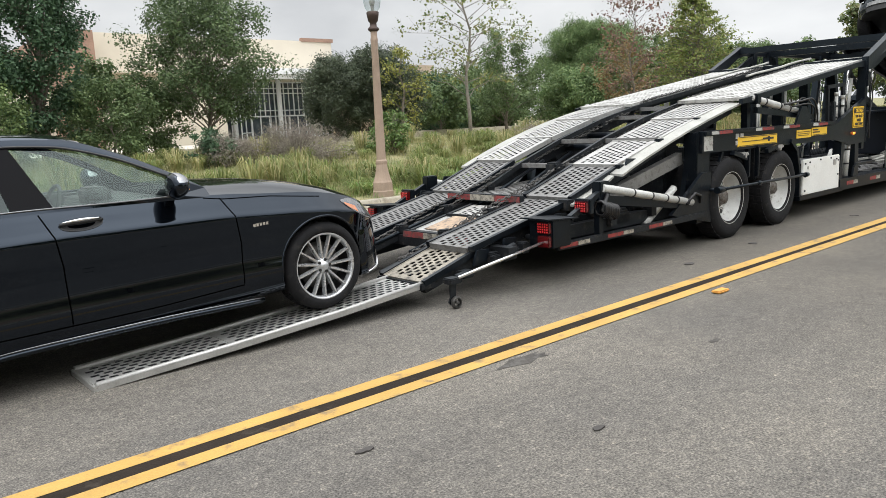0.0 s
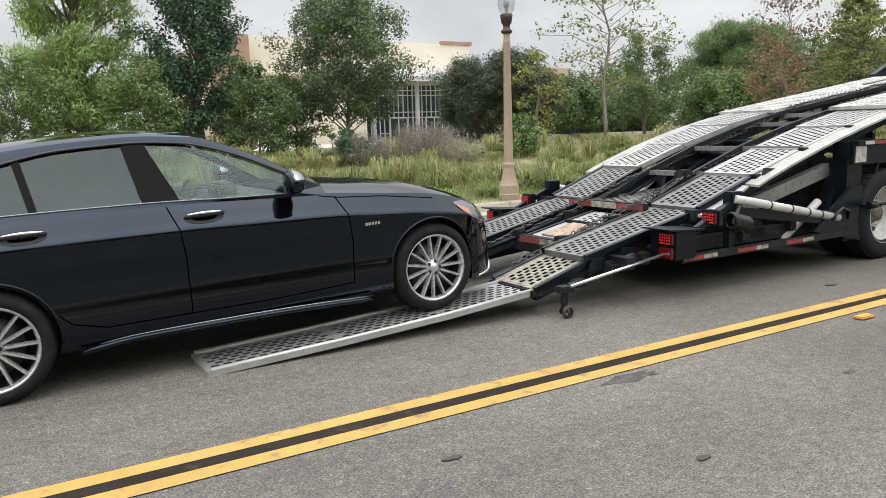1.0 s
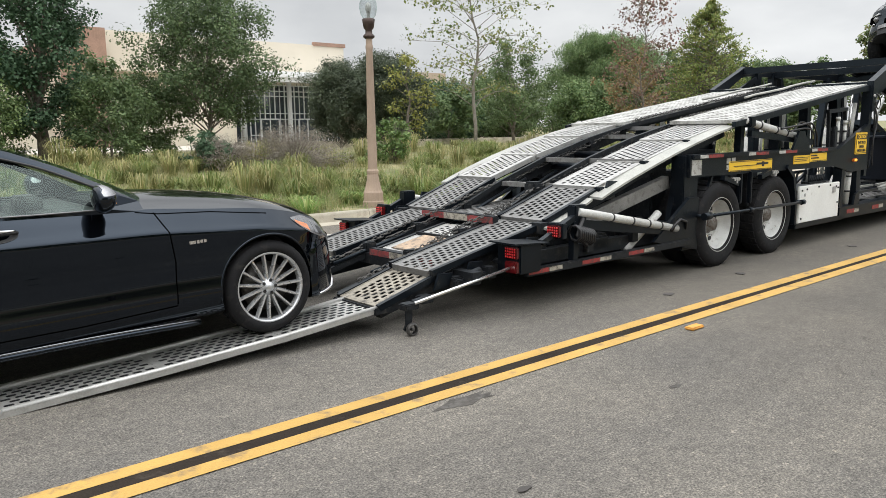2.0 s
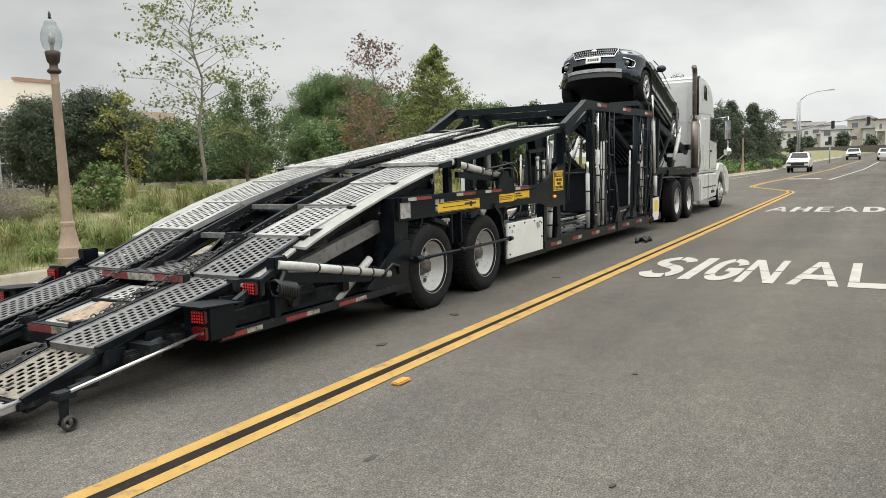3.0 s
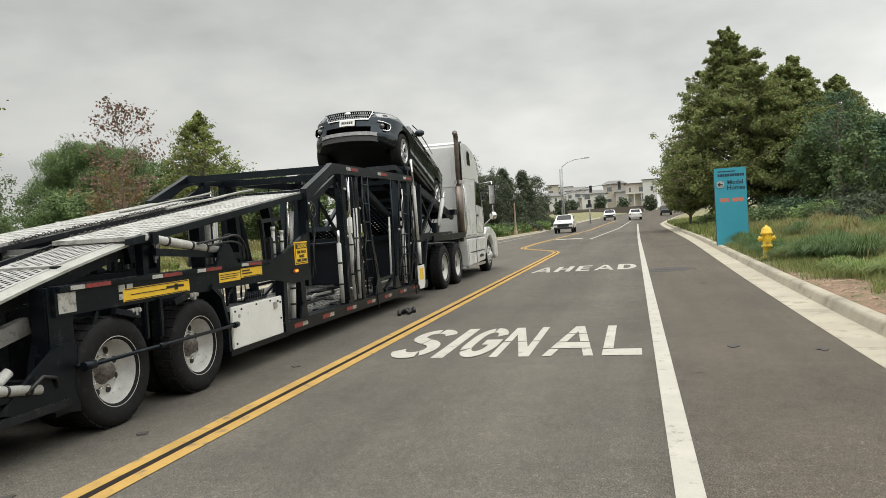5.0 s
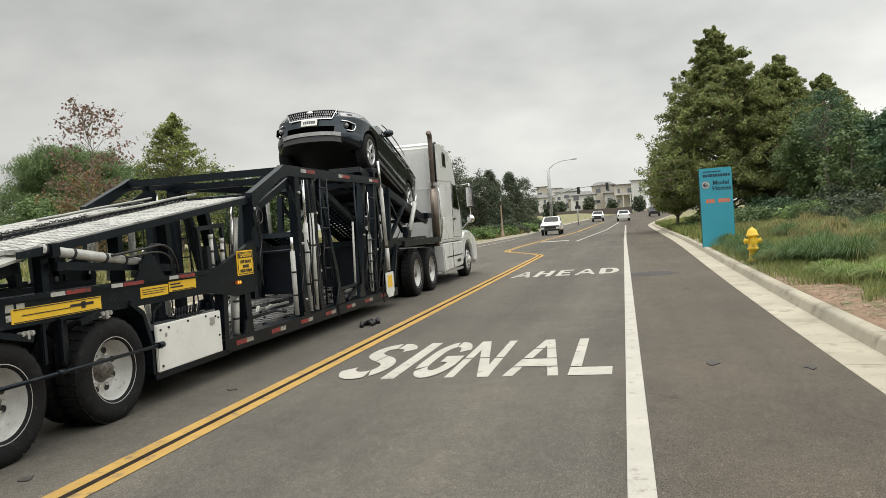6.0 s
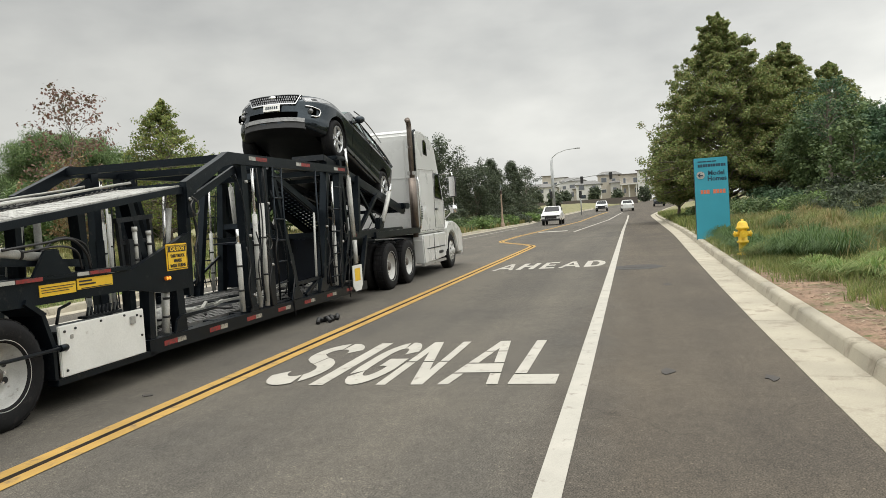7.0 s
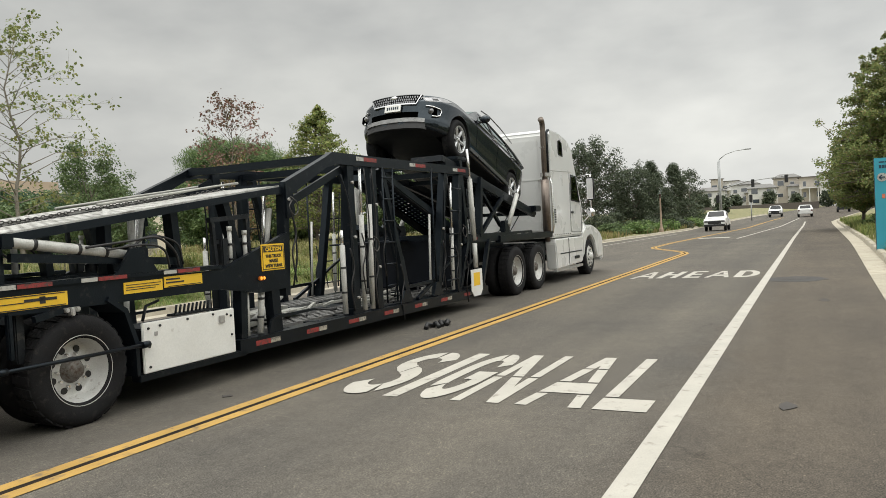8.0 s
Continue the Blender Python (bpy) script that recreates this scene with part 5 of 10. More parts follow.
both("guide_rod", lambda bm: [tube(bm, [(x, y, z0), (x + d, y, z1)], r, 8) for x, y, z0, z1, d, r in ((9.10, 0.16, 0.42, 2.2, 0.02, 0.018), (11.25, 0.1, 0.42, 1.75, 0.1, 0.02))], M["cylinder"], "pale steel guide rod")
both("hydraulic_hose", lambda bm: [tube(bm, bendy([(x, -0.005, z), (x + 0.06, -0.02, z - 0.25), (x - 0.03, -0.02, z - 0.5), (x + 0.05, 0.0, z - 0.85)]), 0.011, 6) for x, z in ((8.74, 1.3), (9.05, 1.5), (9.36, 1.25), (9.62, 1.7), (10.1, 1.0), (11.6, 1.3), (12.1, 1.2), (12.5, 1.0), (7.5, 1.8))], M["plastic"], "drooping black hydraulic hose")
both("gusset_ear", lambda bm: slab(bm, [(4.96, 1.24), (5.13, 1.47), (5.27, 1.47), (5.44, 1.24)], 0.0, 0.03), M["black"], "triangular lug on the girder")
both("air_fitting", lambda bm: [rbox(bm, x + 0.05 * i, x + 0.04 + 0.05 * i, -0.03, 0.03, z - 0.03 * (i % 2), z + 0.04, 0.008) for x, z in ((3.5, 0.93), (4.42, 0.97)) for i in range(3)], M["galv"])
both("lower_brace", lambda bm: (slab(bm, [(7.0, 0.41), (7.06, 0.56), (7.16, 0.60), (7.9, 0.60), (7.9, 0.57), (7.2, 0.56), (7.12, 0.41)], 0.01, 0.04), slab(bm, [(11.2, 0.40), (11.32, 0.62), (11.42, 0.62), (11.56, 0.40)], 0.01, 0.04), slab(bm, [(10.12, 0.40), (10.22, 0.58), (10.36, 0.58), (10.5, 0.40)], 0.01, 0.04)), M["black"])
M["navypanel"] = mat("dark_navy_panel", (0.006, 0.009, 0.016), 0.45, var=0.3, scale=3, fine=60, bump=0.08, spec=0.3)
one("headboard", lambda bm: (rbox(bm, 12.5, 12.6, 0.25, 2.55, 0.42, 1.30, 0.02), beam(bm, (10.5, 1.3, 1.32), (12.5, 1.3, 1.32), 0.5, 0.03), box(bm, 12.49, 12.5, 1.0, 1.5, 1.1, 1.13)), M["navypanel"], "dark headboard of the lower deck")


def post(bm, x0, z0, x1, z1, w, y=0.1):
    beam(bm, (x0, y, z0), (x1, y, z1), 0.12, w, (1, 0, 0))


both("post", lambda bm: post(bm, 8.90, 0.38, 8.92, 2.5, 0.15), M["black"])
both("post", lambda bm: post(bm, 9.53, 0.38, 9.53, 2.5, 0.125), M["black"])
both("post", lambda bm: (post(bm, 9.78, 2.43, 10.23, 1.07, 0.10), post(bm, 10.23, 1.10, 10.42, 0.40, 0.12), rbox(bm, 10.28, 10.52, 0.05, 0.15, 0.36, 0.52, 0.02)), M["black"])
both("post", lambda bm: post(bm, 11.46, 0.36, 11.96, 2.5, 0.12), M["black"])
both("post", lambda bm: post(bm, 12.28, 0.36, 12.55, 2.5, 0.14), M["black"])
both("post", lambda bm: (post(bm, 6.62, 0.36, 6.66, 1.0, 0.1), post(bm, 7.22, 0.36, 7.18, 1.0, 0.14), post(bm, 7.42, 0.8, 7.5, 2.15, 0.09)), M["black"])
both("post", lambda bm: (post(bm, 5.1, 1.2, 5.1, 1.74, 0.07, 0.3), post(bm, 5.95, 1.2, 5.9, 1.85, 0.09, 0.3), post(bm, 6.75, 1.28, 6.55, 1.94, 0.09, 0.2)), M["black"])
both("lower_frame", lambda bm: (beam(bm, (10.3, 0.08, 0.62), (11.5, 0.08, 0.64), 0.04, 0.05), beam(bm, (10.75, 0.08, 0.40), (11.3, 0.08, 0.62), 0.05, 0.05), beam(bm, (11.3, 0.08, 0.62), (12.3, 0.08, 1.05), 0.04, 0.04)), M["black"])
both("ladder", lambda bm: ([tube(bm, [(x, 0.03, 0.45), (x + 0.03, 0.03, 2.45)], 0.016, 6) for x in (9.72, 10.02)], [tube(bm, [(9.72, 0.03, 0.7 + 0.32 * i), (10.02, 0.03, 0.7 + 0.32 * i)], 0.014, 6) for i in range(6)], [tube(bm, [(11.75 + 0.1 * i, 0.03, 0.6 + 0.4 * i), (12.3 + 0.05 * i, 0.03, 0.6 + 0.4 * i)], 0.014, 6) for i in range(5)], tube(bm, [(11.35, 0.03, 0.62), (11.35, 0.03, 2.5)], 0.016, 6)), M["black"], "thin climbing rungs")
both("top_rail", lambda bm: (slab(bm, [(7.46, 2.16), (8.30, 2.50), (8.48, 2.585), (12.9, 2.60), (12.9, 2.47), (8.6, 2.43), (8.35, 2.38), (7.6, 2.02)], 0.02, 0.11), slab(bm, [(7.46, 2.16), (7.6, 2.02), (7.62, 1.75), (7.46, 1.72)], 0.02, 0.11), slab(bm, [(7.6, 1.95), (8.8, 2.42), (8.95, 2.2), (8.95, 2.1), (8.75, 2.3), (7.62, 1.85)], 0.12, 0.16)), M["black"])
for x in (9.05, 10.6, 12.2):
    for k, m in enumerate(("tapewhite", "red")):
        one("reflective_tape", lambda bm: box(bm, x + 0.2 * k, x + 0.2 * k + (0.19 if k == 0 else 0.34), 0.016, 0.02, 2.505, 2.56), M[m])
one("upper_cross_beam", lambda bm: [beam(bm, (x, 0.1, z), (x, WIDE - 0.1, z), 0.1, 0.1) for x, z in ((7.5, 2.1), (8.45, 2.5), (9.55, 2.47), (12.5, 2.5), (12.3, 1.35))], M["black"])
both("post_cylinder", lambda bm: [(tube(bm, [(x, y, 0.42), (x + s, y, zt)], 0.036, 10)) for x, y, zt, s in ((8.68, 0.08, 1.35, 0.0), (9.12, 0.05, 1.75, 0.03), (9.28, 0.02, 1.9, 0.05), (12.05, 0.06, 1.5, 0.05), (6.75, 0.12, 0.98, 0.02), (6.95, 0.1, 1.0, 0.08), (7.08, 0.2, 1.05, 0.05))], M["cylinder"], "off-white hydraulic cylinder")
both("cylinder_clamp", lambda bm: [tube(bm, [(x + s * f, y, 0.42 + (zt - 0.42) * f), (x + s * f, y, 0.445 + (zt - 0.42) * f)], 0.041, 10) for x, y, zt, s in ((8.68, 0.08, 1.35, 0.0), (9.12, 0.05, 1.75, 0.03), (9.28, 0.02, 1.9, 0.05), (12.05, 0.06, 1.5, 0.05), (6.95, 0.1, 1.0, 0.08)) for f in (0.3, 0.66)], M["plastic"], "black clamp")
both("thin_pipe", lambda bm: [tube(bm, bendy(p), 0.012, 6) for p in ([(8.80, 0.02, 0.45), (8.82, 0.0, 1.2), (8.80, 0.02, 1.9), (8.70, 0.06, 2.3)], [(9.40, 0.03, 0.45), (9.38, 0.02, 1.4), (9.42, 0.03, 2.35)], [(10.05, 0.1, 0.5), (10.1, 0.05, 0.9), (9.95, 0.06, 1.5), (9.8, 0.1, 2.1)], [(7.56, 0.06, 0.9), (7.62, 0.03, 1.3), (7.58, 0.04, 1.8), (7.52, 0.1, 2.05)], [(11.6, 0.04, 0.5), (11.72, 0.02, 1.2), (11.85, 0.04, 2.3)], [(12.2, 0.03, 0.5), (12.3, 0.0, 1.2), (12.42, 0.03, 2.3)], [(12.66, 0.0, 0.7), (12.72, -0.02, 1.3), (12.7, 0.0, 2.2)])], M["frame"], "thin dark pipe clipped beside the post")
both("cable_loop", lambda bm: [tube(bm, bendy([(x, -0.01, z), (x + 0.08, -0.03, z - 0.06), (x + 0.11, -0.03, z - 0.16), (x + 0.03, -0.03, z - 0.22), (x - 0.04, -0.02, z - 0.12), (x + 0.03, -0.01, z - 0.04)]), 0.008, 6) for x, z in ((7.50, 1.98), (9.35, 1.45), (12.45, 1.55))], M["hubsteel"], "loop of loose cable")
both("post_rod", lambda bm: [(tube(bm, [(x, y, z0), (x + s, y, zt)], 0.022, 8)) for x, y, z0, zt, s in ((8.68, 0.08, 1.35, 1.55, 0.0), (9.15, 0.05, 1.75, 2.4, 0.02), (12.1, 0.06, 1.5, 2.3, 0.05), (7.25, 0.25, 1.25, 2.0, 0.08))], M["chrome"])
both("strut_cylinder", lambda bm: (tube(bm, [(7.28, 0.24, 1.3), (7.4, 0.24, 1.85)], 0.036, 10), tube(bm, [(3.90, 0.10, 1.60), (5.25, 0.10, 1.40)], 0.047, 12), tube(bm, [(5.15, 0.42, 1.25), (5.25, 0.42, 1.85)], 0.04, 10), tube(bm, [(5.5, 0.4, 1.25), (5.5, 0.4, 1.8)], 0.035, 10)), M["cylinder"], "off-white hydraulic cylinder")
both("strut_band", lambda bm: [tube(bm, [(3.90 + 1.35 * f, 0.10, 1.60 - 0.2 * f), (3.93 + 1.35 * f, 0.10, 1.596 - 0.2 * f)], 0.052, 12) for f in (0.02, 0.25, 0.55, 0.75)], M["plastic"], "black clamp")
both("strut_arm", lambda bm: (beam(bm, (4.05, 0.1, 1.45), (5.75, 0.1, 1.32), 0.05, 0.07), rbox(bm, 5.2, 5.45, 0.12, 0.26, 1.34, 1.48, 0.015), beam(bm, (4.0, 0.2, 1.55), (4.0, 0.2, 1.22), 0.08, 0.08), rbox(bm, 3.94, 4.06, 0.03, 0.14, 1.52, 1.64, 0.015)), M["black"])
both("strut_hose", lambda bm: [tube(bm, bendy(p), r, 6) for p, r in (([(4.7, 0.04, 1.50), (5.15, 0.02, 1.54), (5.45, 0.0, 1.56), (5.68, 0.03, 1.42), (5.75, 0.05, 1.26)], 0.013), ([(4.9, 0.03, 1.47), (5.3, 0.0, 1.50), (5.52, 0.0, 1.44), (5.60, 0.02, 1.27)], 0.011), ([(5.2, 0.12, 1.45), (5.5, 0.16, 1.58), (5.85, 0.18, 1.5), (5.95, 0.2, 1.28)], 0.012))], M["plastic"], "looped black hose over the cylinder")
both("valve_tower", lambda bm: ([beam(bm, (x, 0.16, 1.2), (x - 0.04, 0.16, 1.74), 0.04, 0.045) for x in (6.38, 6.66, 6.92)], beam(bm, (6.30, 0.16, 1.72), (6.92, 0.16, 1.76), 0.05, 0.05), beam(bm, (6.36, 0.16, 1.48), (6.9, 0.16, 1.5), 0.04, 0.04), rbox(bm, 6.42, 6.52, 0.1, 0.2, 1.2, 1.52, 0.012)), M["frame"], "dark frame that holds the valves")
both("valve", lambda bm: [tube(bm, [(x, 0.12, 1.2), (x, 0.12, z)], r, 10) for x, z, r in ((6.56, 1.60, 0.024), (6.80, 1.55, 0.024))] + [tube(bm, [(x, 0.12, z), (x, 0.12, z + 0.05)], 0.03, 10) for x, z in ((6.56, 1.60), (6.80, 1.55))], M["cylinder"], "pale capped valve")
both("valve_ring", lambda bm: [tube(bm, [(x, 0.12, z), (x, 0.12, z + 0.025)], 0.03, 10) for x in (6.56, 6.80) for z in (1.28, 1.44)], M["plastic"], "black ring")
both("air_line", lambda bm: [tube(bm, bendy([(x, 0.0, 0.5), (x - 0.05, -0.01, 1.0), (x + 0.05, -0.01, 1.6), (x, 0.0, 2.4)]), 0.011, 6) for x in (9.2, 9.4, 11.9)], M["plastic"], "black air line")

# inclined decks at the front
one("tilted_deck", lambda bm: [perf(bm, (12.0, 2.78), (16.9, 1.80), y, y + 0.6, 0.12, 0.09, 0.006, (0.4, 0.35), 0.1) for y in (0.12, 1.55)], M["frame"], "dark tilted top runway that carries the parked car")
one("tilted_deck_beam", lambda bm: [beam(bm, (12.1, y, 2.66), (16.8, y, 1.72), 0.07, 0.13) for y in (0.14, 0.7, 1.58, 2.12)] + [beam(bm, (x, 0.12, 2.68 - (x - 12.1) * 0.2), (x, 2.2, 2.68 - (x - 12.1) * 0.2), 0.08, 0.08) for x in (12.3, 13.4, 14.5, 15.6, 16.7)], M["black"])
one("wheel_stop", lambda bm: (rbox(bm, 12.5, 12.95, 0.06, 0.72, 2.72, 2.80, 0.02), rbox(bm, 16.55, 16.95, 0.0, 0.72, 1.78, 1.92, 0.02)), M["black"])
one("inner_tilted_deck", lambda bm: perf(bm, (10.15, 2.40), (12.75, 1.446), 0.2, 0.85, 0.12, 0.09, 0.006, (0.45, 0.4), 0.1), M["black"], "dark perforated inner deck, tilted")
one("inner_tilted_deck", lambda bm: perf(bm, (12.2, 1.648), (13.6, 1.134), 1.65, 2.3, 0.12, 0.09, 0.006, (0.45, 0.4), 0.1), M["black"], "dark perforated inner deck, tilted")
one("inner_deck_beam", lambda bm: [beam(bm, (10.15, y, 2.33), (12.75, y, 1.37), 0.05, 0.1) for y in (0.23, 0.82)], M["frame"], "dark edge beam of the inner deck")
both("front_strut", lambda bm: (tube(bm, [(13.05, 0.05, 1.25), (12.98, 0.05, 2.4)], 0.05, 10), tube(bm, [(14.75, 0.0, 1.5), (15.35, 0.0, 2.15)], 0.05, 10), tube(bm, [(12.9, -0.02, 0.75), (12.9, -0.02, 1.2)], 0.045, 10)), M["cylinder"], "off-white hydraulic cylinder")
both("front_rod", lambda bm: (tube(bm, [(12.98, 0.05, 2.4), (12.92, 0.05, 2.95)], 0.028, 8), tube(bm, [(15.35, 0.0, 2.15), (15.52, 0.0, 2.33)], 0.028, 8)), M["chrome"])
both("front_frame", lambda bm: (rbox(bm, 12.6, 16.4, 0.05, 0.2, 1.20, 1.36, 0.012), beam(bm, (12.35, 0.08, 0.42), (12.75, 0.08, 1.24), 0.1, 0.09), beam(bm, (13.3, 0.05, 0.36), (13.75, 0.05, 1.24), 0.08, 0.07), beam(bm, (12.5, 0.1, 0.7), (13.2, 0.1, 0.95), 0.05, 0.05), post(bm, 12.75, 1.3, 12.6, 2.72, 0.1), post(bm, 13.4, 1.3, 13.55, 2.45, 0.1), beam(bm, (13.4, 0.1, 1.3), (14.75, 0.1, 2.1), 0.07, 0.07), rbox(bm, 14.55, 14.85, 0.0, 0.12, 1.36, 1.6, 0.02), beam(bm, (13.5, 0.12, 2.3), (14.6, 0.12, 1.5), 0.06, 0.06)), M["black"])
for x in (13.0, 15.4, 15.9):
    one("reflective_tape", lambda bm: box(bm, x, x + 0.2, 0.045, 0.05, 1.25, 1.31), M["red" if x < 15 else "tapewhite"])
one("gooseneck", lambda bm: (rbox(bm, 13.4, 15.4, 0.7, 1.9, 0.95, 1.2, 0.03), rbox(bm, 13.3, 13.6, 0.2, 2.4, 0.4, 1.0, 0.03), [beam(bm, (x, 0.1, 1.28), (x, WIDE - 0.1, 1.28), 0.12, 0.12) for x in (12.8, 14.0, 15.2, 16.3)]), M["black"])
flap = one("mud_flap", lambda bm: slab(bm, [(12.62, 0.72), (13.12, 0.72), (13.12, 0.33), (13.02, 0.23), (12.72, 0.23), (12.62, 0.33)], -0.05, -0.035), M["whitepanel"], "white mud flap with a yellow square")
one("flap_mark", lambda bm: box(bm, 12.72, 13.0, -0.054, -0.05, 0.42, 0.66), M["signyellow"], parent=flap)

# ---- passenger cars ----
SEDAN = dict(
    wide=[(-1.06, 0.60), (-0.95, 0.74), (-0.7, 0.83), (-0.3, 0.885), (0.4, 0.90), (1.5, 0.905), (2.3, 0.90), (2.84, 0.895), (3.1, 0.86), (3.3, 0.78), (3.45, 0.66), (3.56, 0.48), (3.62, 0.25)],
    floor=[(-1.06, 0.40), (-0.9, 0.28), (-0.5, 0.22), (0.0, 0.20), (2.9, 0.19), (3.3, 0.19), (3.62, 0.24)],
    belt=[(-1.06, 0.97), (-0.8, 1.03), (0.0, 1.035), (1.0, 1.02), (1.75, 0.985), (2.1, 0.965), (2.45, 0.925), (2.84, 0.88), (3.1, 0.825), (3.35, 0.74), (3.5, 0.66), (3.62, 0.55)],
    hood=[(1.9, 1.05), (2.2, 1.035), (2.6, 0.995), (2.95, 0.935), (3.2, 0.87), (3.45, 0.77), (3.56, 0.69), (3.62, 0.60)],
    trunk=[(-1.06, 1.02), (-0.95, 1.07), (-0.5, 1.075), (-0.3, 1.07)],
    cabin=(-0.42, 1.93), axles=(0.0, 2.85), arch=0.356, tyre=0.328,
    dlo_top=[(-0.36, 1.075), (-0.12, 1.215), (0.2, 1.33), (0.55, 1.385), (0.9, 1.395), (1.2, 1.372), (1.5, 1.285), (1.72, 1.18), (1.84, 1.115)],
    dlo_low=[(-0.36, 1.06), (0.2, 1.055), (0.9, 1.04), (1.5, 1.012), (1.84, 1.0)],
    roof=[(-0.86, 1.08), (-0.5, 1.235), (-0.1, 1.37), (0.35, 1.44), (0.85, 1.458), (1.25, 1.42), (1.6, 1.29), (1.85, 1.155), (2.08, 1.015)],
    glass=(0.805, 1.0, 0.475), ends=(-0.12, 1.38), pillars=(0.30, 0.91), b_pillar=((0.847, 0.978), (0.902, 1.12)), doors=(0.38, 1.08, 2.19), seam=(0.42, 0.97),
)
SUV = dict(
    wide=[(-0.98, 0.66), (-0.85, 0.80), (-0.5, 0.90), (0.2, 0.935), (1.5, 0.945), (2.5, 0.945), (2.95, 0.935), (3.2, 0.90), (3.42, 0.80), (3.58, 0.64), (3.68, 0.45), (3.72, 0.25)],
    floor=[(-0.98, 0.55), (-0.8, 0.36), (-0.3, 0.30), (2.9, 0.27), (3.3, 0.27), (3.72, 0.34)],
    belt=[(-0.98, 1.10), (-0.6, 1.17), (0.6, 1.13), (1.7, 1.09), (2.2, 1.08), (2.78, 1.06), (3.15, 1.01), (3.4, 0.965), (3.6, 0.92), (3.72, 0.86)],
    hood=[(1.9, 1.17), (2.3, 1.165), (2.8, 1.13), (3.2, 1.075), (3.5, 1.02), (3.64, 0.97), (3.72, 0.91)],
    trunk=[(-0.98, 1.15), (-0.9, 1.2), (-0.7, 1.21)],
    cabin=(-0.8, 1.95), axles=(0.0, 2.78), arch=0.42, tyre=0.37,
    dlo_top=[(-0.7, 1.25), (-0.5, 1.40), (-0.1, 1.53), (0.5, 1.575), (1.0, 1.57), (1.4, 1.48), (1.7, 1.32), (1.9, 1.15)],
    dlo_low=[(-0.7, 1.2), (0.2, 1.17), (1.0, 1.145), (1.9, 1.12)],
    roof=[(-0.97, 1.24), (-0.85, 1.45), (-0.55, 1.63), (0.2, 1.685), (0.9, 1.68), (1.4, 1.60), (1.75, 1.43), (2.0, 1.28), (2.18, 1.165)],
    glass=(0.842, 1.12, 0.43), ends=(-0.5, 1.4), pillars=(-0.05, 0.9), doors=(0.35, 1.0, 2.1), seam=(0.5, 1.05),
)


# how far the side stands in from the full width, from the sill up to the belt
TUCK = [(0.0, 0.16), (0.035, 0.07), (0.10, 0.036), (0.19, 0.014), (0.26, 0.007), (0.31, 0.010), (0.40, 0.017), (0.50, 0.018), (0.58, 0.013), (0.64, 0.009), (0.70, 0.006), (0.76, 0.003), (0.80, 0.002), (0.815, 0.006), (0.84, 0.022), (0.88, 0.044), (0.94, 0.075), (1.0, 0.108)]


def body_mesh(sp, n_ring=11):
    """The shell below the windows: one closed skin with the wheel openings cut out."""
    x0, x1 = sp["wide"][0][0], sp["wide"][-1][0]
    c0, c1 = sp["cabin"]
    xs = sorted(set([round(x0 + (x1 - x0) * i / 62, 4) for i in range(63)] + [c0 - 0.001, c0 + 0.001, c1 - 0.001, c1 + 0.001, *sp["doors"]]))
    fr = [i / 50 for i in range(51)]
    rings = []
    bm = bmesh.new()
    for x in xs:
        w, zb, zt = spline(sp["wide"], x), spline(sp["floor"], x), spline(sp["belt"], x)
        half = [(0.0, zb)] + [(max(0.04, w - spline(TUCK, f)), zb + f * (zt - zb)) for f in fr]
        wt = half[-1][0]
        if c0 < x < c1:
            half += [(wt - 0.05, zt - 0.005), (wt - 0.07, zt - 0.1), (wt - 0.09, 0.45), (wt * 0.5, 0.40), (0.0, 0.40)]
        else:
            zc = spline(sp["hood"] if x > c1 else sp["trunk"], x)
            half += [(wt * k, zt + (zc - zt) * (1 - k ** 2.4)) for k in (0.93, 0.8, 0.6, 0.3, 0.0)]
        ring = [bm.verts.new((x, -y, z)) for y, z in half] + [bm.verts.new((x, y, z)) for y, z in half[-2:0:-1]]
        rings.append(ring)
    n = len(rings[0])
    for a, b in zip(rings, rings[1:]):
        for k in range(n):
            f = bm.faces.new((a[k], a[(k + 1) % n], b[(k + 1) % n], b[k]))
            f.smooth = True
    bm.faces.new(rings[0])
    bm.faces.new(rings[-1][::-1])
    bmesh.ops.recalc_face_normals(bm, faces=bm.faces[:])
    me = bpy.data.meshes.new("shell")
    bm.to_mesh(me)
    bm.free()
    ob = new("shell", me)
    cut = bmesh.new()
    for ax in sp["axles"]:
        for s in (-1, 1):
            b2 = bmesh.new()
            lathe(b2, [(0.0, 0.0), (sp["arch"], 0.0), (sp["arch"], 0.5), (0.0, 0.5)], 40, (ax, s * 0.62 if s > 0 else -1.12, sp["tyre"] + 0.015), "y")
            bmesh.ops.remove_doubles(b2, verts=b2.verts[:], dist=1e-5)
            bmesh.ops.recalc_face_normals(b2, faces=b2.faces[:])
            merge(cut, b2)
    bmesh.ops.recalc_face_normals(cut, faces=cut.faces[:])
    cm = bpy.data.meshes.new("cut")
    cut.to_mesh(cm)
    cut.free()
    co = new("cut", cm)
    md = ob.modifiers.new("arches", "BOOLEAN")
    md.operation, md.object, md.solver = "DIFFERENCE", co, "EXACT"
    bpy.context.view_layer.update()
    res = bpy.data.meshes.new_from_object(ob.evaluated_get(bpy.context.evaluated_depsgraph_get()))
    bpy.data.objects.remove(ob)
    bpy.data.objects.remove(co)
    return res


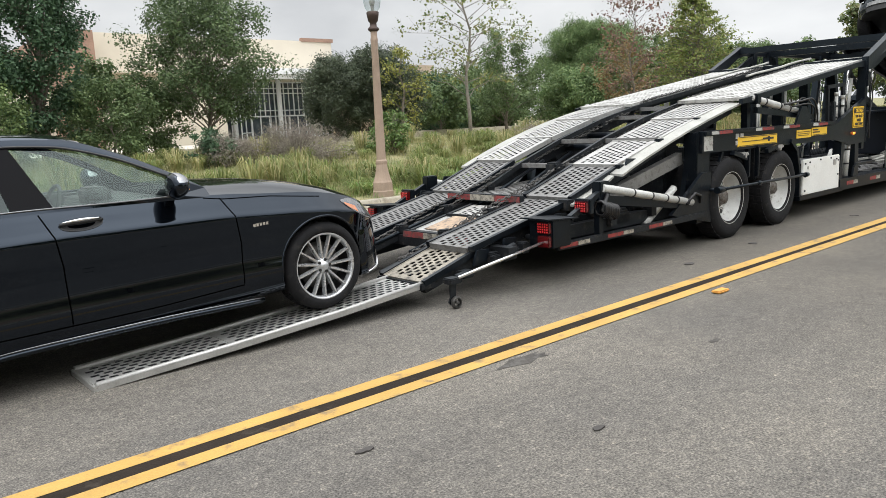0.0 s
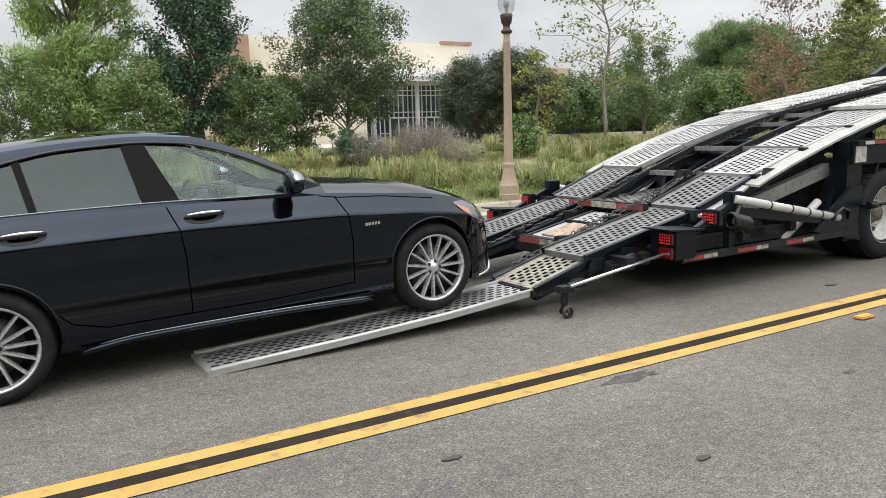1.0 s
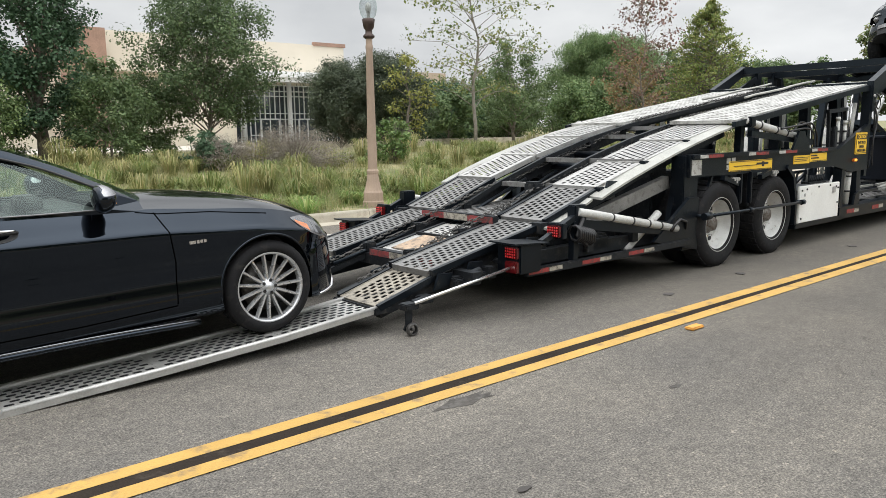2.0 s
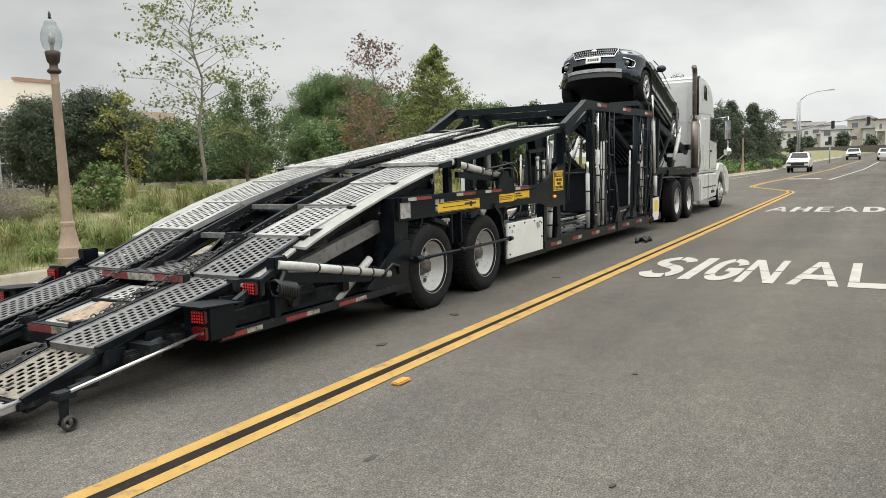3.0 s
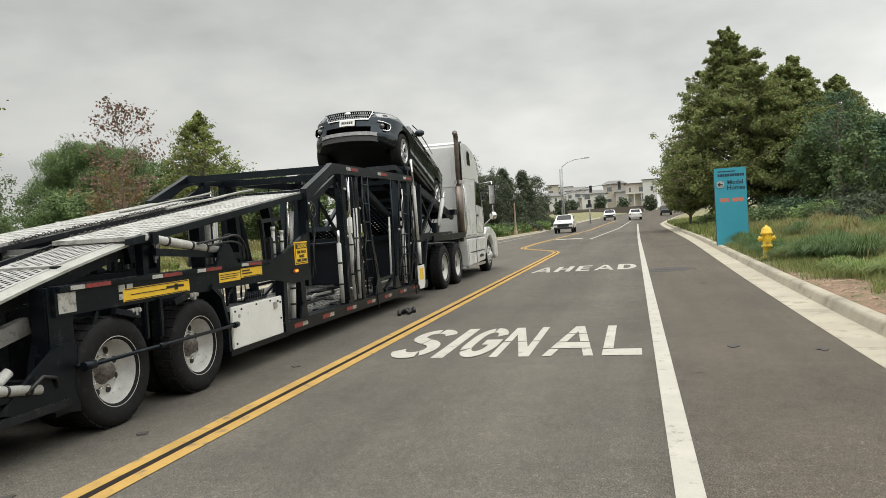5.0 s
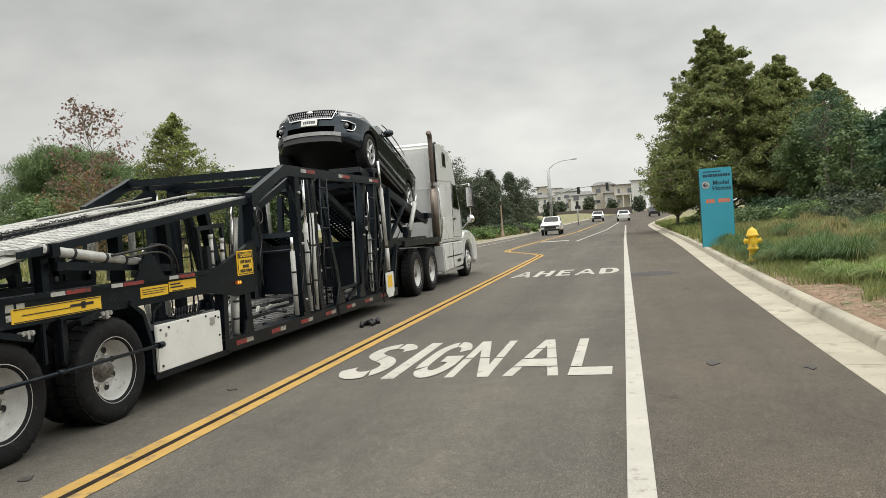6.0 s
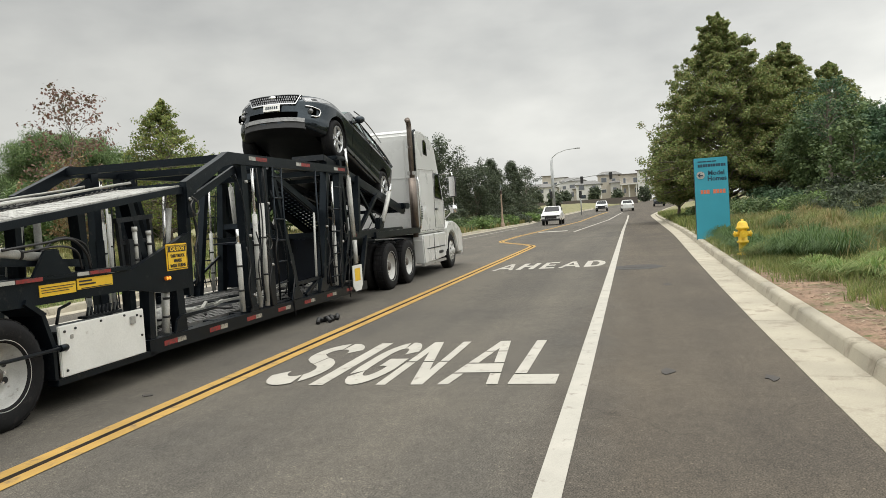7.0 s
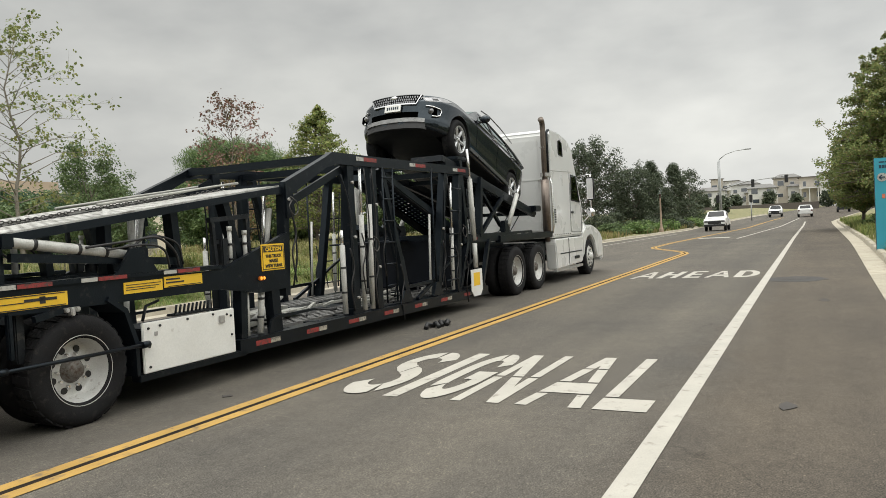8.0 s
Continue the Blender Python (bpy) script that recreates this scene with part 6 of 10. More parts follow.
def split_body(sp, me, paint, parent, wells):
    """Sort the skin's faces into the panels of the car."""
    src = bmesh.new()
    src.from_mesh(me)
    d0, d1, d2 = sp["doors"]
    r = sp["arch"] + 0.004
    groups = {}
    for f in src.faces:
        c = f.calc_center_median()
        zt, zb, w = spline(sp["belt"], c.x), spline(sp["floor"], c.x), spline(sp["wide"], c.x)
        in_arch = any(math.hypot(c.x - ax, c.z - sp["tyre"] - 0.015) < r for ax in sp["axles"]) and abs(c.y) > 0.55
        side = abs(c.y) > w - 0.13 and c.z < zt
        if in_arch or c.z < zb + 0.015 or (sp["cabin"][0] < c.x < sp["cabin"][1] and abs(c.y) < w - 0.12):
            g = "underside"
        elif side and d1 <= c.x < d2 and c.z > zb + 0.12:
            g = "front_door"
        elif side and -0.05 <= c.x < d1 and c.z > zb + 0.12:
            g = "rear_door"
        elif c.x > sp["wide"][-1][0] - 0.32 and c.z < zt - 0.06:
            g = "front_bumper"
        elif c.x < sp["wide"][0][0] + 0.3 and c.z < 0.75:
            g = "rear_bumper"
        elif side and c.x >= d2:
            g = "fender"
        elif c.x > sp["cabin"][1] and not side:
            g = "bonnet"
        elif c.x < sp["cabin"][0] and not side:
            g = "boot_lid"
        else:
            g = "body"
        if g in ("front_door", "rear_door", "fender"):
            g += "|" + ("r" if c.y < 0 else "l")
        groups.setdefault(g, []).append(f)
    for g, fs in groups.items():
        out = bmesh.new()
        idx = {}
        for f in fs:
            vs = []
            for v in f.verts:
                if v not in idx:
                    idx[v] = out.verts.new(v.co)
                vs.append(idx[v])
            nf = out.faces.new(vs)
            nf.smooth = f.smooth
        ob = (parts if g == "body" else part)(g.split("|")[0], out, M["plastic"] if g == "underside" else paint, parent)
        ob.data.set_sharp_from_angle(angle=radians(38))
    src.free()


def car_glass_y(sp, z):
    w, z0, k = sp["glass"]
    t = max(0.0, z - z0)
    return w - k * t - 0.25 * t * t


def greenhouse(sp, paint, parent, pane, rear_pane):
    lo_t, hi_t = sp["dlo_top"][0][0], sp["dlo_top"][-1][0]
    n = 40
    xs = [lo_t + (hi_t - lo_t) * i / n for i in range(n + 1)]
    rx0, rx1 = sp["roof"][0][0], sp["roof"][-1][0]
    yy = lambda z: car_glass_y(sp, z)
    e0, e1 = sp["ends"]
    tuck = lambda x: 0.085 * min(1.0, max(0.0, (x - rx1 + 0.75) / 0.75)) ** 2
    for s in (-1, 1):
        # frame between the window tops and the roof line
        bm = bmesh.new()
        a, b = [], []
        for i in range(n + 1):
            x = xs[i]
            zt = spline(sp["dlo_top"], x)
            xr = rx0 + (rx1 - rx0) * i / n
            zr = spline(sp["roof"], xr)
            a.append((x, s * (yy(zt) + 0.004), zt))
            b.append((xr, s * (yy(zr) - tuck(xr)), zr))
        mid = [tuple((p[k] + q[k]) / 2 + (s * 0.012 if k == 1 else 0) for k in range(3)) for p, q in zip(a, b)]
        rows = [[bm.verts.new(p) for p in r] for r in (a, mid, b)]
        for r0, r1 in zip(rows, rows[1:]):
            for i in range(n):
                bm.faces.new((r0[i], r0[i + 1], r1[i + 1], r1[i])).smooth = True
        # sill under the windows
        low = [(x, s * (yy(spline(sp["dlo_low"], x)) + 0.004), spline(sp["dlo_low"], x)) for x in xs]
        bel = [(rx0 + (rx1 - rx0) * i / n, s * (spline(sp["wide"], rx0 + (rx1 - rx0) * i / n) - 0.10), spline(sp["belt"], rx0 + (rx1 - rx0) * i / n) - 0.012) for i in range(n + 1)]
        r0, r1 = [bm.verts.new(p) for p in low], [bm.verts.new(p) for p in bel]
        for i in range(n):
            bm.faces.new((r0[i], r0[i + 1], r1[i + 1], r1[i])).smooth = True
        for k in (0, n):
            bm.faces.new((rows[0][k], rows[1][k], rows[2][k], r1[k], r0[k]))
        part("window_frame", bm, paint, parent)
        # panes with pillars between
        p0, p1 = sp["pillars"]
        cuts = [(lo_t + 0.03, p0 + 0.0, rear_pane, "quarter_window"), (p0 + 0.0, p1 + 0.02, rear_pane, "rear_side_window"), (p1 - 0.02, hi_t, pane, "front_side_window")]
        for xa, xb, m, nm in cuts:
            bm = bmesh.new()
            k = 14
            top, bot = [], []
            for i in range(k + 1):
                x = xa + (xb - xa) * i / k
                z1, z0 = spline(sp["dlo_top"], x), spline(sp["dlo_low"], x)
                top.append(bm.verts.new((x, s * (yy(z1) - 0.008), z1)))
                bot.append(bm.verts.new((x, s * (yy(z0) - 0.008), z0)))
            for i in range(k):
                bm.faces.new((bot[i], bot[i + 1], top[i + 1], top[i])).smooth = True
            part(nm, bm, m, parent).visible_shadow = False
        bm = bmesh.new()
        for px, wd in ((p1, 0.058), (p0, 0.022)):
            z1, z0 = spline(sp["dlo_top"], px) + 0.01, spline(sp["dlo_low"], px) - 0.01
            xb = px + 0.06 if wd > 0.03 else px + 0.02
            pts = [(px - wd - 0.03, z1), (px + wd - 0.03, z1), (xb + wd, z0), (xb - wd, z0)]
            if wd > 0.03 and "b_pillar" in sp:
                (ta, tb), (ba, bb) = sp["b_pillar"]
                pts = [(ta, z1), (tb, z1 - 0.006), (bb, z0), (ba, z0)]
            add(bm, [(x, s * (yy(z) + 0.004), z) for x, z in pts] + [(x, s * (yy(z) - 0.02), z) for x, z in pts], ((0, 1, 2, 3), (7, 6, 5, 4), (0, 4, 5, 1), (1, 5, 6, 2), (2, 6, 7, 3), (3, 7, 4, 0)))
        parts("pillar_cover", bm, M["trimblack"], parent)
        bm = bmesh.new()
        tube(bm, [(x, s * (yy(spline(sp["dlo_low"], x)) + 0.008), spline(sp["dlo_low"], x) - 0.004) for x in xs], 0.006, 5)
        part("window_trim", bm, M["satin"], parent)
        bm = bmesh.new()
        tube(bm, [(x, s * (yy(spline(sp["dlo_top"], x)) + 0.006), spline(sp["dlo_top"], x) + 0.004) for x in xs], 0.008, 5)
        part("window_seal", bm, M["plastic"], parent)
    # roof skin
    bm = bmesh.new()
    rows = []
    for i in range(25):
        x = e0 + (e1 - e0) * i / 24
        z = spline(sp["roof"], x)
        w = yy(z)
        rows.append([bm.verts.new((x + 0.05 * (1 - u * u) * (1 if i > 20 else 0), u * w, z + 0.035 * (1 - u * u))) for u in (-1, -0.93, -0.7, -0.35, 0, 0.35, 0.7, 0.93, 1)])
    for r0, r1 in zip(rows, rows[1:]):
        for k in range(8):
            bm.faces.new((r0[k], r1[k], r1[k + 1], r0[k + 1])).smooth = True
    part("roof", bm, paint, parent)
    # front and rear glass
    for nm, xa, xb, bow in (("windscreen", e1, rx1, 0.16), ("rear_window", e0, rx0, -0.10)):
        bm = bmesh.new()
        rows = []
        for i in range(9):
            t = i / 8
            x = xa + (xb - xa) * t
            z = spline(sp["roof"], x)
            w = yy(z) - 0.015 - (tuck(x) if nm == "windscreen" else 0.0)
            rows.append([bm.verts.new((x + bow * (1 - u * u) * t, u * w, z + 0.035 * (1 - u * u) * (1 - t))) for u in (-1, -0.8, -0.4, 0, 0.4, 0.8, 1)])
        for r0, r1 in zip(rows, rows[1:]):
            for k in range(6):
                bm.faces.new((r0[k], r1[k], r1[k + 1], r0[k + 1])).smooth = True
        part(nm, bm, pane if nm == "windscreen" else rear_pane, parent).visible_shadow = False


M["discsteel"] = mat("brake_disc_steel", (0.09, 0.085, 0.08), 0.45, metal=0.6, var=0.2, scale=20, fine=150, bump=0.05)


def car_wheel(parent, x, y, r, side, spokes, rim_r, z=None):
    """An alloy wheel whose outer face looks to side * y."""
    s = side
    w = 0.225
    prof = [(rim_r, 0.03), (rim_r * 1.03, 0.0), (r * 0.86, -0.006), (r * 0.95, 0.008), (r, 0.04), (r, w - 0.04), (r * 0.95, w - 0.01), (rim_r, w)]
    bm = bmesh.new()
    lathe(bm, [(a, y - s * b) for a, b in prof], 44, (x, 0, r), "y")
    wheel = part("wheel", bm, M["rubber"], parent, "black tyre on a bright spoked alloy wheel", True)
    bm = bmesh.new()
    for k in range(44):
        for j, v in enumerate((0.055, 0.10, 0.145)):
            a = 2 * math.pi * (k + 0.33 * j) / 44
            p = Vector((x + math.cos(a) * r, y - s * (v + 0.02), r + math.sin(a) * r))
            t = Vector((-math.sin(a), 0, math.cos(a))) * 0.016
            beam(bm, p - t, p + t, 0.034, 0.008, (math.cos(a), 0, math.sin(a)))
    part("tread", bm, M["rubber"], wheel)
    bm = bmesh.new()
    lathe(bm, [(a, y - s * b) for a, b in ((rim_r, 0.03), (rim_r * 1.035, 0.002), (rim_r * 0.985, 0.004), (rim_r * 0.95, 0.02), (rim_r * 0.93, 0.06))], 44, (x, 0, r), "y")
    part("rim_lip", bm, M["alloy"], wheel, "", True)
    bm = bmesh.new()
    lathe(bm, [(a, y - s * b) for a, b in ((rim_r * 0.93, 0.05), (rim_r * 0.90, 0.15), (0.02, 0.16))], 36, (x, 0, r), "y")
    part("barrel", bm, M["alloydark"], wheel, "", True)
    bm = bmesh.new()
    lathe(bm, [(a, y - s * b) for a, b in ((rim_r * 0.72, 0.115), (rim_r * 0.72, 0.10), (rim_r * 0.3, 0.10))], 36, (x, 0, r), "y")
    part("brake_disc", bm, M["discsteel"], wheel, "grey brake disc")
    bm = bmesh.new()
    for k in range(spokes):
        a = 2 * math.pi * k / spokes
        d, t = Vector((math.cos(a), 0, math.sin(a))), Vector((-math.sin(a), 0, math.cos(a)))
        c = Vector((x, y, r))
        wi, wo = (0.0115, 0.0085) if spokes > 9 else (0.022, 0.030)
        i0, o0 = c + d * rim_r * 0.24, c + d * rim_r * 0.97
        q = []
        for p, ww, dep in ((i0, wi, 0.03), (o0, wo, 0.012)):
            q += [p - t * ww * 0.62 - Vector((0, s * dep, 0)), p + t * ww * 0.62 - Vector((0, s * dep, 0)), p + t * ww * 1.25 - Vector((0, s * (dep + 0.03), 0)), p - t * ww * 1.25 - Vector((0, s * (dep + 0.03), 0))]
        add(bm, q, ((0, 1, 5, 4), (1, 2, 6, 5), (2, 3, 7, 6), (3, 0, 4, 7), (0, 3, 2, 1), (4, 5, 6, 7)))
    parts("spoke", bm, M["alloy"], wheel)
    bm = bmesh.new()
    lathe(bm, [(a, y - s * b) for a, b in ((rim_r * 0.28, 0.06), (rim_r * 0.25, 0.034), (rim_r * 0.14, 0.03), (rim_r * 0.125, 0.016), (0.0, 0.014))], 24, (x, 0, r), "y")
    part("wheel_centre", bm, M["alloy"], wheel, "", True)
    bm = bmesh.new()
    for k in range(5):
        a = 2 * math.pi * k / 5
        px, pz = x + math.cos(a) * rim_r * 0.195, r + math.sin(a) * rim_r * 0.195
        tube(bm, [(px, y - s * 0.026, pz), (px, y - s * 0.04, pz)], 0.012, 8)
    parts("bolt_hole", bm, M["plastic"], wheel)
    return wheel


def skin_y(sp, x, z):
    """Half width of the body at a place on its side."""
    w, zb, zt = spline(sp["wide"], x), spline(sp["floor"], x), spline(sp["belt"], x)
    f = (z - zb) / max(0.01, zt - zb)
    return w - spline(TUCK, f)


def curve(pts, k=6):
    """The same line with points in between."""
    return [(a[0] + (b[0] - a[0]) * i / k, a[1] + (b[1] - a[1]) * i / k) for a, b in zip(pts, pts[1:]) for i in range(k)] + [pts[-1]]


def seams(sp, parent, lines):
    for s in (-1, 1):
        for pts in lines:
            bm = bmesh.new()
            tube(bm, [(x, s * (skin_y(sp, x, z) - 0.001), z) for x, z in curve(pts)], 0.0045, 6)
            part("door_gap", bm, M["gap"], parent)


def seat(parent, x, y):
    bm = bmesh.new()
    rbox(bm, x - 0.25, x + 0.25, y - 0.24, y + 0.24, 0.42, 0.60, 0.05)
    b2 = bmesh.new()
    rbox(b2, -0.07, 0.07, -0.24, 0.24, 0.0, 0.60, 0.05)
    bmesh.ops.transform(b2, matrix=pose(x - 0.24, y, 0.55, 0, -16, 0), verts=b2.verts[:])
    merge(bm, b2)
    b2 = bmesh.new()
    rbox(b2, -0.05, 0.05, -0.13, 0.13, 0.0, 0.18, 0.04)
    bmesh.ops.transform(b2, matrix=pose(x - 0.42, y, 1.13, 0, -10, 0), verts=b2.verts[:])
    merge(bm, b2)
    part("seat", bm, M["seat"], parent, "dark leather seat", True)


def cabin(sp, parent, wheel_y=0.38):
    c1 = sp["cabin"][1]
    zb = spline(sp["belt"], c1)
    bm = bmesh.new()
    rbox(bm, c1 - 0.45, c1 + 0.02, -0.72, 0.72, zb - 0.3, zb - 0.0, 0.06)
    rbox(bm, c1 - 0.42, c1 - 0.28, -0.16, 0.16, zb - 0.04, zb + 0.09, 0.02)
    part("dashboard", bm, M["seat"], parent, "", True)
    bm = bmesh.new()
    pts = []
    for k in range(25):
        a = 2 * math.pi * k / 24
        pts.append((c1 - 0.56 + 0.07 * math.sin(a), wheel_y + 0.18 * math.cos(a), zb - 0.06 + 0.165 * math.sin(a)))
    tube(bm, pts, 0.015, 6, False)
    beam(bm, (c1 - 0.56, wheel_y - 0.17, zb - 0.06), (c1 - 0.56, wheel_y + 0.17, zb - 0.06), 0.03, 0.05)
    beam(bm, (c1 - 0.56, wheel_y, zb - 0.06), (c1 - 0.36, wheel_y, zb - 0.12), 0.06, 0.06)
    part("steering_wheel", bm, M["seat"], parent)
    for y in (-0.38, 0.38):
        seat(parent, c1 - 1.05, y)
        seat(parent, c1 - 1.9, y)


def door_handle(sp, parent, x, z):
    for s in (-1, 1):
        y = s * skin_y(sp, x, z)
        bm = bmesh.new()
        k = 12
        tube(bm, [(x - 0.12 + 0.24 * i / k, y + s * (0.012 + 0.022 * math.sin(math.pi * i / k)), z + 0.006 * math.sin(math.pi * i / k)) for i in range(k + 1)], [0.009 + 0.006 * math.sin(math.pi * i / k) for i in range(k + 1)], 8)
        h = part("door_handle", bm, M["plastic"], parent, "black door handle with a chrome strip", True)
        bm = bmesh.new()
        tube(bm, [(x - 0.11 + 0.22 * i / k, y + s * (0.022 + 0.022 * math.sin(math.pi * i / k)), z + 0.012 + 0.006 * math.sin(math.pi * i / k)) for i in range(k + 1)], [0.004 + 0.0055 * math.sin(math.pi * i / k) for i in range(k + 1)], 6)
        part("handle_strip", bm, M["trimchrome"], h)
        bm = bmesh.new()
        n = 28
        rim = [(x + 0.122 * math.cos(6.2832 * i / n), z - 0.012 + 0.036 * math.sin(6.2832 * i / n)) for i in range(n)]
        mid = bm.verts.new((x, s * (skin_y(sp, x, z - 0.012) - 0.006), z - 0.012))
        ring = [bm.verts.new((a, s * (skin_y(sp, a, b) + 0.0035), b)) for a, b in rim]
        for i in range(n):
            bm.faces.new((mid, ring[i], ring[(i + 1) % n]))
        part("handle_cup", bm, M["plastic"], h)


def mirror(sp, parent, x, z, paint, blink="amber"):
    for s in (-1, 1):
        y = s * (car_glass_y(sp, z) + 0.02)
        bm = bmesh.new()
        b2 = bmesh.new()
        bmesh.ops.create_icosphere(b2, subdivisions=3, radius=1.0)
        for v in b2.verts:
            v.co = Vector((x + v.co.x * 0.088 * (1.0 if v.co.x > 0 else 0.55), y + s * 0.13 + v.co.y * 0.11, z + v.co.z * 0.082))
        merge(bm, b2)
        mo = part("door_mirror", bm, paint, parent, "door mirror with a bright cap", True)
        bm = bmesh.new()
        beam(bm, (x + 0.02, y - s * 0.01, z - 0.06), (x + 0.01, y + s * 0.1, z - 0.045), 0.06, 0.03)
        part("mirror_foot", bm, M["plastic"], mo)
        bm = bmesh.new()
        bmesh.ops.create_icosphere(bm, subdivisions=3, radius=1.0)
        bmesh.ops.delete(bm, geom=[v for v in bm.verts if v.co.z < 0.12 or v.co.x < -0.35], context="VERTS")
        for v in bm.verts:
            v.co = Vector((x + v.co.x * 0.091 * (1.0 if v.co.x > 0 else 0.55), y + s * 0.13 + v.co.y * 0.113, z + v.co.z * 0.085))
        part("mirror_cap", bm, M["studs"] if blink == "amber" else paint, mo, "", True)
        bm = bmesh.new()
        b2 = bmesh.new()
        rbox(b2, x + 0.03, x + 0.074, y + s * 0.15 - 0.03, y + s * 0.15 + 0.055, z - 0.036, z - 0.022, 0.005)
        merge(bm, b2)
        part("indicator", bm, M[blink], mo)


def headlamp(sp, parent, low, high, amber=True):
    """A lens that follows the body's corner between two edges of (x, z), with what shines behind it."""
    x0, x1 = low[0][0], low[-1][0]

    def patch(s, u0, u1, v0, v1, proud, nu=14, nv=6):
        bm = bmesh.new()
        rows = []
        for i in range(nu + 1):
            x = x0 + (x1 - x0) * (u0 + (u1 - u0) * i / nu)
            za, zb = spline(low, x), spline(high, x)
            rows.append([bm.verts.new((x, s * (skin_y(sp, x, z) + proud), z)) for z in (za + (zb - za) * (v0 + (v1 - v0) * j / nv) for j in range(nv + 1))])
        for p, q in zip(rows, rows[1:]):
            for j in range(nv):
                bm.faces.new((p[j], q[j], q[j + 1], p[j + 1])).smooth = True
        return bm

    for s in (-1, 1):
        lens = part("headlamp", patch(s, 0, 1, 0, 1, 0.004), M["headlamp"], parent, "clear headlamp with an amber side reflector" if amber else "dark clear headlamp")
        part("lamp_bezel", patch(s, 0.55, 0.97, 0.18, 0.8, 0.0055), M["studs"], lens)
        part("lamp_projector", patch(s, 0.66, 0.82, 0.25, 0.7, 0.007), M["plastic"], lens)
        if amber:
            part("amber_reflector", patch(s, 0.08, 0.40, 0.12, 0.5, 0.006), M["amberglass"], lens)


M["amberglass"] = mat("amber_reflector", (0.50, 0.16, 0.05), 0.2, var=0.2, scale=30, fine=150, bump=0.1, coat=0.5)
M["studs"] = mat("satin_chrome_stud", (0.3, 0.3, 0.31), 0.25, metal=0.9, var=0.1, bump=0.0)
M["headlamp"] = mat("headlamp_lens", (0.13, 0.13, 0.135), 0.06, metal=0.4, var=0.35, scale=26, fine=120, bump=0.3, coat=1.0)
M["capchrome"] = mat("mirror_cap", (0.16, 0.165, 0.175), 0.15, metal=0.8, var=0.1, bump=0.0, coat=1.0)


def build_sedan():
    car = thing("sedan", "glossy black four-door sedan with its front wheels on a loading ramp", "car")
    car.matrix_basis = Matrix.Translation((1.40, 6.05, -0.003)) @ pose(0, 0, 0, 0, -2.7, 0)
    sp = SEDAN
    split_body(sp, body_mesh(sp), M["blackcar"], car, None)
    greenhouse(sp, M["blackcar"], car, M["glass"], M["darkglass"])
    for ax in sp["axles"]:
        for s in (-1, 1):
            car_wheel(car, ax, s * 0.885, sp["tyre"], s, 15, 0.243)
    cabin(sp, car)
    seams(sp, car, [[(1.03, 1.0), (1.076, 0.864), (1.095, 0.69), (1.093, 0.5), (1.09, 0.345)], [(2.13, 0.94), (2.187, 0.813), (2.209, 0.613), (2.2, 0.5), (2.19, 0.345)], [(1.09, 0.335), (1.6, 0.325), (2.19, 0.335)],
                    [(0.36, 0.46), (0.42, 0.40), (0.6, 0.345), (1.09, 0.335)], [(2.02, 0.955), (2.155, 0.93), (2.5, 0.9), (2.9, 0.84)], [(3.25, 0.62), (3.22, 0.5), (3.2, 0.4)]])
    door_handle(sp, car, 1.24, 0.93)
    door_handle(sp, car, 0.245, 0.938)
    mirror(sp, car, 1.80, 1.07, M["blackcar"])
    headlamp(sp, car, [(3.09, 0.775), (3.17, 0.70), (3.30, 0.625), (3.45, 0.57)], [(3.09, 0.785), (3.18, 0.785), (3.30, 0.74), (3.45, 0.65)])
    for s in (-1, 1):
        bm = bmesh.new()
        k = 20
        sill = [(0.42, 0.232), (0.77, 0.258), (1.28, 0.25), (1.65, 0.24), (2.33, 0.206)]
        xs = [0.45 + 1.88 * i / k for i in range(k + 1)]
        tube(bm, [(x, s * (skin_y(sp, x, 0.245) + 0.012), spline(sill, x) - 0.018) for x in xs], 0.018, 8)
        part("side_skirt", bm, M["blackcar"], car, "", True)
        bm = bmesh.new()
        tube(bm, [(x, s * (skin_y(sp, x, 0.25) + 0.014), spline(sill, x) + 0.004) for x in xs[1:]], [0.003 + 0.006 * math.sin(math.pi * i / k) for i in range(k)], 6)
        part("skirt_trim", bm, M["capchrome"], car)
        bm = bmesh.new()
        for i in range(5):
            x = 2.305 + 0.024 * i
            y = s * (skin_y(sp, x, 0.728) + 0.001)
            box(bm, x, x + (0.018 if i else 0.022), min(y, y + s * 0.004), max(y, y + s * 0.004), 0.718, 0.738)
        parts("badge_letter", bm, M["trimchrome"], car, "small bright badge bar")
        bm = bmesh.new()
        for ax in sp["axles"]:
            tube(bm, [(ax + 0.362 * math.cos(a), s * (skin_y(sp, ax + 0.362 * math.cos(a), max(0.3, 0.343 + 0.362 * math.sin(a))) - 0.004), 0.343 + 0.362 * math.sin(a)) for a in (radians(-8 + 196 * i / 24) for i in range(25))], 0.009, 6)
        parts("arch_lip", bm, M["blackcar"], car, "", True)
        bm = bmesh.new()
        tube(bm, [(x, s * (spline(sp["wide"], x) + 0.018), 0.19 + 0.9 * max(0, x - 3.46)) for x in (3.27, 3.32, 3.37, 3.42, 3.46, 3.50, 3.54)], [0.004, 0.008, 0.011, 0.012, 0.012, 0.01, 0.004], 8)
        part("bumper_trim", bm, M["trimchrome"], car)
    # lower half of the front bumper, fuller than the shell behind it
    bm = bmesh.new()
    bx = [3.205 + 0.415 * (i / 16) ** 0.8 for i in range(17)]
    rows = []
